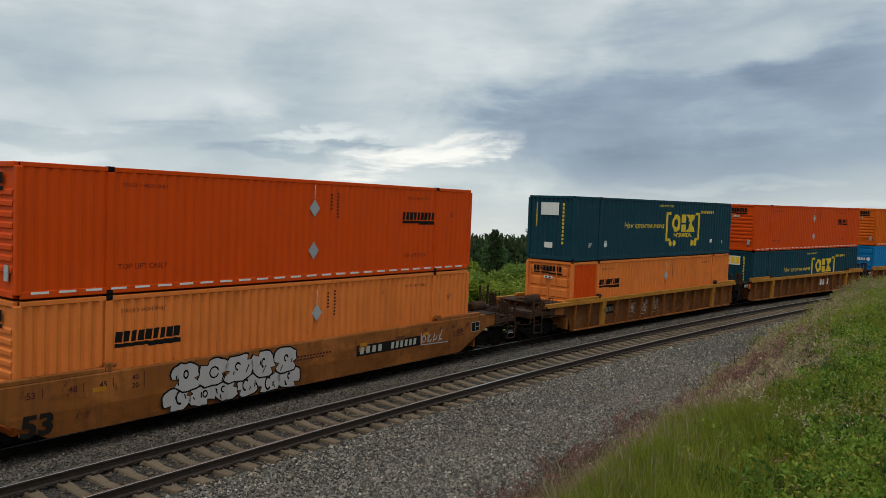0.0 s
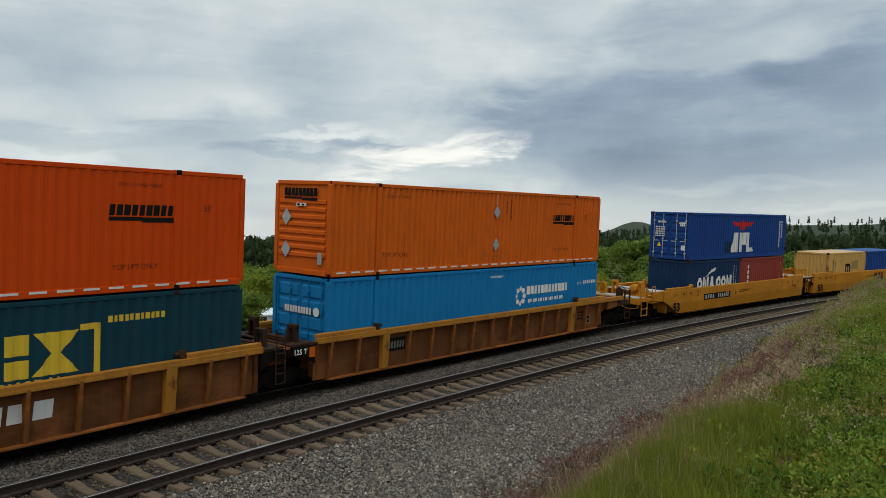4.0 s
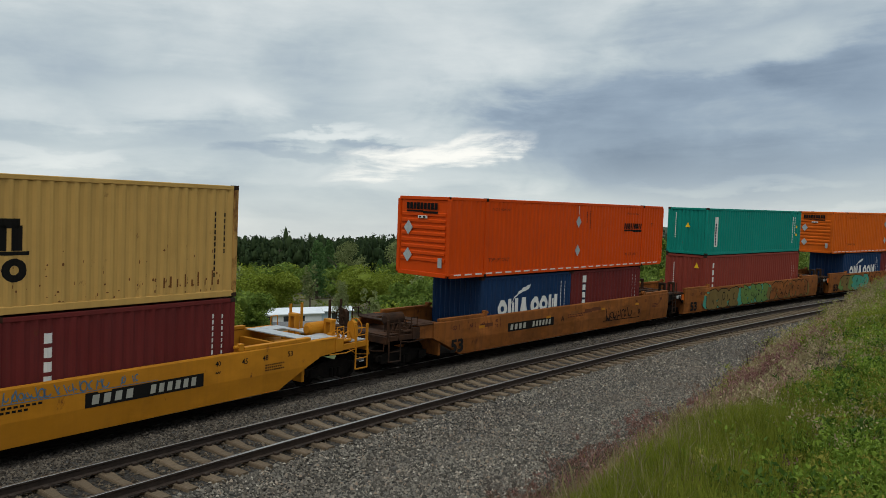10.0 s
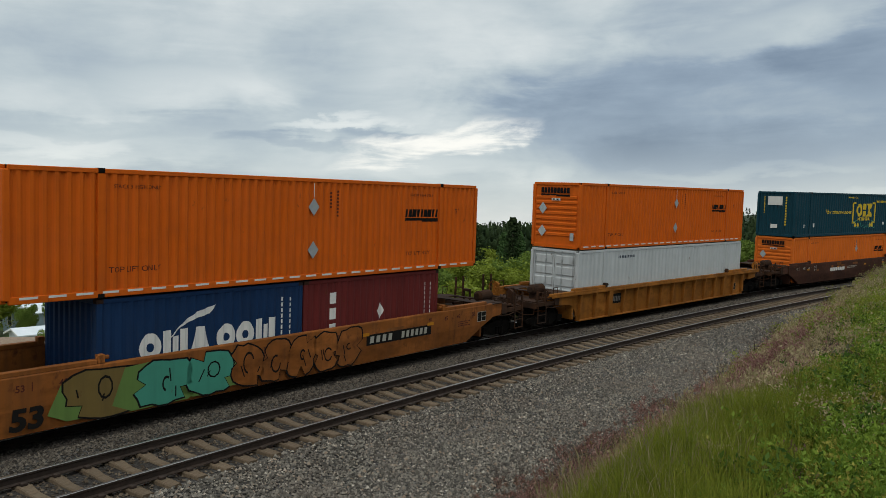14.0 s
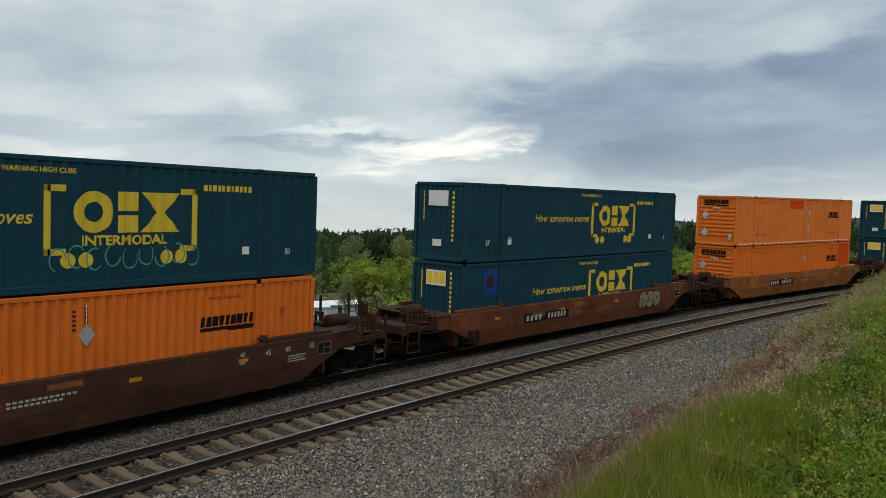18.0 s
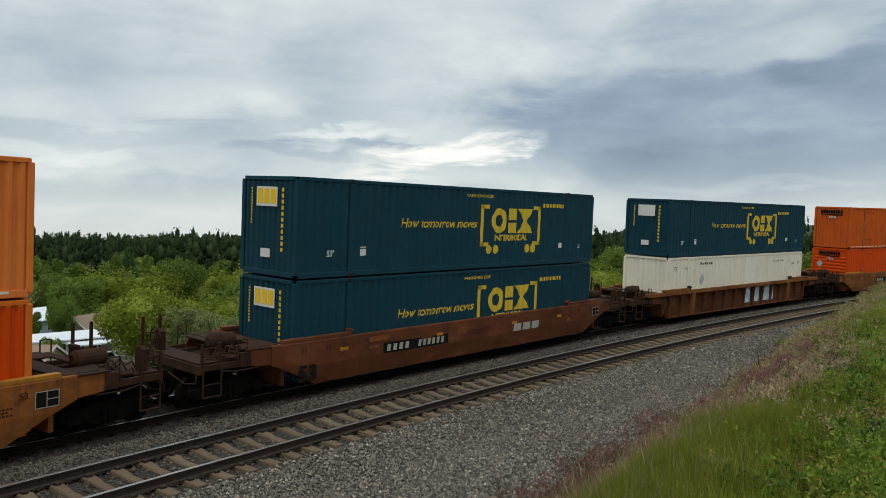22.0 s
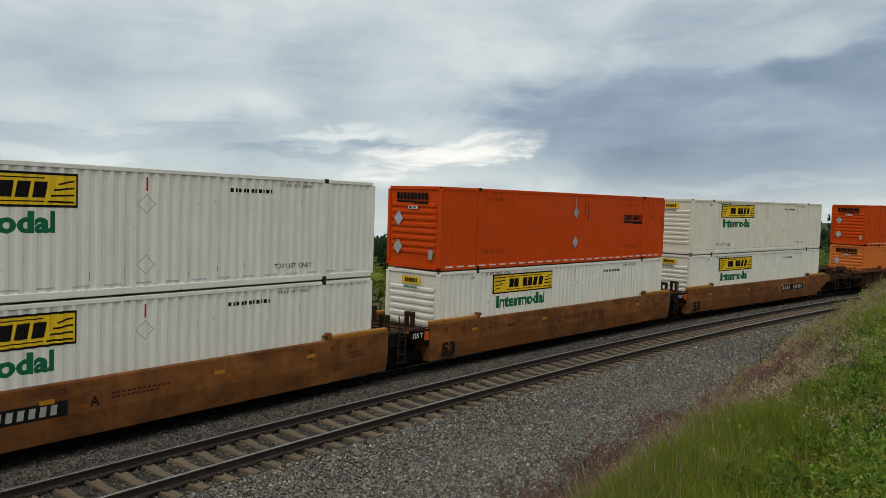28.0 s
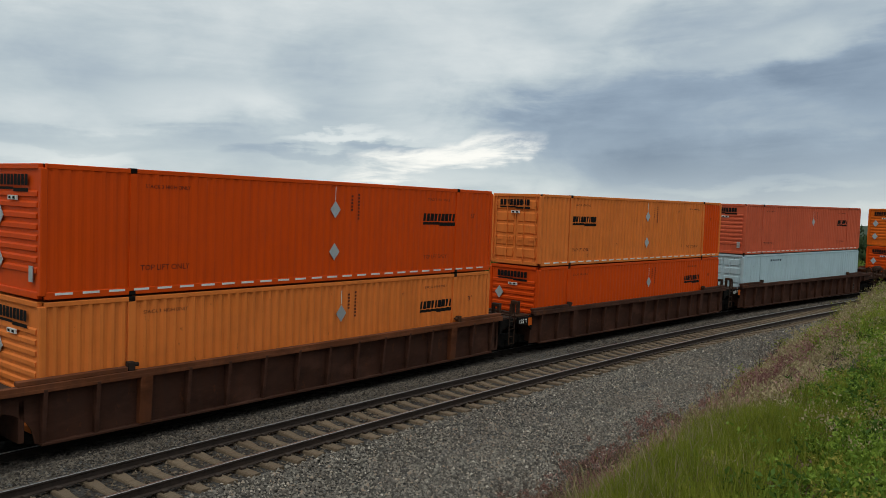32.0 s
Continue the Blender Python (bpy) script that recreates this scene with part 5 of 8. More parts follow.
def joint_end(car, e, colour, deck):
    """The end that shares a bogie with the next unit."""
    c, dk = M[colour], M[deck]

    def span(a, b):
        return sorted((e * a, e * b))

    def put(name, key, material, draw, bevel=0.0):
        return piece(name, shaped((key, e), name, material, draw, bevel), car)
    put("joint_arm", "jarm", c, lambda bm: prism(bm, [(e * 8.6, 0.62), (e * 8.6, 1.25), (e * 9.2, 1.2), (e * 9.66, 0.98), (e * 9.66, 0.66)], -0.42, 0.42), 0.02)
    put("deck_plate", "jplate", c, lambda bm: box(bm, *span(8.75, 9.52), -1.0, 1.0, 1.16, 1.20), 0.006)
    put("walkway", "jdeck1", dk, lambda bm: box(bm, *span(8.62, 8.90), -1.38, 1.38, 1.37, 1.41), 0.008)
    put("walkway", "jdeck2", dk, lambda bm: box(bm, *span(9.34, 9.55), -1.38, 1.38, 1.37, 1.41), 0.008)
    for side in (-1, 1):
        put("walkway", ("jdeck3", side), dk, lambda bm, side=side: box(bm, *span(8.91, 9.33), *sorted((side * 0.98, side * 1.38)), 1.37, 1.41), 0.008)
    for side in (-1, 1):
        put("end_panel", ("jside", side), M["black"], lambda bm, side=side: prism(bm, [(e * 8.62, 0.80), (e * 8.62, 1.36), (e * 9.50, 1.36), (e * 9.50, 1.10), (e * 8.9, 1.04)], *sorted((side * 1.36, side * 1.45))), 0.012)
    for y in (-1.12, 0.75):
        def frame_post(bm, y=y):
            box(bm, *span(8.98, 9.14), y, y + 0.09, 1.36, 1.84)
            box(bm, *span(8.98, 9.14), y + 0.27, y + 0.36, 1.36, 1.84)
            box(bm, *span(8.97, 9.15), y, y + 0.36, 1.80, 1.92)
        put("gate_post", ("jpost", y), c if colour == "caryellow" else M["rust"], frame_post, 0.01)
    if e > 0:
        def steps_of(bm):
            for x in (9.12, 9.46):
                bent(bm, [(x, -1.52, 0.40), (x, -1.52, 1.95)], 0.022)
            for k in range(5):
                bent(bm, [(9.12, -1.52, 0.42 + k * 0.28), (9.46, -1.52, 0.42 + k * 0.28)], 0.016)
        put("ladder", "jladder", c if colour == "caryellow" else M["rust"], steps_of)


def well_car(colour, chord, style, left, right, label, deck="rust", number=True, artic_label=True, extra=None, letter=None, fifty=True, scratch=None):
    car = thing("well_car", label, "railway wagon", "wagons of the train")
    c, ch = M[colour], M[chord]
    kinds = (left, right)

    def low(x, arch):
        kind = kinds[0] if x < 0 else kinds[1]
        if kind == "joint" or arch:
            return 0.26
        return float(np.interp(abs(x), [7.45, 8.3, 8.95], [0.26, 0.70, 0.98]))
    for side in (-1, 1):
        if style == "smooth":
            xs = [-8.95 if left == "truck" else -8.62, -8.3, -7.45, 7.45, 8.3, 8.95 if right == "truck" else 8.62]

            def sill(bm, side=side):
                rows = []
                for x in xs:
                    zb = low(x, False)
                    yb = float(np.interp(zb, [0.26, 0.80], [1.455, 1.515]))
                    knee = max(0.80, zb + 0.02)
                    pts = [(1.37, 1.47), (1.40, 1.51), (1.50, 1.51), (1.515, 1.48), (1.515, knee), (yb, zb), (1.20, zb), (1.20, zb + 0.06), (1.36, max(0.82, zb + 0.1))]
                    rows.append([bm.verts.new((x, side * py, pz)) for py, pz in pts])
                for a, b in zip(rows, rows[1:]):
                    for k in range(len(a)):
                        j = (k + 1) % len(a)
                        bm.faces.new((a[k], a[j], b[j], b[k]))
                bm.faces.new(rows[0])
                bm.faces.new(rows[-1][::-1])
            piece("side_sill", shaped(("sill", left, right, side), "side_sill", c, sill), car)
        else:
            def sill(bm, side=side):
                y0, y1 = sorted((side * 1.31, side * 1.36))
                pts = []
                for e, kind in ((-1, left), (1, right)):
                    if kind == "truck":
                        arc = [(e * (8.1 + 0.08), 0.26)] + [(e * (9.0 - 0.8 * math.cos(a)), 0.30 + 0.72 * math.sin(a)) for a in np.linspace(0.15, 1.35, 6)] + [(e * 9.3, 1.04), (e * 10.2, 1.16), (e * 10.2, 1.42)]
                    else:
                        arc = [(e * 8.62, 0.26), (e * 8.62, 1.42)]
                    pts += arc[::-1] if e < 0 else arc
                prism(bm, pts, y0, y1)
            piece("side_sill", shaped(("rsill", left, right, side), "side_sill", M[{"carred": "carpanel", "cardark": "cardark", "caryellowold": "caryellowold"}.get(colour, "panelorange")], sill), car)
            reach0, reach1 = -10.2 if left == "truck" else -8.62, 10.2 if right == "truck" else 8.62
            piece("top_chord", shaped(("rchord", left, right, side), "top_chord", ch, lambda bm, side=side: (box(bm, reach0, reach1, *sorted((side * 1.38, side * 1.55)), 1.42, 1.535), box(bm, reach0, reach1, *sorted((side * 1.53, side * 1.555)), 1.36, 1.44)), 0.008), car)
            piece("bottom_chord", shaped(("rbot", side), "bottom_chord", c, lambda bm, side=side: box(bm, -8.1, 8.1, *sorted((side * 1.20, side * 1.49)), 0.21, 0.265), 0.008), car)
            for k in range(15):
                x = -8.05 + k * 1.15
                wide = k in (2, 12)

                def rib(bm, side=side, wide=wide):
                    w = 0.15 if wide else 0.045
                    d = 1.555 if wide else 1.56
                    prism(bm, [(side * 1.36, 0.27), (side * (1.46 if not wide else 1.50), 0.27), (side * d, 1.42), (side * 1.36, 1.42)], -w, w, "x")
                piece("rib", shaped(("rib", side, wide), "rib", ch if wide else c, rib, 0.006), car, Matrix.Translation((x, 0, 0)))
        # raised guides over the ends, with the locking brackets
        for e in (-1, 1):
            z0 = 1.512 if style == "smooth" else 1.537

            def guide(bm, side=side, e=e, z0=z0):
                prism(bm, [(e * 8.6, z0), (e * 8.6, z0 + 0.10), (e * 6.2, z0 + 0.10), (e * 6.2, z0)], *sorted((side * 1.33, side * 1.50)))
            piece("end_guide", shaped(("guide", side, e, z0), "end_guide", M["chordyellow"] if colour == "carbrown" else ch, guide, 0.01), car)

            def bracket(bm, side=side, e=e, z0=z0):
                box(bm, *sorted((e * 6.02, e * 6.18)), *sorted((side * 1.34, side * 1.50)), z0, z0 + 0.20)
                tube(bm, (e * 5.9, side * 1.42, z0 + 0.12), (e * 6.2, side * 1.42, z0 + 0.12), 0.05, 8)
            piece("lock_bracket", shaped(("brk", side, e, z0), "lock_bracket", M["rust"] if style != "smooth" else ch, bracket, 0.012), car)
    piece("floor", shaped(("wellfloor",), "floor", M["black"], lambda bm: box(bm, -8.3, 8.3, -1.2, 1.2, 0.235, 0.315)), car)
    for e, kind in ((-1, left), (1, right)):
        piece("bulkhead", shaped(("bulk", e), "bulkhead", c, lambda bm, e=e: box(bm, *sorted((e * 8.4, e * 8.52)), -1.36, 1.36, 0.32, 1.30), 0.01), car)
        if kind == "truck":
            truck_end(car, e, colour, deck, busy=e < 0 or style == "smooth")
        else:
            joint_end(car, e, colour, deck)
    sets = []
    if left == "truck":
        sets += bogie(car, -10.0)
    sets += bogie(car, 10.0 if right == "truck" else 9.68)
    # stencils on the near side
    ys = -1.515 if style == "smooth" else -1.36
    pale = M["markblack"] if style == "smooth" and colour != "cardark" else M["markwhite"]
    if number and style == "ribbed":
        mark(("numbackr",), "number_panel", M["markblack"], car, lambda d: d.rect(-5.55, 0.74, -4.68, 1.18), None, ys)
        mark(("numbarsr",), "number_mark", M["numberdim"], car, lambda d: d.row(-5.5, 0.84, -4.7, 1.06, 6, 0.1, 0.35), None, ys - 0.003)
    elif number:
        nx0 = {"truck": -4.6}.get(left, 1.6) if number is True else number
        mark(("numback", nx0), "number_panel", M["markblack"], car, lambda d: d.rect(nx0, 0.80, nx0 + 3.1, 1.13), None, ys)
        mark(("numbars", nx0), "number_mark", M["numberwhite" if style == "smooth" else "numberdim"], car, lambda d: d.row(nx0 + 0.15, 0.86, nx0 + 1.25, 1.07, 4, 0.12, 0.40).row(nx0 + 1.6, 0.86, nx0 + 2.95, 1.07, 6, 0.12, 0.40), None, ys - 0.003)
    if letter:
        mark(("let", letter, left), "stencil", M["markblack"], car, lambda d: d.text(letter, 1.4 if letter == "B" and left == "joint" else -1.1, 0.9, 0.30, 0, 1, 0.008), None, ys)
    if fifty:
        def number53(d):
            d.text("53", -8.1, 0.40, 0.62, 0.12, 1.15, 0.026)
        if style == "smooth":
            turn = Matrix.Translation((0, -1.515, 0.80)) @ Matrix.Rotation(math.atan2(-0.06, 0.54), 4, "X") @ Matrix.Translation((0, 1.515, -0.80))
            mark(("53s",), "stencil", M["markblack"], car, number53, None, -1.515, "", turn)
        else:
            mark(("53r",), "stencil", M["markwhite"] if colour == "cardark" else M["markblack"], car, lambda d: d.text("53", 6.35, 0.72, 0.5, 0, 1, 0.012), None, ys)
    if style == "smooth":
        mark(("lens",), "stencil", M["numberwhite" if colour == "cardark" else "markblack" if colour == "caryellow" else "markbrown"], car, lambda d: d.text("53", -7.95, 1.18, 0.20, 0, 1, 0.004).text("48", -7.05, 1.18, 0.20, 0, 1, 0.004).text("45", -6.35, 1.18, 0.20, 0, 1, 0.004).text("40", -5.55, 1.24, 0.17, 0, 1, 0.004).text("20", -5.55, 1.05, 0.17, 0, 1, 0.004).rect(-7.62, 1.16, -7.60, 1.36).rect(-6.72, 1.16, -6.70, 1.36).rect(-6.02, 1.16, -6.00, 1.36).rect(-5.25, 1.02, -5.23, 1.40).text("40", 5.25, 1.24, 0.17, 0, 1, 0.004).text("20", 5.25, 1.05, 0.17, 0, 1, 0.004).text("45", 6.1, 1.18, 0.20, 0, 1, 0.004).text("48", 6.8, 1.18, 0.20, 0, 1, 0.004).text("53", 7.7, 1.18, 0.20, 0, 1, 0.004).row(6.9, 1.02, 7.6, 1.06, 9, 0, 0.3).row(6.9, 0.95, 7.5, 0.99, 8, 0, 0.3).row(6.9, 0.88, 7.6, 0.92, 9, 0, 0.3).row(-0.6, 1.08, 0.9, 1.13, 12, 0, 0.3).row(-0.6, 0.99, 0.6, 1.04, 10, 0, 0.3), None, -1.515)
        mark(("oran",), "reflector", M["caryellow"], car, lambda d: [d.rect(x, 1.10, x + 0.32, 1.20) for x in (-6.5, -2.2, 2.1, 5.2)], None, -1.517)
    # a small black data panel with a pale border
    px, pz, py = (8.05, 0.95, ys) if style == "smooth" else (6.95, 0.52, ys)
    if right == "truck" and colour not in ("carbrown", "caryellow"):
        mark(("plateedge", px), "data_panel", M["numberdim" if colour == "cardark" else "numberwhite"], car, lambda d: d.rect(px - 0.02, pz - 0.02, px + 0.50, pz + 0.34), None, py, "pale border of a data panel")
        mark(("plateblack", px), "data_panel", M["markblack"], car, lambda d: d.rect(px, pz, px + 0.22, pz + 0.32).rect(px + 0.24, pz, px + 0.48, pz + 0.15).rect(px + 0.24, pz + 0.17, px + 0.48, pz + 0.32), None, py - 0.003, "small black data panel")
    if left == "joint":
        mark(("ton",), "stencil", M["markwhite"], car, lambda d: d.text("125 T", -9.44, 1.12, 0.21, 0, 1, 0.006), None, -1.45)
        mark(("torange",), "reflector", M["orange"], car, lambda d: d.rect(-8.86, 1.0, -8.64, 1.3), None, -1.45)
    if style == "smooth" and colour != "caryellow":
        q = random.Random(label)
        for k in range(6):
            px, pz, pw, ph = q.uniform(-7.6, 7.2), q.uniform(0.84, 1.28), q.uniform(0.25, 0.9), q.uniform(0.1, 0.22)
            mark(("touch", label, k), "paint_patch", M[q.choice(("carorange", "carred", "carbrown", "carbrown"))], car, lambda d: d.rect(px, pz, px + pw, pz + ph), None, ys + 0.001 - 0.0004 * k, "touched-up paint patch")
    if extra:
        extra(car, ys)
    if scratch:
        scribble(*scratch)(car, ys)
    return car, sets


def spray(items):
    """Sprayed pictures: tall leaning rounded shapes with dark outlines, some over a cloud of colour."""
    def put(car, ys):
        for n, (fill, x0, x1, z0, z1, count, seed, back) in enumerate(items):
            step, h = (x1 - x0) / count, (z1 - z0) / 2

            def forms(d, grow=0.0):
                r = random.Random(seed)
                for k in range(count):
                    cx, cz, lean = x0 + (k + 0.5) * step, (z0 + z1) / 2, r.uniform(-0.25, 0.35)
                    w, m = step * r.uniform(0.50, 0.60) + grow, 22
                    bite = r.randrange(m)
                    pts = []
                    for q in range(m):
                        a = 2 * math.pi * q / m
                        ca, sa = math.cos(a), math.sin(a)
                        u = 1 / (abs(ca) ** 3.2 + abs(sa) ** 3.2) ** (1 / 3.2) * (r.uniform(0.88, 1.04) - (0.38 if q in (bite, (bite + 9) % m) else 0))
                        oz = (h + grow) * u * sa
                        pts.append((cx + w * u * ca + oz * lean, min(max(cz + oz, z0 - grow), z1 + grow)))
                    d.poly(pts)
            y = ys - 0.001 - 0.004 * n
            if back:
                def cloudy(d):
                    r = random.Random(seed + 5)
                    for k in range(count * 2):
                        cx, w = x0 - 0.3 + (k + 0.5) * (x1 - x0 + 0.6) / count / 2, step * r.uniform(0.35, 0.6)
                        lo, hi = z0 + r.uniform(-0.02, 0.12), z1 - r.uniform(0.0, 0.3)
                        d.poly([(cx - w, lo + 0.2), (cx - 0.4 * w, lo), (cx + 0.5 * w, lo), (cx + w, lo + 0.25), (cx + 0.9 * w, hi - 0.2), (cx + 0.3 * w, hi), (cx - 0.6 * w, hi - 0.05)])
                mark(("spraycloud", seed), "spray_paint", M[back], car, cloudy, None, y + 0.0008, "sprayed cloud of colour")
            mark(("sprayback", seed), "spray_outline", M["markblack"], car, lambda d: forms(d, 0.045), None, y - 0.0006)
            mark(("spray", seed), "spray_paint", M[fill], car, lambda d: forms(d, 0.0), None, y - 0.002, "sprayed bubble picture")

            def lines(d):
                r = random.Random(seed + 9)
                for k in range(count):
                    cx, cz = x0 + (k + 0.5) * step, (z0 + z1) / 2
                    d.ring(cx + r.uniform(-0.1, 0.1), cz + r.uniform(-0.2, 0.25) * h, r.uniform(0.10, 0.20) * min(1, step), 0.04, r.uniform(0, 90), r.uniform(250, 400), 10, r.uniform(0.9, 1.8))
                    for q in range(2):
                        a, b = cx + r.uniform(-0.4, 0.4) * step, z0 + r.uniform(0.1, 0.5) * 2 * h
                        d.rect(a, b, a + 0.035, b + r.uniform(0.25, 0.6) * h, r.uniform(-0.6, 0.6))
            mark(("sprayline", seed), "spray_line", M["markblack"], car, lines, None, y - 0.0032)
    return put


def scrawls(material, spots, seed):
    """Thin sprayed scribbles in the panels."""
    def put(car, ys):
        for k, (x, z) in enumerate(spots):
            def lines(d):
                r = random.Random(seed + k)
                for row in (0.42, 0.14):
                    for q in range(5):
                        a, b = x + 0.13 * q, z + row + r.uniform(-0.04, 0.04)
                        d.ring(a + 0.06, b + 0.12, r.uniform(0.06, 0.10), 0.018, r.uniform(0, 200), r.uniform(220, 420), 8, 1.5)
                        d.rect(a, b, a + 0.018, b + r.uniform(0.15, 0.27), r.uniform(-0.5, 0.5))
                d.rect(x + 0.1, z, x + 0.4, z + 0.018, 0.1)
            mark(("scrawls", seed, k), "spray_scrawl", M[material], car, lines, None, ys - 0.003)
    return put


def scribble(material, x0, x1, z, size, seed):
    """A long sprayed line of loops and strokes."""
    def put(car, ys):
        def lines(d):
            r = random.Random(seed)
            x = x0
            while x < x1:
                if r.random() < 0.78:
                    d.ring(x + size * 0.4, z + size * 0.5, size * r.uniform(0.28, 0.45), size * 0.12, r.uniform(0, 200), r.uniform(230, 420), 8, r.uniform(0.9, 1.5))
                    d.rect(x, z + r.uniform(-0.1, 0.1) * size, x + size * 0.12, z + size * r.uniform(0.7, 1.2), r.uniform(-0.5, 0.5))
                x += size * r.uniform(0.6, 0.95)
            d.poly([(x0, z - 0.1 * size), (x1, z - 0.25 * size), (x1, z - 0.17 * size), (x0, z - 0.02 * size)])
        mark(("scribble", seed), "spray_scrawl", M[material], car, lines, None, ys - 0.005)
    return put


def letters_block(material, x0, x1, z0, z1, count, lean=0.0):
    def put(car, ys):
        mark(("lb", x0, x1, count), "brand_mark", M[material], car, lambda d: d.row(x0, z0, x1, z1, count, lean, 0.2), None, ys - 0.003)
    return put


# ---- the train: wagons and what they carry, in the order in which they pass ----
def travel(t):
    """How far the train has rolled by t seconds."""
    q = t / 16.0
    return 218.8399 * q - 21.713 * q**2 + 26.4084 * q**3 - 11.9538 * q**4 + 1.9927 * q**5


MOVERS, WHEELS = [], []
SEAT = 0.32


def load(ob, u, z, dx=0.0):
    MOVERS.append((ob, u, dx, z))


def couple(car_and_sets, u):
    car, sets = car_and_sets
    MOVERS.append((car, u, 0.0, 0.0))
    WHEELS.extend((w, u) for w in sets)


HO, RB, HW = haulier_orange, railway_blue, haulier_white
Z2, Z2L = SEAT + TALL + 0.02, SEAT + LOW + 0.02

# a rusty orange single wagon with sprayed silver bubbles
couple(well_car("carorange", "carorange", "smooth", "truck", "truck", "rusty orange well wagon with sprayed silver bubble letters", extra=spray([("spraywhite", -4.7, -0.4, 0.30, 0.86, 6, 11, None), ("spraywhite", -4.5, -0.5, 0.74, 1.44, 5, 31, None)]), number=1.95, letter="B", scratch=("spraywhite", 5.1, 6.6, 0.82, 0.34, 51)), 17.15)
load(HO("peach", True, placards=((0.45, 1.95),)), 17.15, SEAT)
load(HO("red", False, depth=0.014, label="bright red orange fifty-three foot container with black bars"), 17.15, Z2)
# three ribbed rusty units
couple(well_car("carorange", "chordyellow", "ribbed", "truck", "joint", "ribbed rusty brown well wagon with yellow chord", fifty=False, number=-5.3, extra=scrawls("spraywhite", ((-3.3, 0.45), (-2.15, 0.48), (-1.0, 0.5)), 12)), 40.78)
load(HO("peach", True, "doors", patch=(-7.9, 0.2, -6.2, 2.75), placards=((0.45, 1.95),), end_sign=False), 40.78, SEAT)
load(RB("deepblue"), 40.78, Z2)
couple(well_car("carorange", "chordyellow", "ribbed", "joint", "joint", "ribbed rusty brown middle well wagon with white blocks", fifty=False, number=False, extra=letters_block("markwhite", 1.4, 3.0, 0.7, 1.1, 3, 0.1)), 60.37)
load(RB("deepblue", "gold"), 60.37, SEAT)
load(HO("red", False, depth=0.014), 60.37, Z2)
couple(well_car("carorange", "chordyellow", "ribbed", "joint", "truck", "ribbed rusty brown well wagon with yellow top chord", number=2.6), 79.77)
load(box_brightblue(), 79.77, SEAT)
load(HO("orange", False), 79.77, Z2)
# three yellow units
couple(well_car("caryellow", "caryellow", "smooth", "truck", "joint", "clean yellow smooth-sided well wagon", "galv", number=-4.8, letter="B"), 103.13)
load(box_navy(), 103.13, SEAT, -3.05)
load(box_red20("oxide"), 103.13, SEAT, 3.05)
load(box_blue_red(), 103.13, Z2L)
couple(well_car("caryellow", "caryellow", "smooth", "joint", "joint", "clean yellow middle well wagon with red blocks", "galv", number=False, letter="C", extra=letters_block("markbrown", 0.9, 2.6, 0.78, 1.3, 3)), 122.25)
load(box_tan(L20, LOW), 122.25, SEAT, -3.05)
load(box_blue20(), 122.25, SEAT, 3.05)
couple(well_car("caryellow", "caryellow", "smooth", "joint", "truck", "clean yellow well wagon with black scrawl", "galv", number=1.8, letter="A", extra=lambda car, ys: [scribble("sprayslate", -0.6, 3.6, 1.20, 0.21, 44)(car, ys), mark(("scrawl",), "spray_scrawl", M["markblack"], car, lambda d: [d.poly([(-2.9 + 0.17 * k, 0.62 + 0.16 * (k % 3)), (-2.86 + 0.17 * k, 0.62 + 0.16 * (k % 3)), (-2.86 + 0.17 * k + (0.28, -0.2, 0.12, 0.3)[k % 4], 1.32 - 0.12 * (k % 4)), (-2.9 + 0.17 * k + (0.28, -0.2, 0.12, 0.3)[k % 4], 1.32 - 0.12 * (k % 4))]) for k in range(7)] + [d.ring(-2.35, 0.98, 0.24, 0.035, 30, 300, 12, 0.8), d.poly([(-2.9, 1.28), (-1.75, 1.12), (-1.75, 1.08), (-2.9, 1.24)])], None, ys - 0.003)]), 141.36)
load(box_red20("maroon", "emblem2"), 141.36, SEAT, -3.05)
load(box_red20("maroon", "upright"), 141.36, SEAT, 3.05)
load(box_tan(L40, TALL), 141.36, Z2L)
# three brown units with sprayed pictures
couple(well_car("carorange", "carorange", "smooth", "truck", "joint", "brown smooth-sided well wagon with faded stencils", number=-4.76, letter="A", scratch=("markblack", 2.3, 5.6, 0.62, 0.42, 52)), 164.61)
load(box_navy(), 164.61, SEAT, -3.05)
load(box_red20("maroon", "label"), 164.61, SEAT, 3.05)
load(HO("red", False, depth=0.014), 164.61, Z2L)
couple(well_car("carorange", "carorange", "smooth", "joint", "joint", "brown middle well wagon sprayed green and teal", number=False, extra=spray([("sprayolive", -6.3, -2.6, 0.30, 1.40, 3, 13, "sprayteal"), ("spraygreen", -2.3, 1.2, 0.32, 1.46, 4, 14, "sprayteal"), ("carorange", 1.5, 6.9, 0.36, 1.44, 6, 15, "sprayolive")])), 183.76)
load(box_oxide40(), 183.76, SEAT)
load(box_teal(), 183.76, Z2)
couple(well_car("carorange", "carorange", "smooth", "joint", "truck", "brown well wagon with green and orange spray paint", number=2.3, extra=spray([("sprayolive", -6.9, -5.1, 0.30, 1.42, 1, 16, "spraygreen"), ("sprayteal", -5.2, -2.6, 0.32, 1.40, 2, 17, "spraygreen"), ("carorange", -2.6, 2.0, 0.32, 1.44, 5, 18, None)])), 203.0)
load(box_navy(), 203.0, SEAT, -3.05)
load(box_red20("maroon", "emblem"), 203.0, SEAT, 3.05)
load(HO("orange", False), 203.0, Z2L)
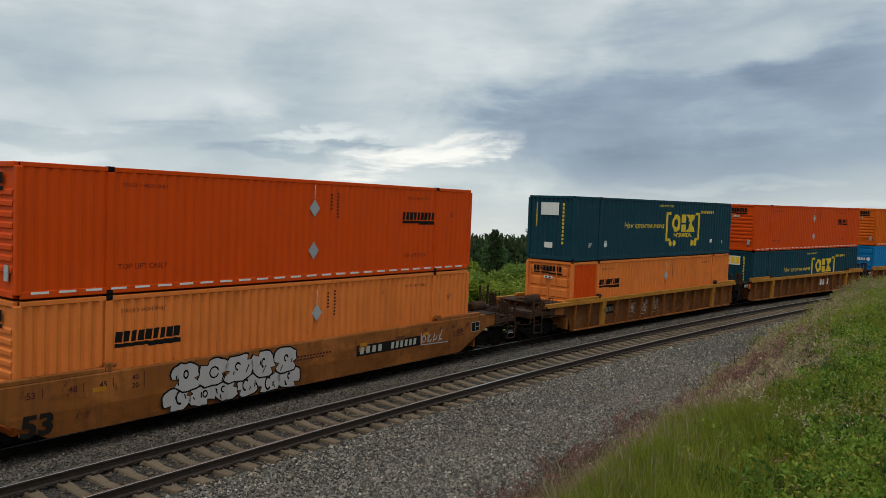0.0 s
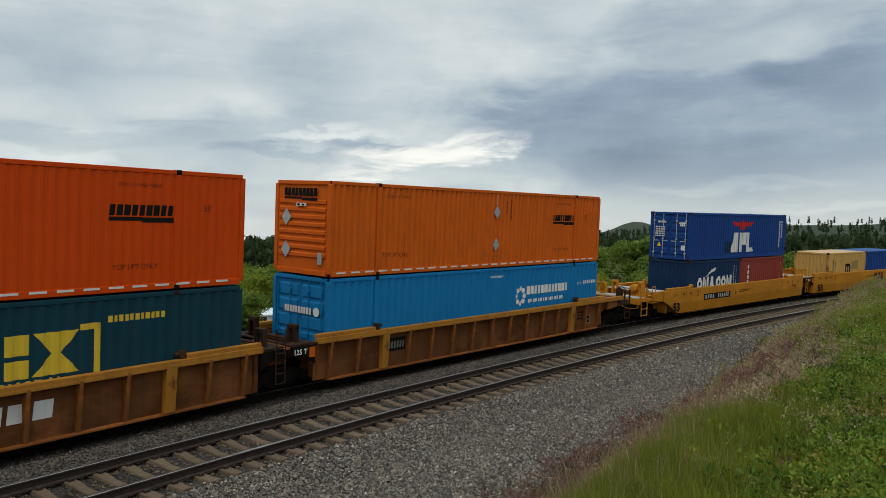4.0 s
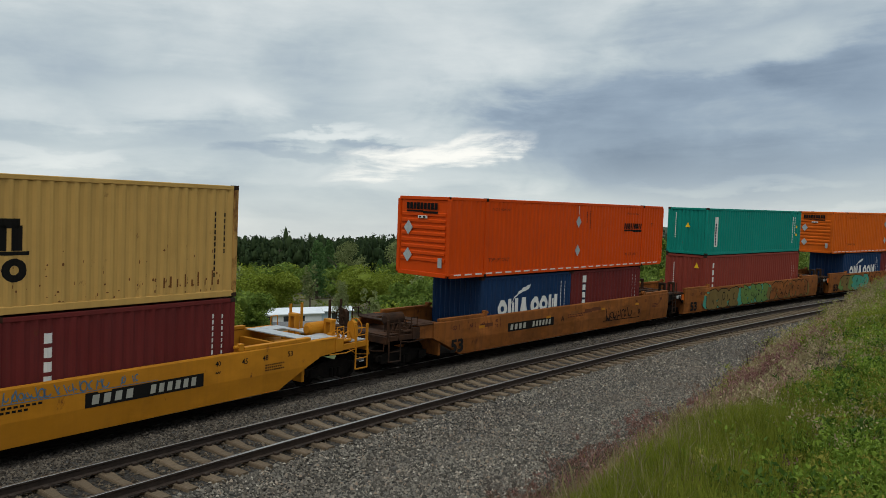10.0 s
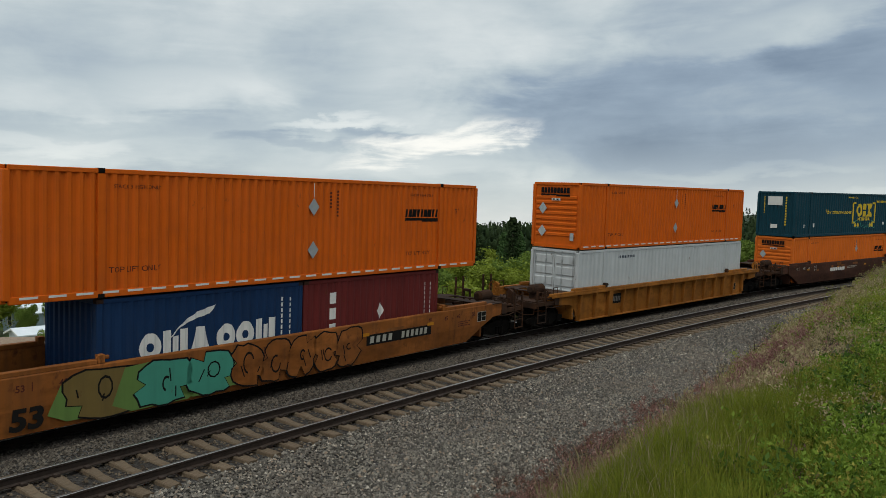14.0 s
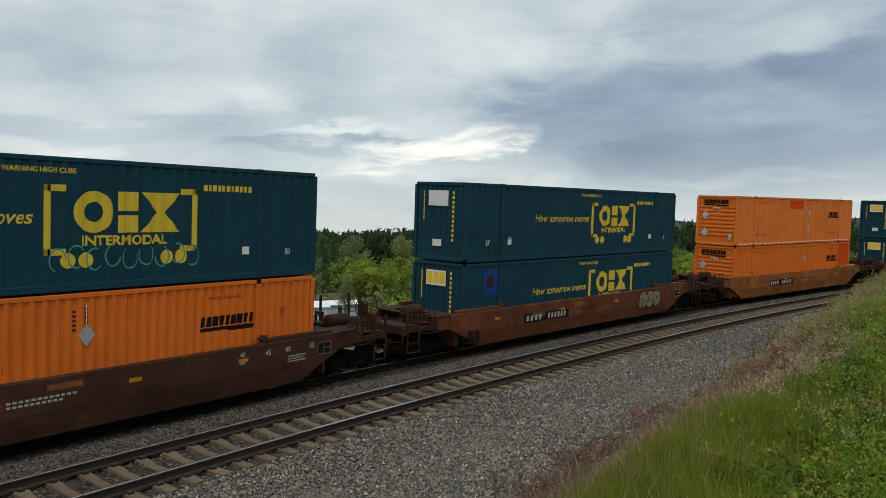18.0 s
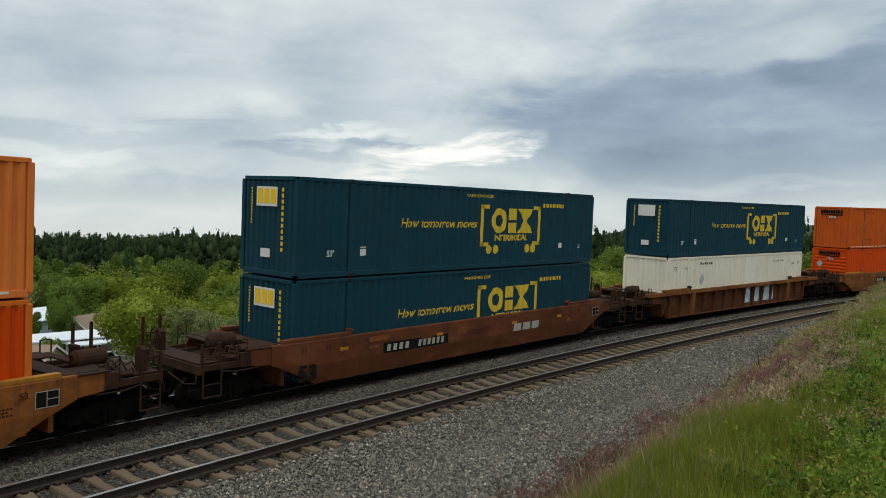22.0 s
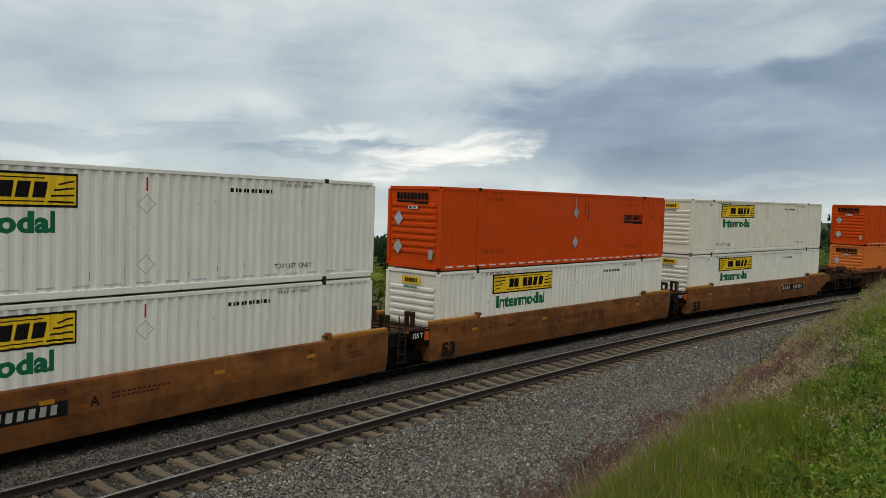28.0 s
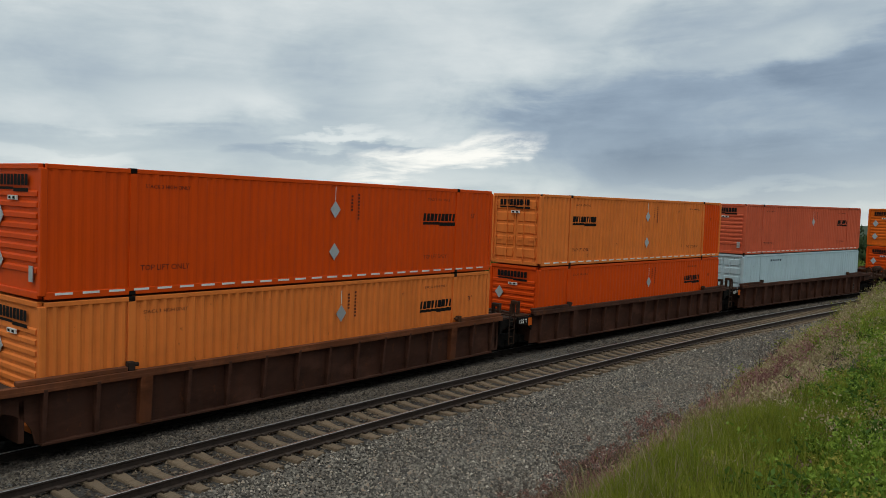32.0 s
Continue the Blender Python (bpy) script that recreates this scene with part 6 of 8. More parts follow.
# single wagons
couple(well_car("caryellowold", "caryellowold", "ribbed", "truck", "truck", "old yellow ribbed well wagon", number=-5.2, fifty=False), 226.32)
load(box_plain("grey"), 226.32, SEAT)
load(HO("orange", False), 226.32, Z2)
couple(well_car("cardark", "cardark", "smooth", "truck", "truck", "dark brown smooth-sided well wagon", number=False, fifty=False, extra=letters_block("markwhite", -3.2, -1.0, 0.9, 1.12, 8)), 249.59)
load(HO("apricot", False, placards=((1.2, 1.95), (1.2, 0.85))), 249.59, SEAT)
load(RB("deepblue", tagged_spray=True), 249.59, Z2)
couple(well_car("carred", "carred", "smooth", "truck", "truck", "red brown well wagon with silver scrawls", number=-4.7, extra=spray([("spraypale", 4.45, 6.4, 0.62, 1.40, 3, 19, None)])), 272.9)
load(RB("deepblue", "gold", patch=True), 272.9, SEAT)
load(RB("deepblue"), 272.9, Z2)
couple(well_car("carorange", "chordyellow", "smooth", "truck", "truck", "rust orange smooth-sided well wagon with yellow remnants", number=-4.2, fifty=False), 296.27)
load(HO("apricot", False, patch=(6.2, 0.2, 7.9, 2.75), placards=((0.9, 1.95), (0.9, 0.85))), 296.27, SEAT)
load(HO("peach", False, patch=(-1.55, 2.2, 0.35, 2.72), placards=((1.2, 1.95), (1.2, 0.9)), end_colour="apricot"), 296.27, Z2)
couple(well_car("carred", "carred", "smooth", "truck", "truck", "red brown well wagon with white blocks and scrawl", number=-4.7, extra=letters_block("numberwhite", 2.2, 4.0, 0.82, 1.10, 3, 0.15)), 319.73)
load(RB("deepblue", "gold"), 319.73, SEAT)
load(RB("deepblue", "gold"), 319.73, Z2)
couple(well_car("carred", "carbrown", "ribbed", "truck", "truck", "ribbed rust brown well wagon sprayed pale blue", number=False, fifty=False, extra=lambda car, ys: [mark(("solb", k), "spray_paint", M["sprayblue"], car, (lambda d, x=x, k=k: d.rect(x, 0.45, x + 0.72, 1.30)), None, ys - 0.004, "pale blue spray paint between ribs") for k, x in enumerate((0.17, 1.32, 2.47, 3.2))] + [mark(("solw", k), "spray_paint", M["markwhite"], car, (lambda d, x=x, k=k: d.ring(x + 0.4, 0.85, 0.30, 0.11, 20 + 60 * k, 300 + 60 * k, 12, 1.2)), None, ys - 0.007) for k, x in enumerate((0.17, 1.32, 2.47, 3.2))]), 342.97)
load(box_plain("cream", "flute", "off-white fifty-three foot container with grey placards", True), 342.97, SEAT)
load(RB("deepblue"), 342.97, Z2)
couple(well_car("carbrown", "caryellowold", "smooth", "truck", "truck", "brown and yellow well wagon with green scrawl", number=-4.2, fifty=False, extra=spray([("sprayteal", -1.2, 0.7, 0.55, 1.40, 4, 20, None), ("caryellow", 2.3, 4.4, 0.6, 1.3, 3, 21, None)])), 366.24)
load(HO("red", False, depth=0.014, placards=((0.9, 1.95),)), 366.24, SEAT)
load(HO("redworn", False, "flute", placards=(), depth=0.03, box_post="caryellowold", end_sign=False, label="worn orange container with ochre posts"), 366.24, Z2)
# three brown units with white containers
couple(well_car("carbrown", "carbrown", "smooth", "truck", "joint", "plain brown smooth-sided well wagon", number=-4.7, letter="A"), 389.56)
load(HW(), 389.56, SEAT)
load(HW(), 389.56, Z2)
couple(well_car("carbrown", "carbrown", "smooth", "joint", "joint", "plain brown middle well wagon with dark blocks", number=False, letter="C", extra=letters_block("carred", 0.7, 2.55, 0.72, 1.2, 3)), 408.99)
load(HW(), 408.99, SEAT)
load(HO("red", False, depth=0.014), 408.99, Z2)
couple(well_car("carbrown", "carbrown", "smooth", "joint", "truck", "plain brown well wagon with number panel", number=2.2, letter="B"), 428.21)
load(HW(), 428.21, SEAT)
load(HW("cream", "grimy white fifty-three foot container with yellow sign"), 428.21, Z2)
# three dark ribbed units
couple(well_car("cardark", "carred", "ribbed", "truck", "joint", "ribbed dark rusty well wagon", number=False, fifty=False), 451.68)
load(HO("peach", False, placards=((0.6, 1.95),)), 451.68, SEAT)
load(HO("red", False, depth=0.014), 451.68, Z2)
couple(well_car("cardark", "cardark", "ribbed", "joint", "joint", "ribbed dark rusty middle well wagon", number=False, fifty=False), 471.11)
load(HO("red", False, depth=0.014, placards=((0.6, 1.9),)), 471.11, SEAT)
load(HO("peach", True, "doors", patch=(6.1, 0.2, 7.9, 2.75), end_sign=False), 471.11, Z2)
couple(well_car("cardark", "cardark", "ribbed", "joint", "truck", "ribbed dark rusty well wagon", number=False, fifty=False), 490.4)
load(box_plain("paleblue", "doors", "pale blue grey fifty-three foot container, unmarked"), 490.4, SEAT)
load(HO("pink", False, placards=((0.6, 1.9),)), 490.4, Z2)
couple(well_car("carred", "carred", "smooth", "truck", "truck", "dark rusty smooth-sided well wagon", number=False, fifty=False), 513.8)
load(HO("red", False), 513.8, SEAT)
load(HO("orange", False), 513.8, Z2)


# ---- many-piece meshes straight from arrays ----
def swarm(name, verts, faces, material, label, category, parent=None):
    """One mesh from arrays: verts (n, 3), faces (m, 3 or 4)."""
    me = bpy.data.meshes.new(name)
    k = faces.shape[1]
    me.vertices.add(len(verts))
    me.vertices.foreach_set("co", np.ascontiguousarray(verts, np.float32).ravel())
    me.loops.add(faces.size)
    me.loops.foreach_set("vertex_index", np.ascontiguousarray(faces, np.int32).ravel())
    me.polygons.add(len(faces))
    me.polygons.foreach_set("loop_start", np.arange(0, faces.size, k, dtype=np.int32))
    me.update(calc_edges=True)
    me.materials.append(material)
    ob = new(name, me)
    ob.parent = parent
    return tagged(ob, label, category, kind="stuff")


def plan_points(rng, count, s0, s1, n0, n1):
    """Random places along the line: arrays of s, n, x, y."""
    s, n = rng.uniform(s0, s1, count), rng.uniform(n0, n1, count)
    h = -BEND * s
    return s, n, RADIUS * np.sin(BEND * s) - n * np.sin(h), -RADIUS * (1 - np.cos(BEND * s)) + n * np.cos(h)


# ---- crushed stone ----
def stones():
    rng = np.random.default_rng(4)
    sets = [plan_points(rng, c, *q) for c, q in ((62000, (5, 17, -11.6, -5.75)), (52000, (17, 32, -11.2, -5.75)), (26000, (32, 58, -9.5, -5.75)),
                                               (16000, (5, 25, -3.15, -0.9)), (10000, (25, 60, -3.15, -0.9)), (5200, (5, 22, -5.75, -3.2)), (4200, (22, 48, -5.75, -3.2)))]
    s, n, x, y = (np.concatenate(v) for v in zip(*sets))
    keep = toe(s) - n - verge(s) < 0.5 - rng.random(len(s)) ** 2 + 0.5 * bumps(x, y, 0.8, 2.0)
    between = (n > -5.7) & (n < -3.2)
    keep &= ~(between & (np.abs(((s - 2.0) / 0.61) % 1 - 0.5) > 0.29))
    s, n, x, y = s[keep], n[keep], x[keep], y[keep]
    size = (0.017 + 0.028 * rng.random(len(s)) ** 1.6) * np.where(s > 30, 1.25, 1.0)
    z = ground(x, y) + size * rng.uniform(-0.25, 0.9, len(s))
    octa = np.array([(1, 0, 0), (-1, 0, 0), (0, 1, 0), (0, -1, 0), (0, 0, 1), (0, 0, -1)], float)
    tri = np.array([(0, 2, 4), (2, 1, 4), (1, 3, 4), (3, 0, 4)])
    a = rng.uniform(0, 2 * math.pi, len(s))
    v = octa[None] * rng.uniform(0.65, 1.35, (len(s), 6, 1)) + rng.normal(0, 0.12, (len(s), 6, 3))
    v[..., 2] *= 0.95
    c, d = np.cos(a)[:, None], np.sin(a)[:, None]
    v = np.stack([v[..., 0] * c - v[..., 1] * d, v[..., 0] * d + v[..., 1] * c, v[..., 2]], -1) * size[:, None, None]
    v += np.stack([x, y, z], -1)[:, None]
    f = tri[None] + 6 * np.arange(len(s))[:, None, None]
    m, nd, l, b = shader("loose grey stones", 0.9, 0, 0.3)
    geo = nd.new("ShaderNodeNewGeometry")
    ramp = nd.new("ShaderNodeValToRGB")
    l.new(geo.outputs["Random Per Island"], ramp.inputs[0])
    e = ramp.color_ramp.elements
    e[0].color, e[1].color = (0.036, 0.032, 0.027, 1), (0.42, 0.38, 0.315, 1)
    for pos, col in ((0.45, (0.104, 0.093, 0.078, 1)), (0.88, (0.225, 0.200, 0.165, 1)), (0.95, (0.21, 0.15, 0.105, 1))):
        e.new(pos).color = col
    col = blend(nd, l, steps(nd, l, tex(nd, l, 0.5, 4), 0.45, 0.75, 0.45), ramp.outputs[0], (0.12, 0.095, 0.075))
    l.new(col, b.inputs["Base Color"])
    # two-tone stone colours; the darkest set carries the train's painted shade
    def grimy(name, dark, pale):
        g, gn_, gl, gb = shader(name, 0.9, 0, 0.2)
        geo = gn_.new("ShaderNodeNewGeometry")
        gl.new(blend(gn_, gl, geo.outputs["Random Per Island"], dark, pale), gb.inputs["Base Color"])
        return g
    # darker towards the train; beneath it the train's shade is painted into the stones
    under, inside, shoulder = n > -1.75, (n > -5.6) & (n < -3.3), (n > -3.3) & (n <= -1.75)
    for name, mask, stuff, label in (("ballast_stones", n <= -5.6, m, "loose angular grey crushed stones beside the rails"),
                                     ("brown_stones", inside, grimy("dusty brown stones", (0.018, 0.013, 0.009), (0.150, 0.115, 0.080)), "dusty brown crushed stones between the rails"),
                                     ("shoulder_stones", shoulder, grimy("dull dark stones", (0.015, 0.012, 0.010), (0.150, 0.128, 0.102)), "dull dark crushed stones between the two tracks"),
                                     ("shaded_stones", under, grimy("stones in painted train shade", (0.009, 0.008, 0.007), (0.055, 0.046, 0.038)), "crushed stones beneath the train, darkened by painted shade")):
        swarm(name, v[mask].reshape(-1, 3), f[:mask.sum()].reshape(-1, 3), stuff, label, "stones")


stones()


# ---- grasses on the bank ----
def blades(name, s, n, x, y, height, width, bend, material, label, rng, head=False):
    z = ground(x, y)
    k = len(s)
    a, b = rng.uniform(0, 2 * math.pi, k), rng.uniform(0, 2 * math.pi, k)
    lean = height * bend * rng.uniform(0.2, 1.0, k)
    side = np.stack([np.cos(a), np.sin(a), 0 * a], -1) * width[:, None]
    way = np.stack([np.cos(b), np.sin(b), 0 * b], -1)
    base = np.stack([x, y, z - 0.01], -1)
    up = np.array([0, 0, 1.0])
    mid = base + up * (height * 0.55)[:, None] + way * (lean * 0.3)[:, None]
    tip = base + up * (height * (1 - 0.25 * bend))[:, None] + way * lean[:, None]
    if head:
        # a thin stalk under a loose drooping seed head
        neck = base + up * (height * 0.68)[:, None] + way * (lean * 0.35)[:, None]
        v = np.stack([base - side * 0.25, base + side * 0.25, neck - side * 0.25, neck + side * 0.25, (neck + tip) / 2 - side * 1.7, (neck + tip) / 2 + side * 1.7, tip], 1)
        f = np.array([(0, 1, 3), (0, 3, 2), (2, 3, 5), (2, 5, 4), (4, 5, 6)])
    else:
        v = np.stack([base - side, base + side, mid - side * 0.8, mid + side * 0.8, tip], 1)
        f = np.array([(0, 1, 3), (0, 3, 2), (2, 3, 4)])
    q = v.shape[1]
    faces = (f[None] + q * np.arange(k)[:, None, None]).reshape(-1, 3)
    return swarm(name, v.reshape(-1, 3), faces, material, label, "grass")


GREEN = leafy("fresh grass", (0.142, 0.178, 0.019), (0.340, 0.349, 0.052), 0.55, 0.35)
WEED = leafy("leafy weeds", (0.104, 0.176, 0.021), (0.283, 0.377, 0.055), 0.55, 0.35)
DRY = leafy("dry straw grass", (0.30, 0.235, 0.12), (0.52, 0.43, 0.26), 0.7, 0.25)
SEED = leafy("reddish seed heads", (0.223, 0.099, 0.085), (0.491, 0.305, 0.258), 0.7, 0.3)
OLIVE = leafy("yellow green brush", (0.173, 0.166, 0.024), (0.399, 0.361, 0.075), 0.6, 0.35)
SAGE = leafy("grey green brush", (0.185, 0.159, 0.075), (0.450, 0.369, 0.201), 0.7, 0.25)
LITTER = leafy("brown plant litter", (0.098, 0.058, 0.042), (0.312, 0.202, 0.143), 0.85, 0.05)
BROADWEED = leafy("dark broad weeds", (0.040, 0.085, 0.014), (0.11, 0.18, 0.030), 0.55, 0.3)
CREST = leafy("fresh yellow green brush", (0.155, 0.185, 0.022), (0.40, 0.43, 0.075), 0.6, 0.35)
MAUVE = leafy("dull mauve seed grass", (0.150, 0.072, 0.060), (0.429, 0.247, 0.202), 0.75, 0.2)
TWIG = coarse("dead twigs", (0.045, 0.030, 0.025), (0.10, 0.072, 0.058), 8.0)


def bank_points(rng, count, s0, s1, d0, d1):
    """Places on the bank between d0 and d1 metres up from its toe."""
    s = rng.uniform(s0, s1, count)
    n = toe(s) - rng.uniform(d0, d1, count)
    h = -BEND * s
    return s, n, RADIUS * np.sin(BEND * s) - n * np.sin(h), -RADIUS * (1 - np.cos(BEND * s)) + n * np.cos(h)


def pick(p, mask):
    return tuple(v[mask] for v in p)


def window(v, lo, hi, w):
    """1 between lo and hi, fading over w on both sides."""
    return 1 / (1 + np.exp(-4 * (v - lo) / w)) / (1 + np.exp(4 * (v - hi) / w))


def sow(rng, count, s0, s1, d0, d1, chance, patch, seed):
    """Places of one plant: chance(s, d) thinned into patches of that breadth."""
    p = bank_points(rng, count, s0, s1, d0, d1)
    d = toe(p[0]) - p[1]
    lush = np.clip(0.5 + 0.75 * bumps(p[2], p[3], patch, seed), 0.05, 1.2)
    return pick(p, rng.random(count) < chance(p[0], d) * lush)


def grasses():
    rng = np.random.default_rng(8)
    # the tall yellow-green clump near the viewer
    p = sow(rng, 170000, 5.4, 15.0, 2.4, 5.8, lambda s, d: window(s, 5.4, 11.0, 1.0) * window(d, 3.8, 5.3, 0.4) + 0.08 * window(s, 11, 15, 1.5) + 0.01, 0.5, 0.7)
    h = rng.uniform(0.20, 0.46, len(p[0])) * (1 + 0.35 * bumps(p[2], p[3], 0.30, 2.0).clip(-0.6, 1)) * (1 - 0.3 * ease(p[0], 9.5, 13))
    blades("tall_grass", *p, h, rng.uniform(0.0018, 0.0040, len(h)), 0.38, GREEN, "tall yellow green grass on the railway bank", rng)
    # dry blades among it
    p = sow(rng, 9000, 6.0, 13.0, 2.8, 5.2, lambda s, d: window(s, 6, 12, 1.2) * window(d, 3.2, 4.9, 0.5), 0.5, 6.4)
    h = rng.uniform(0.22, 0.52, len(p[0]))
    blades("dry_blades", *p, h, rng.uniform(0.0016, 0.0030, len(h)), 0.5, DRY, "dry straw blades in the tall grass", rng)
    # pale ears standing out of it
    p = sow(rng, 2600, 6.0, 14.0, 2.6, 5.2, lambda s, d: window(s, 6, 13, 1.5) * window(d, 2.8, 4.6, 0.5), 0.6, 4.4)
    h = rng.uniform(0.42, 0.66, len(p[0]))
    blades("grass_ears", *p, h, rng.uniform(0.0022, 0.0036, len(h)), 0.3, SAGE, "pale ears of grass above the green blades", rng, True)
    # short green cover
    p = sow(rng, 90000, 7, 62, 1.0, 8.4, lambda s, d: window(d, 5.0, 9, 0.7) * 0.7 + 0.14 * window(s, 28, 70, 6) * window(d, 2.6, 9, 1.0) + 0.05, 0.9, 1.9)
    h = rng.uniform(0.06, 0.26, len(p[0]))
    blades("short_grass", *p, h, rng.uniform(0.003, 0.007, len(h)), 0.6, GREEN, "short green grass on the railway bank", rng)
    # bright tufts higher up
    p = sow(rng, 40000, 17, 34, 4.0, 6.6, lambda s, d: window(s, 18, 31, 3) * window(d, 4.5, 6.4, 0.5), 1.1, 2.7)
    h = rng.uniform(0.16, 0.46, len(p[0]))
    blades("bank_grass", *p, h, rng.uniform(0.003, 0.006, len(h)), 0.5, GREEN, "bright green tufts on the upper bank", rng)
    # straw
    p = sow(rng, 24000, 9, 60, -0.3, 6.4, lambda s, d: 0.7 * window(s, 11, 26, 2) * window(d, 1.8, 4.9, 0.6) + 0.16 * window(d, 0.2, 6.0, 1), 0.6, 3.3)
    h = rng.uniform(0.10, 0.42, len(p[0]))
    blades("dry_grass", *p, h, rng.uniform(0.002, 0.0045, len(h)), 0.7, DRY, "pale dry straw grass among the green", rng)
    # reddish seeding grass above the toe
    p = sow(rng, 170000, 8, 48, -1.0, 5.0, lambda s, d: window(s, 11, 26, 2) * window(d, 0.8, 4.4, 0.7) + 0.8 * window(s, 9, 18, 2) * window(d, -0.5, 3.6, 0.7) + 0.10 * window(d, 0, 4.2, 1), 1.0, 5.1)
    h = rng.uniform(0.10, 0.38, len(p[0]))
    blades("seeding_grass", *p, h, rng.uniform(0.004, 0.0090, len(h)), 0.6, SEED, "reddish brown seeding grass at the foot of the bank", rng, True)
    # fallen brown stems over the last stones
    p = sow(rng, 170000, 9, 46, -2.4, 3.4, lambda s, d: window(d, -0.35, 2.2, 0.8) + 0.9 * window(s, 9, 19, 3) * window(d, -1.5, 3.2, 0.6), 0.7, 9.1)
    h = rng.uniform(0.015, 0.085, len(p[0]))
    blades("plant_litter", *p, h, rng.uniform(0.004, 0.010, len(h)), 2.2, LITTER, "brown fallen stems over the edge of the stones", rng)


grasses()


def leaf_quads(p, size, rng, rising=0.0, slim=0.5):
    """A four-cornered leaf at each point; rising: how far the leaves point upwards."""
    a = rng.normal(0, 1, (len(p), 3)) + np.array((0, 0, rising))
    a /= np.linalg.norm(a, axis=1)[:, None]
    b = np.cross(a, rng.normal(0, 1, (len(p), 3)))
    b /= np.linalg.norm(b, axis=1)[:, None]
    s = size[:, None]
    v = np.stack([p - a * s, p + b * s * slim, p + a * s, p - b * s * slim], 1)
    return v.reshape(-1, 3), np.arange(4 * len(p)).reshape(-1, 4)


def herbs(rng, name, material, label, count, zone, tall, leaf, per, shape="leafy", patch=0.8):
    """Standing plants of several stems: leafy ones are full from the ground, plumed ones carry feathery tops."""
    s0, s1, d0, d1 = zone
    s = rng.uniform(s0, s1, count) + rng.normal(0, 0.06, count) * (s1 - s0)
    n = toe(s) - rng.uniform(d0, d1, count) - rng.normal(0, 0.35, count)
    h = -BEND * s
    x, y = RADIUS * np.sin(BEND * s) - n * np.sin(h), -RADIUS * (1 - np.cos(BEND * s)) + n * np.cos(h)
    ok = bumps(x, y, patch, count * 0.013 + d0) + rng.normal(0, 0.3, len(x)) > (0.10 if shape == "plumed" else -0.12 if patch < 2 else -0.6)
    x, y = x[ok], y[ok]
    z, k = ground(x, y), len(x)
    h = rng.uniform(tall * 0.55, tall * 1.2, k)
    stems = 7
    lean = rng.normal(0, 0.26, (k, stems, 2)) * h[:, None, None]
    which = rng.integers(0, stems, (k, per))
    reach = rng.uniform(0.62, 1.0, (k, stems))[np.arange(k)[:, None], which]
    t = rng.random((k, per)) ** 0.75 if shape == "leafy" else np.where(rng.random((k, per)) < 0.3, rng.random((k, per)), rng.uniform(0.66, 1.0, (k, per)))
    off = lean[np.arange(k)[:, None], which] * t[..., None] ** 1.3
    spread = np.maximum(h, 0.22)[:, None] * ((0.26 * (1.15 - t)) if shape == "leafy" else np.where(t > 0.6, 0.055, 0.02))
    p = np.stack([x[:, None] + off[..., 0] + rng.normal(0, 1, (k, per)) * spread, y[:, None] + off[..., 1] + rng.normal(0, 1, (k, per)) * spread, z[:, None] + h[:, None] * t * reach], -1)
    size = leaf * rng.uniform(0.5, 1.35, (k, per))
    v, f = leaf_quads(p.reshape(-1, 3), size.ravel(), rng, 0.7 if shape == "leafy" else 1.2, 0.45)
    swarm(name, v, f, material, label, "plants")


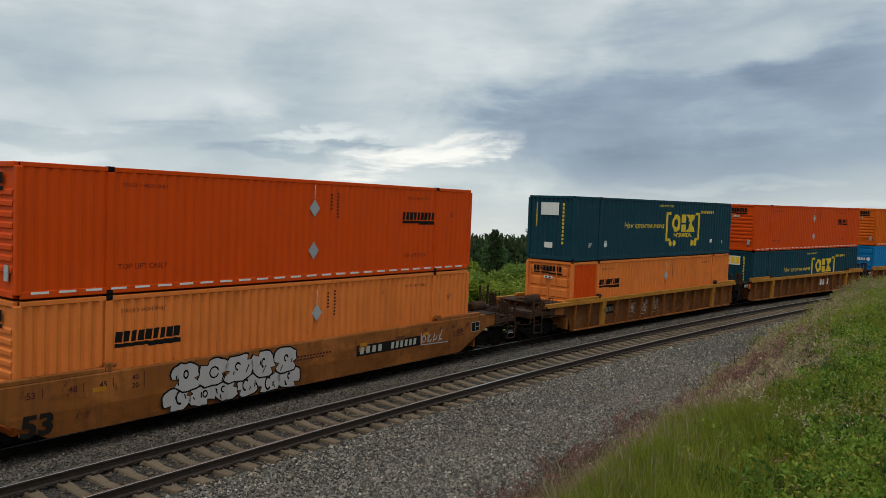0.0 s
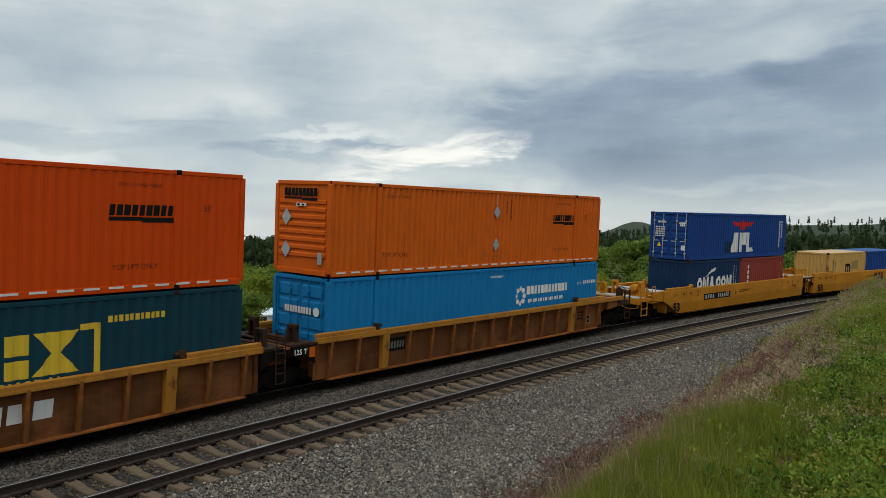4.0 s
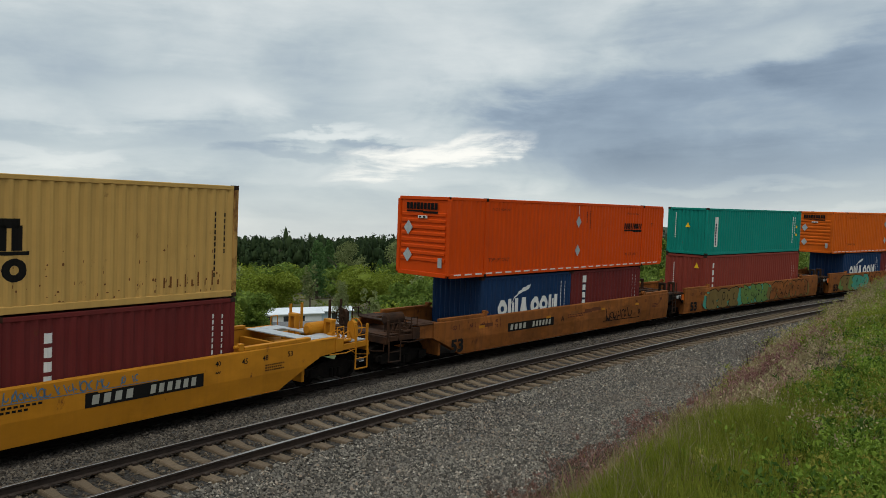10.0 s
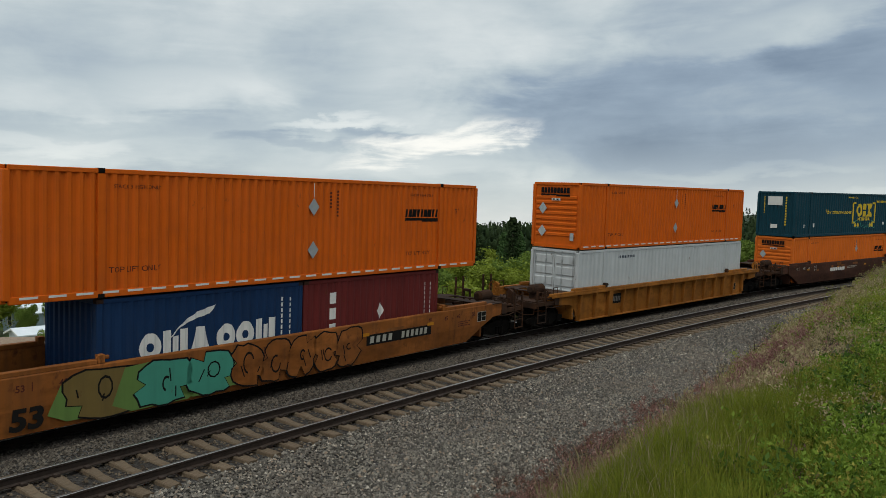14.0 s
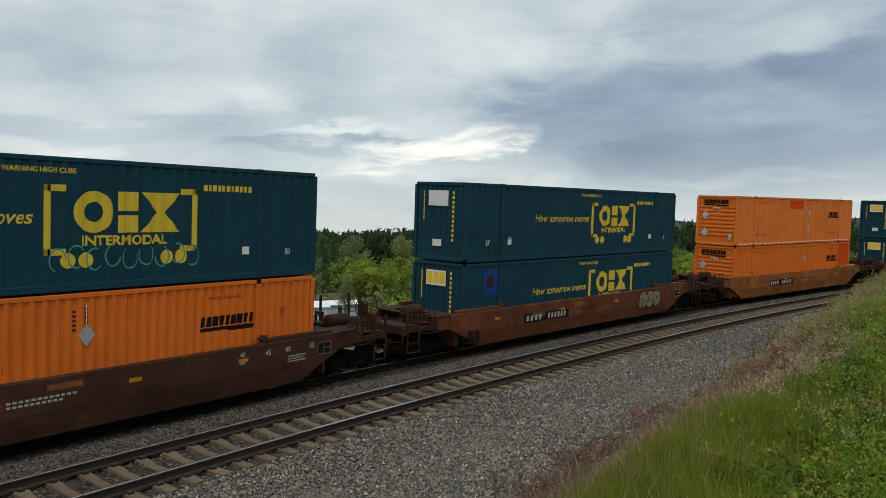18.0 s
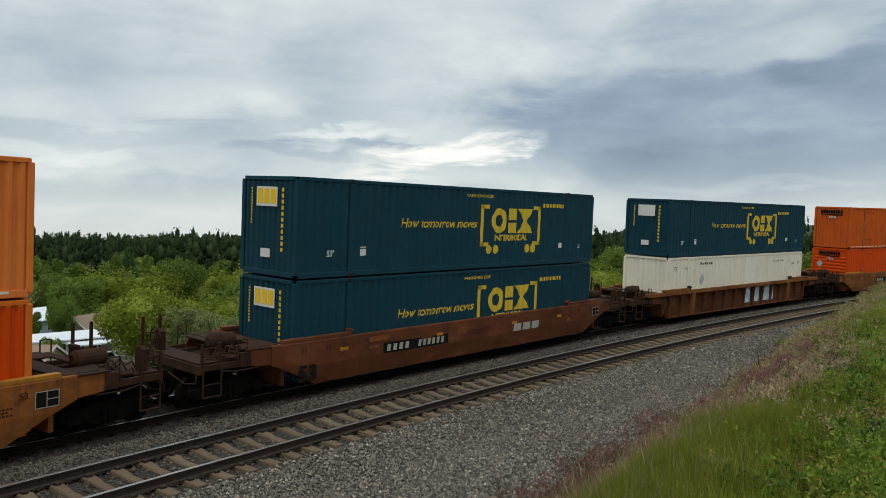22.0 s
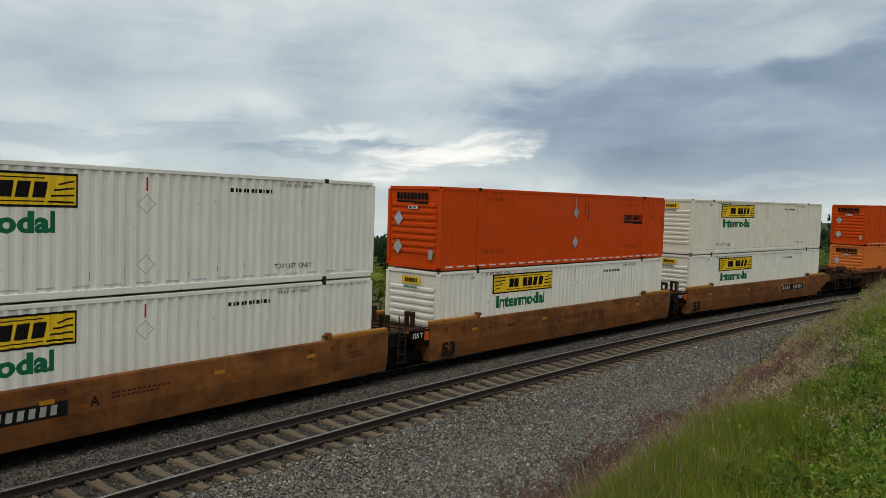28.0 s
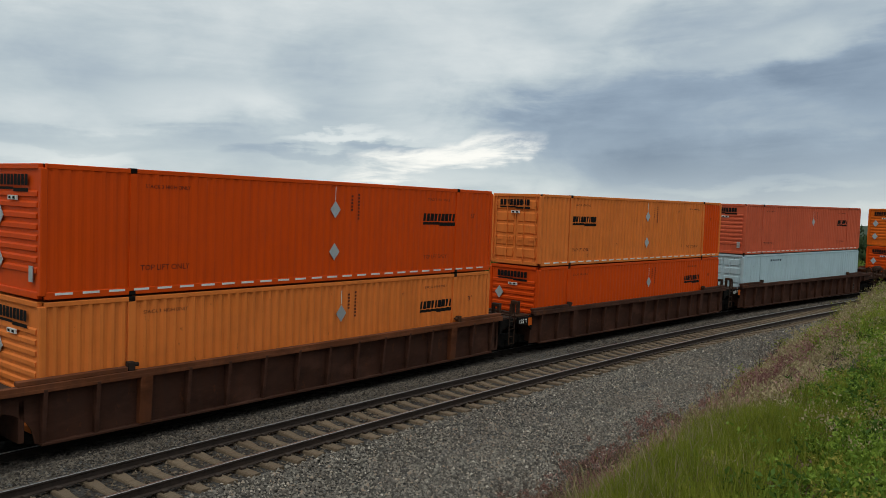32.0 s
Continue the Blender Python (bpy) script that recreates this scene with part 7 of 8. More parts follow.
def low_plants():
    rng = np.random.default_rng(15)
    for row in (
            ("leafy_weeds", WEED, "bright green leafy weeds covering the bank", 460, (6.5, 19, 5.15, 6.8), 0.34, 0.025, 110),
            ("ground_weeds", WEED, "low green weeds matting the bank", 1100, (6.0, 14, 5.1, 6.9), 0.13, 0.020, 80, "leafy", 3.0),
            ("yellow_weeds", OLIVE, "low yellow green weeds matting the bank", 170, (6.0, 14, 4.9, 6.9), 0.15, 0.017, 80, "leafy", 3.0),
            ("dry_stalks", DRY, "pale dry stalks among the green weeds", 150, (7, 24, 4.2, 6.4), 0.46, 0.017, 50, "plumed"),
            ("brown_patches", LITTER, "brown dead leaves among the green weeds", 260, (6.5, 22, 4.7, 6.8), 0.20, 0.020, 70),
            ("dark_weeds", BROADWEED, "dark broad-leaved weeds on the bank", 260, (6.5, 22, 5.2, 6.7), 0.36, 0.032, 60),
            ("trailing_weeds", OLIVE, "pale yellow green weeds among the leafy ones", 240, (6.5, 20, 4.8, 6.5), 0.30, 0.021, 80),
            ("bank_weeds", WEED, "dark green weeds on the upper bank", 330, (16, 32, 4.2, 6.4), 0.34, 0.026, 90),
            ("pale_plumes", DRY, "pale feathery plumes standing on the bank", 420, (11, 30, 2.4, 4.9), 0.54, 0.026, 80, "plumed", 0.5),
            ("red_plumes", SEED, "dull red feathery plumes on the lower bank", 760, (11.5, 27, 0.6, 4.1), 0.44, 0.025, 90, "plumed", 0.6),
            ("slope_sage", SAGE, "grey green brush on the bank", 380, (18, 38, 2.4, 5.2), 0.42, 0.023, 90),
            ("slope_brush", CREST, "yellow green brush on the bank", 420, (17, 42, 1.6, 5.4), 0.46, 0.024, 100),
            ("toe_weeds", OLIVE, "yellow green weeds at the foot of the bank", 90, (15, 32, -0.3, 1.2), 0.30, 0.019, 70),
            ("crest_shrubs", CREST, "yellow green shrubs where the bank meets the stones", 360, (31, 50, -0.2, 2.4), 0.80, 0.034, 120, "leafy", 1.6),
            ("crest_sage", SAGE, "grey green shrubs along the bank crest", 240, (31, 60, 0.6, 5.0), 0.48, 0.032, 100, "leafy", 1.6),
            ("crest_brush", CREST, "yellow green low brush along the bank crest", 420, (34, 75, 0.6, 6.0), 0.44, 0.036, 80, "leafy", 1.6),
            ("dead_brush", LITTER, "brown dead brush among the grass", 300, (10, 34, -0.6, 3.4), 0.26, 0.020, 80),
            ("brown_weeds", LITTER, "brown dried weeds at the edge of the stones", 620, (10, 19, -0.9, 3.3), 0.28, 0.018, 80, "plumed"),
            ("mauve_grass", MAUVE, "dull mauve seed grass at the foot of the bank", 1100, (11.5, 24, -0.7, 3.9), 0.28, 0.021, 90, "leafy", 3.0),
            ("crest_dry", MAUVE, "dull mauve dry plants on the upper bank", 260, (20, 46, 1.4, 5.0), 0.36, 0.024, 80)):
        herbs(rng, *row)


low_plants()


def dead_shrub(s, n, size, seed):
    x, y, _ = line_at(s, n)
    q = random.Random(seed)
    root = thing("dead_shrub", "bare dark twigs of a dead shrub", "shrub", "shrubs at the toe of the bank", Matrix.Translation((x, y, float(ground(x, y)) - 0.02)))
    for k in range(9):
        bm = bmesh.new()
        p, d = Vector((0, 0, 0)), Vector((q.uniform(-1, 1), q.uniform(-1, 1), q.uniform(0.7, 1.5))).normalized()
        w = 0.012 * size
        for step in range(5):
            e = p + d * size * 0.22
            tube(bm, p, e, w, 5, w * 0.75)
            if step > 0:
                g = (d + Vector((q.uniform(-1, 1), q.uniform(-1, 1), q.uniform(-0.3, 0.8)))).normalized()
                tube(bm, e, e + g * size * 0.2, w * 0.6, 4, w * 0.25)
            p, w = e, w * 0.75
            d = (d + Vector((q.uniform(-0.6, 0.6), q.uniform(-0.6, 0.6), q.uniform(-0.2, 0.4)))).normalized()
        part("twig", bm, TWIG, root)


for i, (s, n, size) in enumerate(((14.3, -9.6, 0.5), (14.6, -9.4, 0.45), (15.0, -9.7, 0.5), (17.0, -9.6, 0.42), (17.5, -9.7, 0.4), (15.3, -10.5, 0.6), (16.2, -10.2, 0.55), (17.3, -10.4, 0.6), (18.6, -10.2, 0.5), (14.6, -10.9, 0.5), (33.5, -8.3, 0.95), (34.6, -8.2, 0.85), (35.6, -8.1, 0.8), (26.0, -9.9, 0.8), (21.0, -10.9, 0.7), (16.4, -15.2, 0.5), (36.4, -8.0, 1.0), (37.2, -7.7, 0.9))):
    dead_shrub(s, n, size, i)


def yellow_flower():
    x, y, _ = line_at(11.9, -11.6)
    root = thing("wild_flower", "small yellow wild flower on a green stalk", "flower", m=Matrix.Translation((x, y, float(ground(x, y)))))
    bm = bmesh.new()
    bent(bm, [(0, 0, -0.02), (0.02, 0.01, 0.16), (0.03, 0.0, 0.36)], 0.006, 5)
    part("stalk", bm, WEED, root)
    for k in range(6):
        bm = bmesh.new()
        prism(bm, [(0, -0.008), (0.03, -0.02), (0.06, 0.0), (0.03, 0.02), (0, 0.008)], 0.0, 0.006, "z")
        part("petal", bm, M["markgold"], root, m=Matrix.Translation((0.03, 0, 0.36)) @ Matrix.Rotation(k * math.pi / 3, 4, "Z") @ Matrix.Rotation(-0.6, 4, "Y"))


yellow_flower()


# ---- trees ----
BARK = coarse("grey brown bark", (0.09, 0.07, 0.05), (0.16, 0.13, 0.10), 3.0, 0.95, 0.6, 0.05, 0, (1, 1, 0.2))
WILLOW = leafy("yellow green willow leaves", (0.149, 0.194, 0.021), (0.337, 0.400, 0.058), 0.6, 0.25)
BROAD = leafy("mid green leaves", (0.095, 0.155, 0.027), (0.244, 0.322, 0.061), 0.6, 0.25)
GREYLEAF = leafy("grey green leaves", (0.173, 0.205, 0.076), (0.344, 0.384, 0.162), 0.7, 0.25)
PINE = leafy("dark pine needles", (0.018, 0.034, 0.013), (0.058, 0.084, 0.032), 0.85, 0.05)
SPRUCE = leafy("green conifer needles", (0.055, 0.12, 0.04), (0.13, 0.21, 0.07), 0.8, 0.15)
BLUESPRUCE = leafy("blue grey spruce needles", (0.15, 0.21, 0.20), (0.27, 0.34, 0.33), 0.8, 0.1)


def ball_of(level):
    bm = bmesh.new()
    bmesh.ops.create_icosphere(bm, subdivisions=level, radius=1.0)
    out = np.array([v.co[:] for v in bm.verts]), np.array([[v.index for v in f.verts] for f in bm.faces])
    bm.free()
    return out


BALLS = {2: ball_of(2)}


def crown_mesh(name, kind, seed, material, fine=1.0):
    rng = np.random.default_rng(seed)
    P, S = [], []
    if kind == "dome":
        lumps = [((0, 0, 0.52), (0.52, 0.52, 0.46))] + [((math.cos(a) * r, math.sin(a) * r, z), (w, w, w * 0.85)) for a, r, z, w in zip(rng.uniform(0, 6.28, 14), rng.uniform(0.18, 0.42, 14), rng.uniform(0.3, 0.72, 14), rng.uniform(0.18, 0.30, 14))]
        per, leaf = int(1500 * fine), 0.0175 / fine ** 0.42
    elif kind == "broad":
        lumps = [((math.cos(a) * r, math.sin(a) * r, z), (w, w, w)) for a, r, z, w in zip(rng.uniform(0, 6.28, 22), rng.uniform(0.0, 0.34, 22), rng.uniform(0.32, 0.86, 22), rng.uniform(0.12, 0.22, 22))]
        per, leaf = int(800 * fine), 0.0185 / fine ** 0.42
    elif kind == "poplar":
        lumps = [((math.cos(a) * 0.05, math.sin(a) * 0.05, z), (w, w, w * 1.5)) for a, z, w in zip(rng.uniform(0, 6.28, 18), np.linspace(0.14, 0.86, 18), np.interp(np.linspace(0.14, 0.86, 18), [0.1, 0.35, 0.9], [0.10, 0.17, 0.06]))]
        per, leaf = int(500 * fine), 0.018 / fine ** 0.35
    elif kind == "thin":
        lumps = [((math.cos(a) * r, math.sin(a) * r, z), (w * 0.6, w * 0.6, w)) for a, r, z, w in zip(rng.uniform(0, 6.28, 16), rng.uniform(0.0, 0.16, 16), rng.uniform(0.25, 0.9, 16), rng.uniform(0.10, 0.16, 16))]
        per, leaf = int(260 * fine), 0.013 / fine ** 0.5
    else:
        lumps = []
        for k in range(26):
            z = 0.10 + 0.88 * k / 26
            w = (0.20 if kind == "fir" else 0.15) * (1 - z) ** 0.75 + 0.015
            for j in range(6):
                a = rng.uniform(0, 6.28)
                lumps.append(((math.cos(a) * w * 0.6, math.sin(a) * w * 0.6, z - 0.02), (w * 0.7, w * 0.7, 0.028)))
        per, leaf = 40, 0.015
    for c, w in lumps:
        p = rng.normal(0, 1, (per, 3))
        p = p / np.linalg.norm(p, axis=1)[:, None] * (rng.random((per, 1)) ** (0.20 if kind == "dome" else 0.30)) * np.array(w)
        P.append(p + np.array(c))
        S.append(leaf * rng.uniform(0.6, 1.4, per))
    p = np.concatenate(P)
    keep = p[:, 2] > 0.05
    v, f = leaf_quads(p[keep], np.concatenate(S)[keep], rng)
    verts, faces = v.tolist(), f.tolist()
    if kind in ("dome", "broad"):
        # the dense inner foliage, lumpy and closed
        for c, w in lumps:
            ball, ball_faces = BALLS[2]
            q = ball * (1 + rng.normal(0, 0.16, (len(ball), 1))) * np.array(w) * (0.58 if kind == "dome" else 0.48) + np.array(c)
            k = len(verts)
            verts += q.tolist()
            faces += (ball_faces + k).tolist()
    me = bpy.data.meshes.new(name)
    me.from_pydata(verts, [], faces)
    me.materials.append(material)
    return me


def trunk_mesh(kind, seed):
    r = random.Random(seed)
    bm = bmesh.new()
    top = 0.95 if kind == "fir" else 0.45
    tube(bm, (0, 0, -0.03), (0.01, 0, top * 0.5), 0.028, 8, 0.020)
    tube(bm, (0.01, 0, top * 0.5), (0, 0.01, top), 0.020, 8, 0.006)
    if kind != "fir":
        for k in range(7):
            a = r.uniform(0, 6.28)
            tube(bm, (0, 0, 0.18 + 0.04 * k), (math.cos(a) * 0.3, math.sin(a) * 0.3, 0.42 + 0.05 * k), 0.012, 6, 0.003)
    return finish(bm, "trunk", BARK)


SPECIES = {"willow": ("dome", WILLOW, "rounded yellow green willow in the valley"), "broad": ("broad", BROAD, "leafy mid green tree in the valley"), "grey": ("thin", GREYLEAF, "sparse grey green tree in the valley"),
           "poplar": ("poplar", BROAD, "slender mid green tree in the valley"), "fir": ("fir", SPRUCE, "tall dark green conifer in the valley"), "pine": ("fir", PINE, "tall dark pine in the valley"), "spruce": ("fir", BLUESPRUCE, "blue grey spruce in the valley")}
TREES = {k: [(crown_mesh("crown", v[0], 31 * i + 7 * j, v[1], 1.0 if j < 2 else 0.16), trunk_mesh(v[0], i + 10 * j)) for j in range(4)] for i, (k, v) in enumerate(SPECIES.items())}


def tree(kind, x, y, height, wide=1.0, pick_=0, turn=0.0):
    crown, trunk = TREES[kind][pick_ % len(TREES[kind])]
    root = thing("tree", SPECIES[kind][2], "tree", "trees of the valley", Matrix.Translation((x, y, float(ground(x, y)) - 0.15)) @ Matrix.Rotation(turn, 4, "Z"))
    root.scale = (height * wide, height * wide, height)
    piece("trunk", trunk, root)
    piece("crown", crown, root)


# bearing in degrees to the left of +x, distance, height, kind, breadth
def bearing(b, d):
    return d * math.cos(radians(b)), EYE[1] + d * math.sin(radians(b))


r = random.Random(21)
for b, d, h, kind, wide in (
        (62.2, 122, 3.6, "broad", 1.1), (59.3, 130, 8.0, "broad", 1.1), (60.6, 172, 7.2, "broad", 1.0), (62.6, 186, 9.0, "poplar", 1.0), (61.9, 190, 9.4, "poplar", 1.0), (61.2, 188, 8.6, "poplar", 1.1), (60.5, 192, 9.8, "poplar", 1.0), (57.0, 185, 10.6, "poplar", 1.0), (56.2, 205, 13.0, "fir", 1.2), (55.0, 210, 10.0, "poplar", 1.1), (63.4, 170, 7.0, "willow", 1.2), (57.6, 150, 9.0, "willow", 1.2), (55.4, 150, 9.2, "willow", 1.25), (53.0, 155, 10.4, "broad", 1.0),
        (54.7, 99, 9.0, "willow", 1.12), (51.4, 102, 7.6, "willow", 1.3), (49.6, 165, 8.6, "willow", 1.4), (46.4, 165, 9.0, "willow", 1.35), (47.8, 120, 6.4, "broad", 1.3),
        (41.4, 140, 7.0, "grey", 1.2), (53.2, 91, 7.4, "grey", 1.5), (52.2, 90, 7.0, "grey", 1.5), (51.0, 88, 6.4, "grey", 1.5), (49.8, 92, 6.0, "grey", 1.3), (43.0, 210, 15.0, "fir", 1.0), (42.1, 215, 15.4, "fir", 1.0), (40.8, 200, 14.0, "grey", 1.2), (39.2, 165, 9.0, "willow", 1.3), (37.4, 195, 13.0, "grey", 1.3), (36.9, 200, 13.0, "grey", 1.1),
        (35.2, 170, 9.9, "willow", 1.35), (33.6, 200, 15.5, "fir", 1.1), (32.5, 190, 18.0, "pine", 1.2), (30.2, 150, 9.0, "willow", 1.6), (29.4, 205, 17.5, "pine", 1.1), (27.6, 170, 9.2, "broad", 1.2), (26.3, 160, 8.2, "willow", 1.4),
        (24.9, 185, 11.0, "broad", 1.2), (23.6, 175, 9.0, "willow", 1.3), (22.2, 190, 13.0, "broad", 1.1), (20.6, 200, 14.5, "broad", 1.3), (19.2, 205, 15.0, "fir", 1.1), (17.9, 190, 11.0, "broad", 1.3), (16.8, 180, 9.5, "willow", 1.2),
        (15.2, 200, 15.0, "pine", 1.2), (13.8, 190, 12.0, "broad", 1.2), (12.0, 200, 14.0, "pine", 1.1), (10.5, 190, 11.0, "broad", 1.3), (8.5, 200, 14.0, "pine", 1.1), (26.9, 115, 6.2, "spruce", 1.1), (14.5, 125, 7.0, "spruce", 1.1),
        (60.3, 118, 5.6, "broad", 0.8), (60.9, 94, 3.4, "broad", 0.75), (64.0, 132, 8.0, "willow", 1.1)):
    x, y = bearing(b, d)
    tree(kind, x, y, h * r.uniform(0.96, 1.04) + 1.5, wide * h / (h + 1.0), r.randrange(2), r.uniform(0, 6.28))
for k in range(130):
    b, d = r.uniform(2, 68), r.uniform(105, 250)
    kind = r.choice(("willow", "willow", "broad", "broad", "grey", "fir", "broad"))
    h = {"willow": 6.5, "broad": 7.5, "grey": 8.5, "fir": 10.5}[kind] * r.uniform(0.75, 1.15) * (0.8 + d / 600)
    if b > 56.5 and d < 150 or kind == "fir" and d < 185 or 42.2 < b < 47.0 and d < 172:
        continue
    x, y = bearing(b, d)
    tree(kind, x, y, h + 1.2, r.uniform(0.9, 1.3), 2 + r.randrange(2), r.uniform(0, 6.28))


BALL1, BALL1_FACES = ball_of(1)


def far_forest():
    """Dark pines to the skyline, past counting."""
    rng = np.random.default_rng(77)
    near, deep = 3300, 1300
    b = np.concatenate([rng.uniform(0, 70, near), rng.uniform(-4, 70, deep)])
    d = np.concatenate([rng.uniform(245, 480, near), rng.uniform(480, 1900, deep)])
    h = np.concatenate([rng.uniform(11.0, 17.5, near) * np.where(rng.random(near) < 0.06, 1.15, 1.0), rng.uniform(11, 20, deep)])
    x, y = d * np.cos(np.radians(b)), EYE[1] + d * np.sin(np.radians(b))
    z = ground(x, y)
    per = 64
    w0 = h * rng.uniform(0.10, 0.17, len(x))
    # closed lumpy crowns of three tiers, with a ragged fringe
    for tier, (up_, wide) in enumerate(((0.40, 1.0), (0.62, 0.85), (0.82, 0.55))):
        lump = BALL1[None] * (1 + rng.normal(0, 0.26, (len(x), len(BALL1), 1)))
        off = rng.normal(0, 0.22, (2, len(x), 1)) * w0[:, None]
        k = w0[:, None] * wide * 0.62
        lv = np.stack([x[:, None] + off[0] + lump[..., 0] * k, y[:, None] + off[1] + lump[..., 1] * k, z[:, None] + h[:, None] * (up_ + 0.15 * lump[..., 2])], -1)
        lf = BALL1_FACES[None] + len(BALL1) * np.arange(len(x))[:, None, None]
        swarm("pine_crowns", lv.reshape(-1, 3), lf.reshape(-1, 3), PINE, "dense dark pine crowns along the skyline", "forest")
    t = rng.uniform(0.25, 0.97, (len(x), per))
    w = w0[:, None] * 1.12 * np.sin(np.clip((1.03 - t) / 0.85, 0, 1) ** 0.62 * math.pi * 0.62) * rng.random((len(x), per)) ** 0.3
    a = rng.uniform(0, 2 * math.pi, (len(x), per))
    p = np.stack([x[:, None] + w * np.cos(a), y[:, None] + w * np.sin(a), z[:, None] + h[:, None] * t], -1).reshape(-1, 3)
    size = (rng.uniform(0.26, 0.62, (len(x), per)) * (0.55 + d / 620)[:, None].clip(0.9, 2.0)).ravel()
    v, f = leaf_quads(p, size, rng)
    swarm("pine_forest", v, f, PINE, "ragged dark pine boughs along the skyline", "forest")


far_forest()


BUSH = leafy("bush leaves", (0.106, 0.167, 0.023), (0.238, 0.308, 0.053), 0.6, 0.3)
PALEBUSH = leafy("pale bush leaves", (0.158, 0.194, 0.019), (0.288, 0.310, 0.043), 0.6, 0.3)


def undergrowth():
    """Low bushes and treetops that fill the valley between the counted trees."""
    rng = np.random.default_rng(5)
    for name, material, label, count, d0, d1, size in (("valley_bushes", BUSH, "mixed green bushes filling the valley", 900, 70, 260, 1.5), ("pale_bushes", PALEBUSH, "yellow green bushes filling the valley", 500, 80, 250, 1.4), ("embankment_brush", GREYLEAF, "grey green brush on the far embankment", 500, 36, 80, 0.8)):
        b, d = rng.uniform(2, 70, count), rng.uniform(d0, d1, count)
        x, y = d * np.cos(np.radians(b)), EYE[1] + d * np.sin(np.radians(b))
        s, n = where(x, y)
        ok = (n > 14) & ~((b > 56) & (d < 140)) & ~((b > 42.4) & (b < 46.8) & (d < 165) & (d > 75)) & ~((d < 80) & (rng.random(count) < 0.5))
        x, y, d = x[ok], y[ok], d[ok]
        z = ground(x, y)
        per = 46
        P, S = [], []
        for cx, cy, cz, dd in zip(x, y, z, d):
            w = size * rng.uniform(0.5, 1.4)
            q = rng.normal(0, 1, (per, 3))
            q = q / np.linalg.norm(q, axis=1)[:, None] * (rng.random((per, 1)) ** 0.3) * (w, w, w * 0.9)
            q[:, 2] = np.abs(q[:, 2])
            P.append(q + (cx, cy, cz - 0.1))
            S.append(rng.uniform(0.12, 0.26, per) * (0.7 + dd / 300))
        v, f = leaf_quads(np.concatenate(P), np.concatenate(S), rng)
        swarm(name, v, f, material, label, "bushes")


undergrowth()


# ---- houses in the valley ----
WALLCREAM = coarse("cream clapboard", (0.52, 0.46, 0.36), (0.60, 0.54, 0.43), 2.0, 0.8, 0.1)
WALLWHITE = coarse("white siding", (0.60, 0.62, 0.63), (0.72, 0.73, 0.73), 2.0, 0.7, 0.1)
WALLBLUE = coarse("pale blue siding", (0.36, 0.46, 0.54), (0.45, 0.54, 0.60), 2.0, 0.7, 0.1)
ROOFTAN = coarse("tan shingles", (0.22, 0.155, 0.11), (0.31, 0.23, 0.17), 4.0, 0.9, 0.3)
ROOFWHITE = coarse("white metal roof", (0.66, 0.70, 0.74), (0.78, 0.81, 0.83), 1.0, 0.45, 0.05)
ROOFGREY = coarse("grey shingles", (0.13, 0.13, 0.135), (0.20, 0.20, 0.20), 4.0, 0.9, 0.3)
TRIM = coarse("white trim", (0.68, 0.67, 0.64), (0.78, 0.77, 0.74), 3.0, 0.6, 0.05)
PANE, pn, pl, pb = shader("dark window glass", 0.08, 0, 0.6)
pb.inputs["Base Color"].default_value = (0.03, 0.035, 0.04, 1)


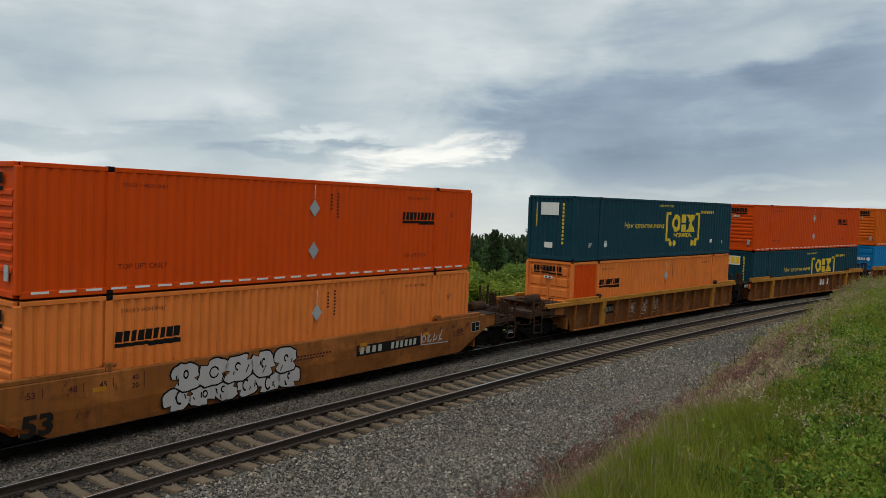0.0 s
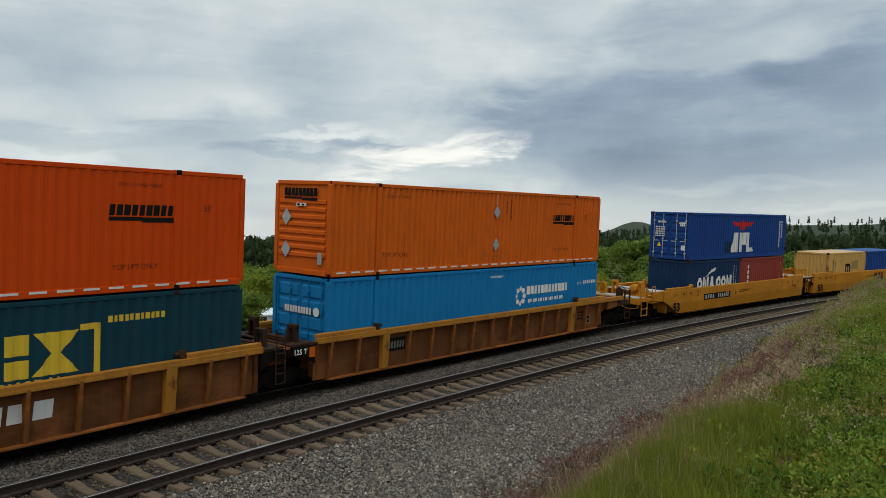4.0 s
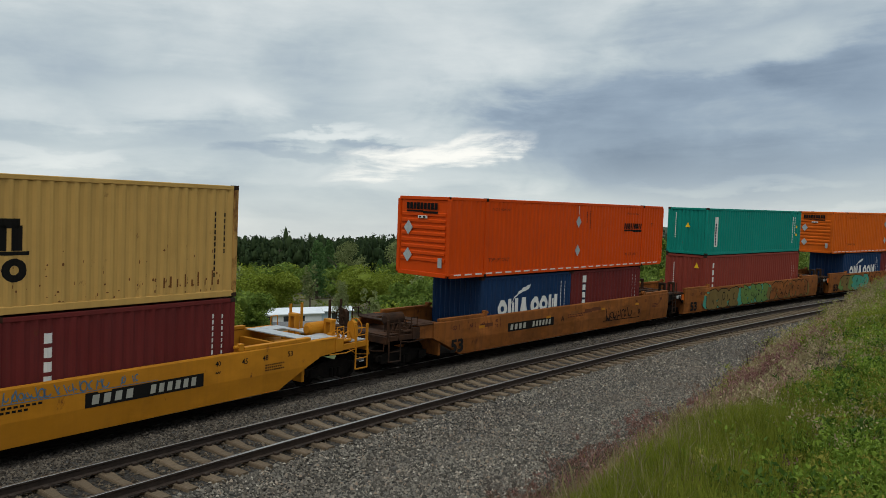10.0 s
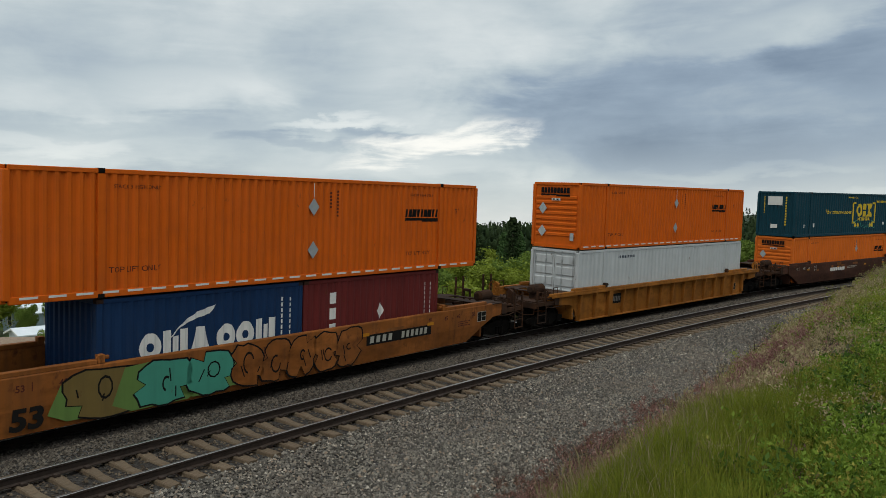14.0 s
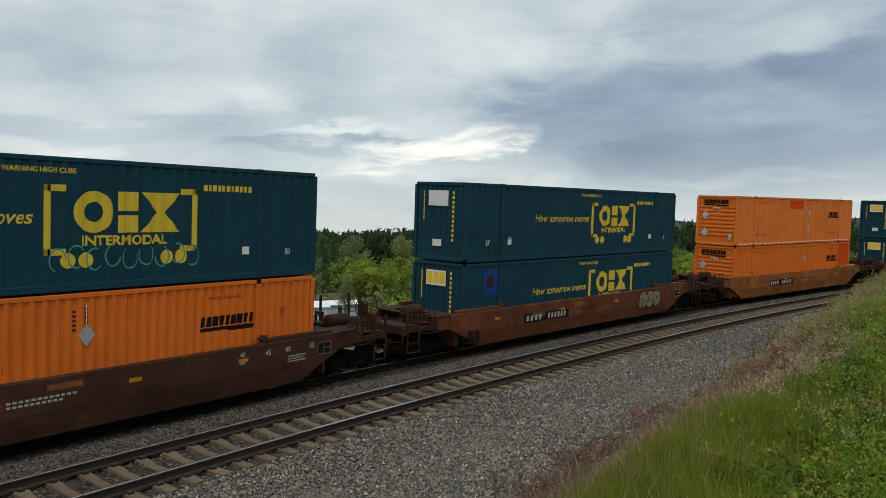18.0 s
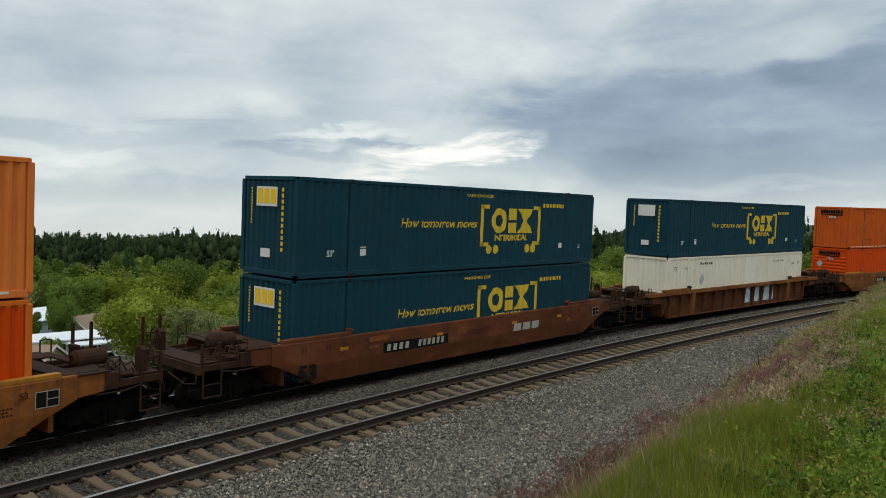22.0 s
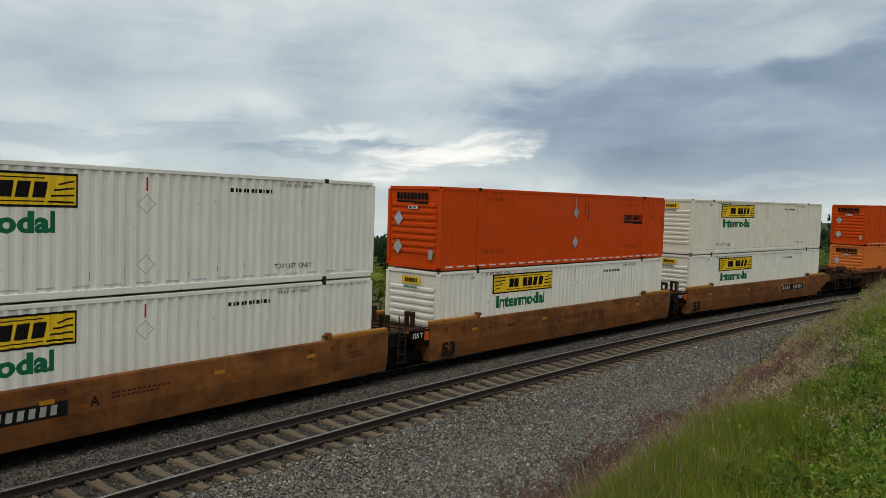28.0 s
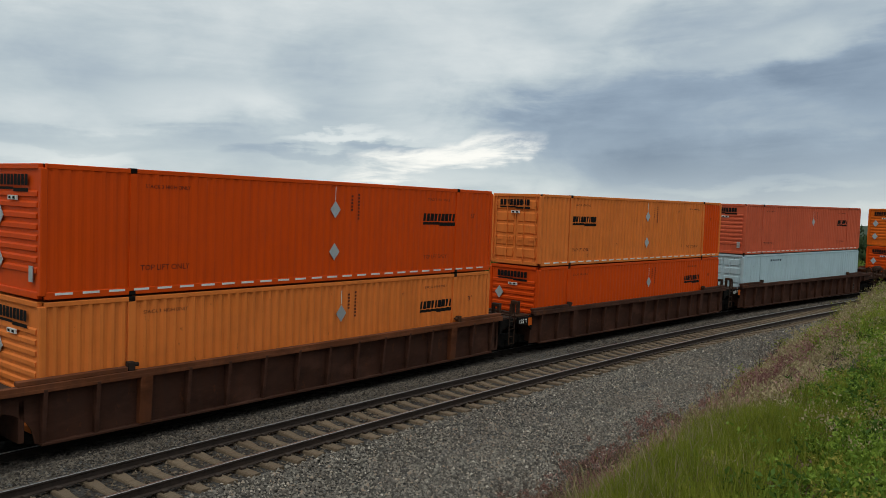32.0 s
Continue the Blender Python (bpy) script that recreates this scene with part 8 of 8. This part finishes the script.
def house(b, d, turn, length, depth, eave, ridge, wall, roof, label, windows=2, name="house"):
    x, y = bearing(b, d)
    z = float(ground(x, y))
    root = thing(name, label, "house", "houses in the valley", Matrix.Translation((x, y, z)) @ Matrix.Rotation(radians(turn), 4, "Z"))
    hl, hd = length / 2, depth / 2
    bm = bmesh.new()
    prism(bm, [(-hd, -1.0), (hd, -1.0), (hd, eave), (0, ridge), (-hd, eave)], -hl, hl, "x")
    part("wall", bm, wall, root)
    for side in (-1, 1):
        bm = bmesh.new()
        e = 0.45
        slope = (ridge - eave) / hd
        prism(bm, [(0, ridge + 0.02), (side * (hd + e), eave - slope * e + 0.02), (side * (hd + e), eave - slope * e + 0.17), (0, ridge + 0.17)], -hl - e, hl + e, "x")
        part("roof", bm, roof, root)
    for ex in (-1, 1):
        for side in (-1, 1):
            bm = bmesh.new()
            slope = (ridge - eave) / hd
            x0 = ex * (hl + 0.46)
            prism(bm, [(0, ridge - 0.05), (side * (hd + 0.45), eave - slope * 0.45 - 0.05), (side * (hd + 0.45), eave - slope * 0.45 + 0.19), (0, ridge + 0.19)], *sorted((x0, x0 + ex * 0.05)), "x")
            part("barge_board", bm, TRIM, root)
    spots = [(-hl * 0.55 + k * hl * 1.1 / max(1, windows - 1), side) for k in range(windows) for side in (-1, 1)]
    for wx, side in spots:
        bm = bmesh.new()
        y0 = side * (hd + 0.02)
        for a in ((wx - 0.55, wx - 0.45, 0.9, 2.1), (wx + 0.45, wx + 0.55, 0.9, 2.1), (wx - 0.55, wx + 0.55, 2.1, 2.2), (wx - 0.6, wx + 0.6, 0.8, 0.9)):
            box(bm, a[0], a[1], *sorted((y0, y0 + side * 0.07)), a[2], a[3])
        w = part("window", bm, TRIM, root)
        bm = bmesh.new()
        box(bm, wx - 0.45, wx + 0.45, *sorted((y0, y0 + side * 0.02)), 0.9, 2.1)
        part("pane", bm, PANE, w)
    for ex, wy in ((-1, -0.5), (-1, 0.5), (1, -0.5), (1, 0.5)):
        bm = bmesh.new()
        x0, wy = ex * (hl + 0.02), wy * hd
        for a in ((-0.45, -0.33, 0.8, 2.2), (0.33, 0.45, 0.8, 2.2), (-0.45, 0.45, 2.2, 2.32), (-0.5, 0.5, 0.68, 0.8), (-0.33, 0.33, 1.48, 1.53)):
            box(bm, *sorted((x0, x0 + ex * 0.07)), wy + a[0], wy + a[1], a[2], a[3])
        w = part("window", bm, TRIM, root)
        bm = bmesh.new()
        box(bm, *sorted((x0, x0 + ex * 0.02)), wy - 0.33, wy + 0.33, 0.8, 2.2)
        part("pane", bm, PANE, w)
    return root


house(63.4, 93, 122, 9.4, 6.0, 2.5, 4.1, WALLCREAM, ROOFTAN, "cream clapboard house with tan shingle roof and white trim")
house(60.1, 111, -10, 11.0, 4.4, 2.6, 3.2, WALLWHITE, ROOFWHITE, "long white mobile home with a pale metal roof", 4, "mobile_home")
def porch(b, d, turn):
    x, y = bearing(b, d)
    root = thing("carport", "white flat-roofed carport on thin posts", "carport", m=Matrix.Translation((x, y, float(ground(x, y)))) @ Matrix.Rotation(radians(turn), 4, "Z"))
    bm = bmesh.new()
    box(bm, -3.6, 3.6, -2.0, 2.0, 2.25, 2.42)
    part("roof", bm, ROOFWHITE, root)
    for px in (-3.4, -1.1, 1.1, 3.4):
        for py in (-1.85, 1.85):
            bm = bmesh.new()
            box(bm, px - 0.06, px + 0.06, py - 0.06, py + 0.06, -0.6, 2.25)
            part("post", bm, TRIM, root)


porch(58.0, 108.0, -10)
house(60.9, 142, 24, 14.0, 5.0, 2.5, 3.4, WALLBLUE, ROOFWHITE, "pale blue mobile home under a white roof", 3, "mobile_home")
house(62.9, 150, 18, 18.0, 5.0, 2.4, 3.2, WALLWHITE, ROOFWHITE, "white mobile home among the trees", 4, "mobile_home")
house(58.8, 122, 20, 5.5, 4.6, 2.6, 4.2, WALLCREAM, ROOFTAN, "small house with a tan roof behind bushes", 2)
house(63.2, 232, 10, 26.0, 10.0, 4.2, 5.6, WALLWHITE, ROOFGREY, "long low building with a grey roof", 6, "long_building")
house(36.0, 215, 20, 12.0, 7.0, 3.0, 4.6, WALLWHITE, ROOFGREY, "white house half hidden by trees", 3)
house(21.5, 330, 20, 14.0, 8.0, 3.0, 5.0, WALLWHITE, ROOFWHITE, "distant white house on the slope", 3)
house(24.0, 260, 40, 12.0, 7.0, 3.0, 4.6, WALLCREAM, ROOFGREY, "distant cream house among trees", 3)


house(45.9, 140, -34, 15.0, 5.0, 2.4, 2.9, WALLWHITE, ROOFWHITE, "white-roofed mobile home below the railway", 4, "mobile_home")
house(43.4, 150, -38, 14.0, 5.0, 2.4, 2.9, WALLBLUE, ROOFWHITE, "pale blue mobile home with white roof", 3, "mobile_home")


house(44.6, 122, -40, 12.0, 4.4, 2.3, 2.8, WALLCREAM, ROOFGREY, "cream mobile home with a low grey roof", 3, "mobile_home")


def pickup(b, d, turn, paint_name="grey", label="parked pale grey pickup truck beside a mobile home"):
    x, y = bearing(b, d)
    root = thing("pickup_truck", label, "truck", m=Matrix.Translation((x, y, float(ground(x, y)))) @ Matrix.Rotation(radians(turn), 4, "Z"))
    body = M[paint_name]
    bm = bmesh.new()
    prism(bm, [(-2.7, 0.45), (2.6, 0.45), (2.7, 0.95), (1.5, 1.08), (-2.7, 1.05)], -0.95, 0.95)
    part("body", bm, body, root, bevel=0.05)
    bm = bmesh.new()
    prism(bm, [(-0.7, 1.05), (1.5, 1.05), (0.8, 1.75), (-0.6, 1.78)], -0.82, 0.82)
    part("cab", bm, body, root, bevel=0.04)
    for side in (-1, 1):
        bm = bmesh.new()
        prism(bm, [(-0.55, 1.15), (1.2, 1.15), (0.7, 1.65), (-0.5, 1.68)], *sorted((side * 0.825, side * 0.84)))
        part("side_window", bm, PANE, root)
        for wx in (-1.75, 1.75):
            bm = bmesh.new()
            tube(bm, (wx, side * 0.78, 0.38), (wx, side * 0.98, 0.38), 0.38, 16)
            w = part("wheel", bm, M["black"], root)
            bm = bmesh.new()
            tube(bm, (wx, side * 0.98, 0.38), (wx, side * 0.995, 0.38), 0.22, 12)
            part("rim", bm, M["silver"], w)


pickup(57.9, 104, 12)
pickup(58.55, 150, -20, "brightblue", "parked bright blue pickup truck behind the houses")


def utility_pole(b, d, h):
    x, y = bearing(b, d)
    root = thing("utility_pole", "thin wooden utility pole with crossarm", "pole", "utility poles", Matrix.Translation((x, y, float(ground(x, y)) - 0.3)))
    bm = bmesh.new()
    tube(bm, (0, 0, 0), (0, 0, h), 0.14, 8, 0.10)
    part("post", bm, BARK, root)
    bm = bmesh.new()
    box(bm, -1.1, 1.1, -0.06, 0.06, h - 0.7, h - 0.55)
    part("crossarm", bm, BARK, root)


for b, d, h in ((58.6, 165, 11), (45.6, 260, 13), (62.9, 215, 10)):
    utility_pole(b, d, h)


# ---- ties, piece by piece ----
def tie_mesh(material):
    bm = bmesh.new()
    prof = [(-1.3, 0.115, 0.0), (-0.95, 0.12, 0.0), (-0.5, 0.115, -0.004), (-0.2, 0.10, -0.045), (0.2, 0.10, -0.045), (0.5, 0.115, -0.004), (0.95, 0.12, 0.0), (1.3, 0.115, 0.0)]
    rows = []
    for y, w, z in prof:
        rows.append([bm.verts.new(p) for p in ((-w - 0.03, y, -0.20), (-w, y, z - 0.02), (-w + 0.02, y, z), (w - 0.02, y, z), (w, y, z - 0.02), (w + 0.03, y, -0.20))])
    for a, b in zip(rows, rows[1:]):
        for k in range(5):
            bm.faces.new((a[k], a[k + 1], b[k + 1], b[k]))
    bm.faces.new(rows[0][::-1])
    bm.faces.new(rows[-1])
    return finish(bm, "tie", M[material])


def clip_mesh():
    bm = bmesh.new()
    for side in (-1, 1):
        for e in (-1, 1):
            y = side * 0.753 + e * 0.125
            box(bm, -0.06, 0.06, y - 0.05, y + 0.05, -0.19, -0.135)
    return finish(bm, "rail_clip", M["railside"], 0.01)


TIES, CLIP = {near_track: tie_mesh("tie"), far_track: tie_mesh("shadedtie")}, clip_mesh()
rt = random.Random(2)
for tr, tn, s0, s1 in ((near_track, TRACK2, 2.0, 76.0), (far_track, 0.0, 2.0, 76.0)):
    s = s0
    while s < s1:
        m = track_pose(s + rt.uniform(-0.02, 0.02), tn) @ Matrix.Translation((0, rt.uniform(-0.03, 0.03), -0.187 + rt.uniform(-0.003, 0.0))) @ Matrix.Rotation(rt.uniform(-0.012, 0.012), 4, "Z")
        piece("tie", TIES[tr], tr, m)
        if s < 45 and tn < 0:
            piece("rail_clip", CLIP, tr, track_pose(s, tn))
        s += 0.61


# ---- what moves ----
def motions():
    times = [0.5 * k for k in range(65)]
    for ob, u, dx, z in MOVERS:
        seat = Matrix.Translation((dx, 0, z))
        walk(ob, [(t, track_pose(u - travel(t), 0.0, 9.7) @ seat) for t in times])
    for wheel, u in WHEELS:
        x, y, z = wheel.matrix_basis.translation
        near = [k / 30 for k in range(961) if -6 < u - travel(k / 30) < 92]
        marks = sorted({0.0, 32.0} | set(near))
        first, last = (near[0], near[-1]) if near else (0.0, 0.0)
        walk(wheel, [(t, Matrix.Translation((x, y, z)) @ Matrix.Rotation(-(travel(min(max(t, first), last)) - travel(first)) / 0.425, 4, "Y")) for t in marks])


motions()
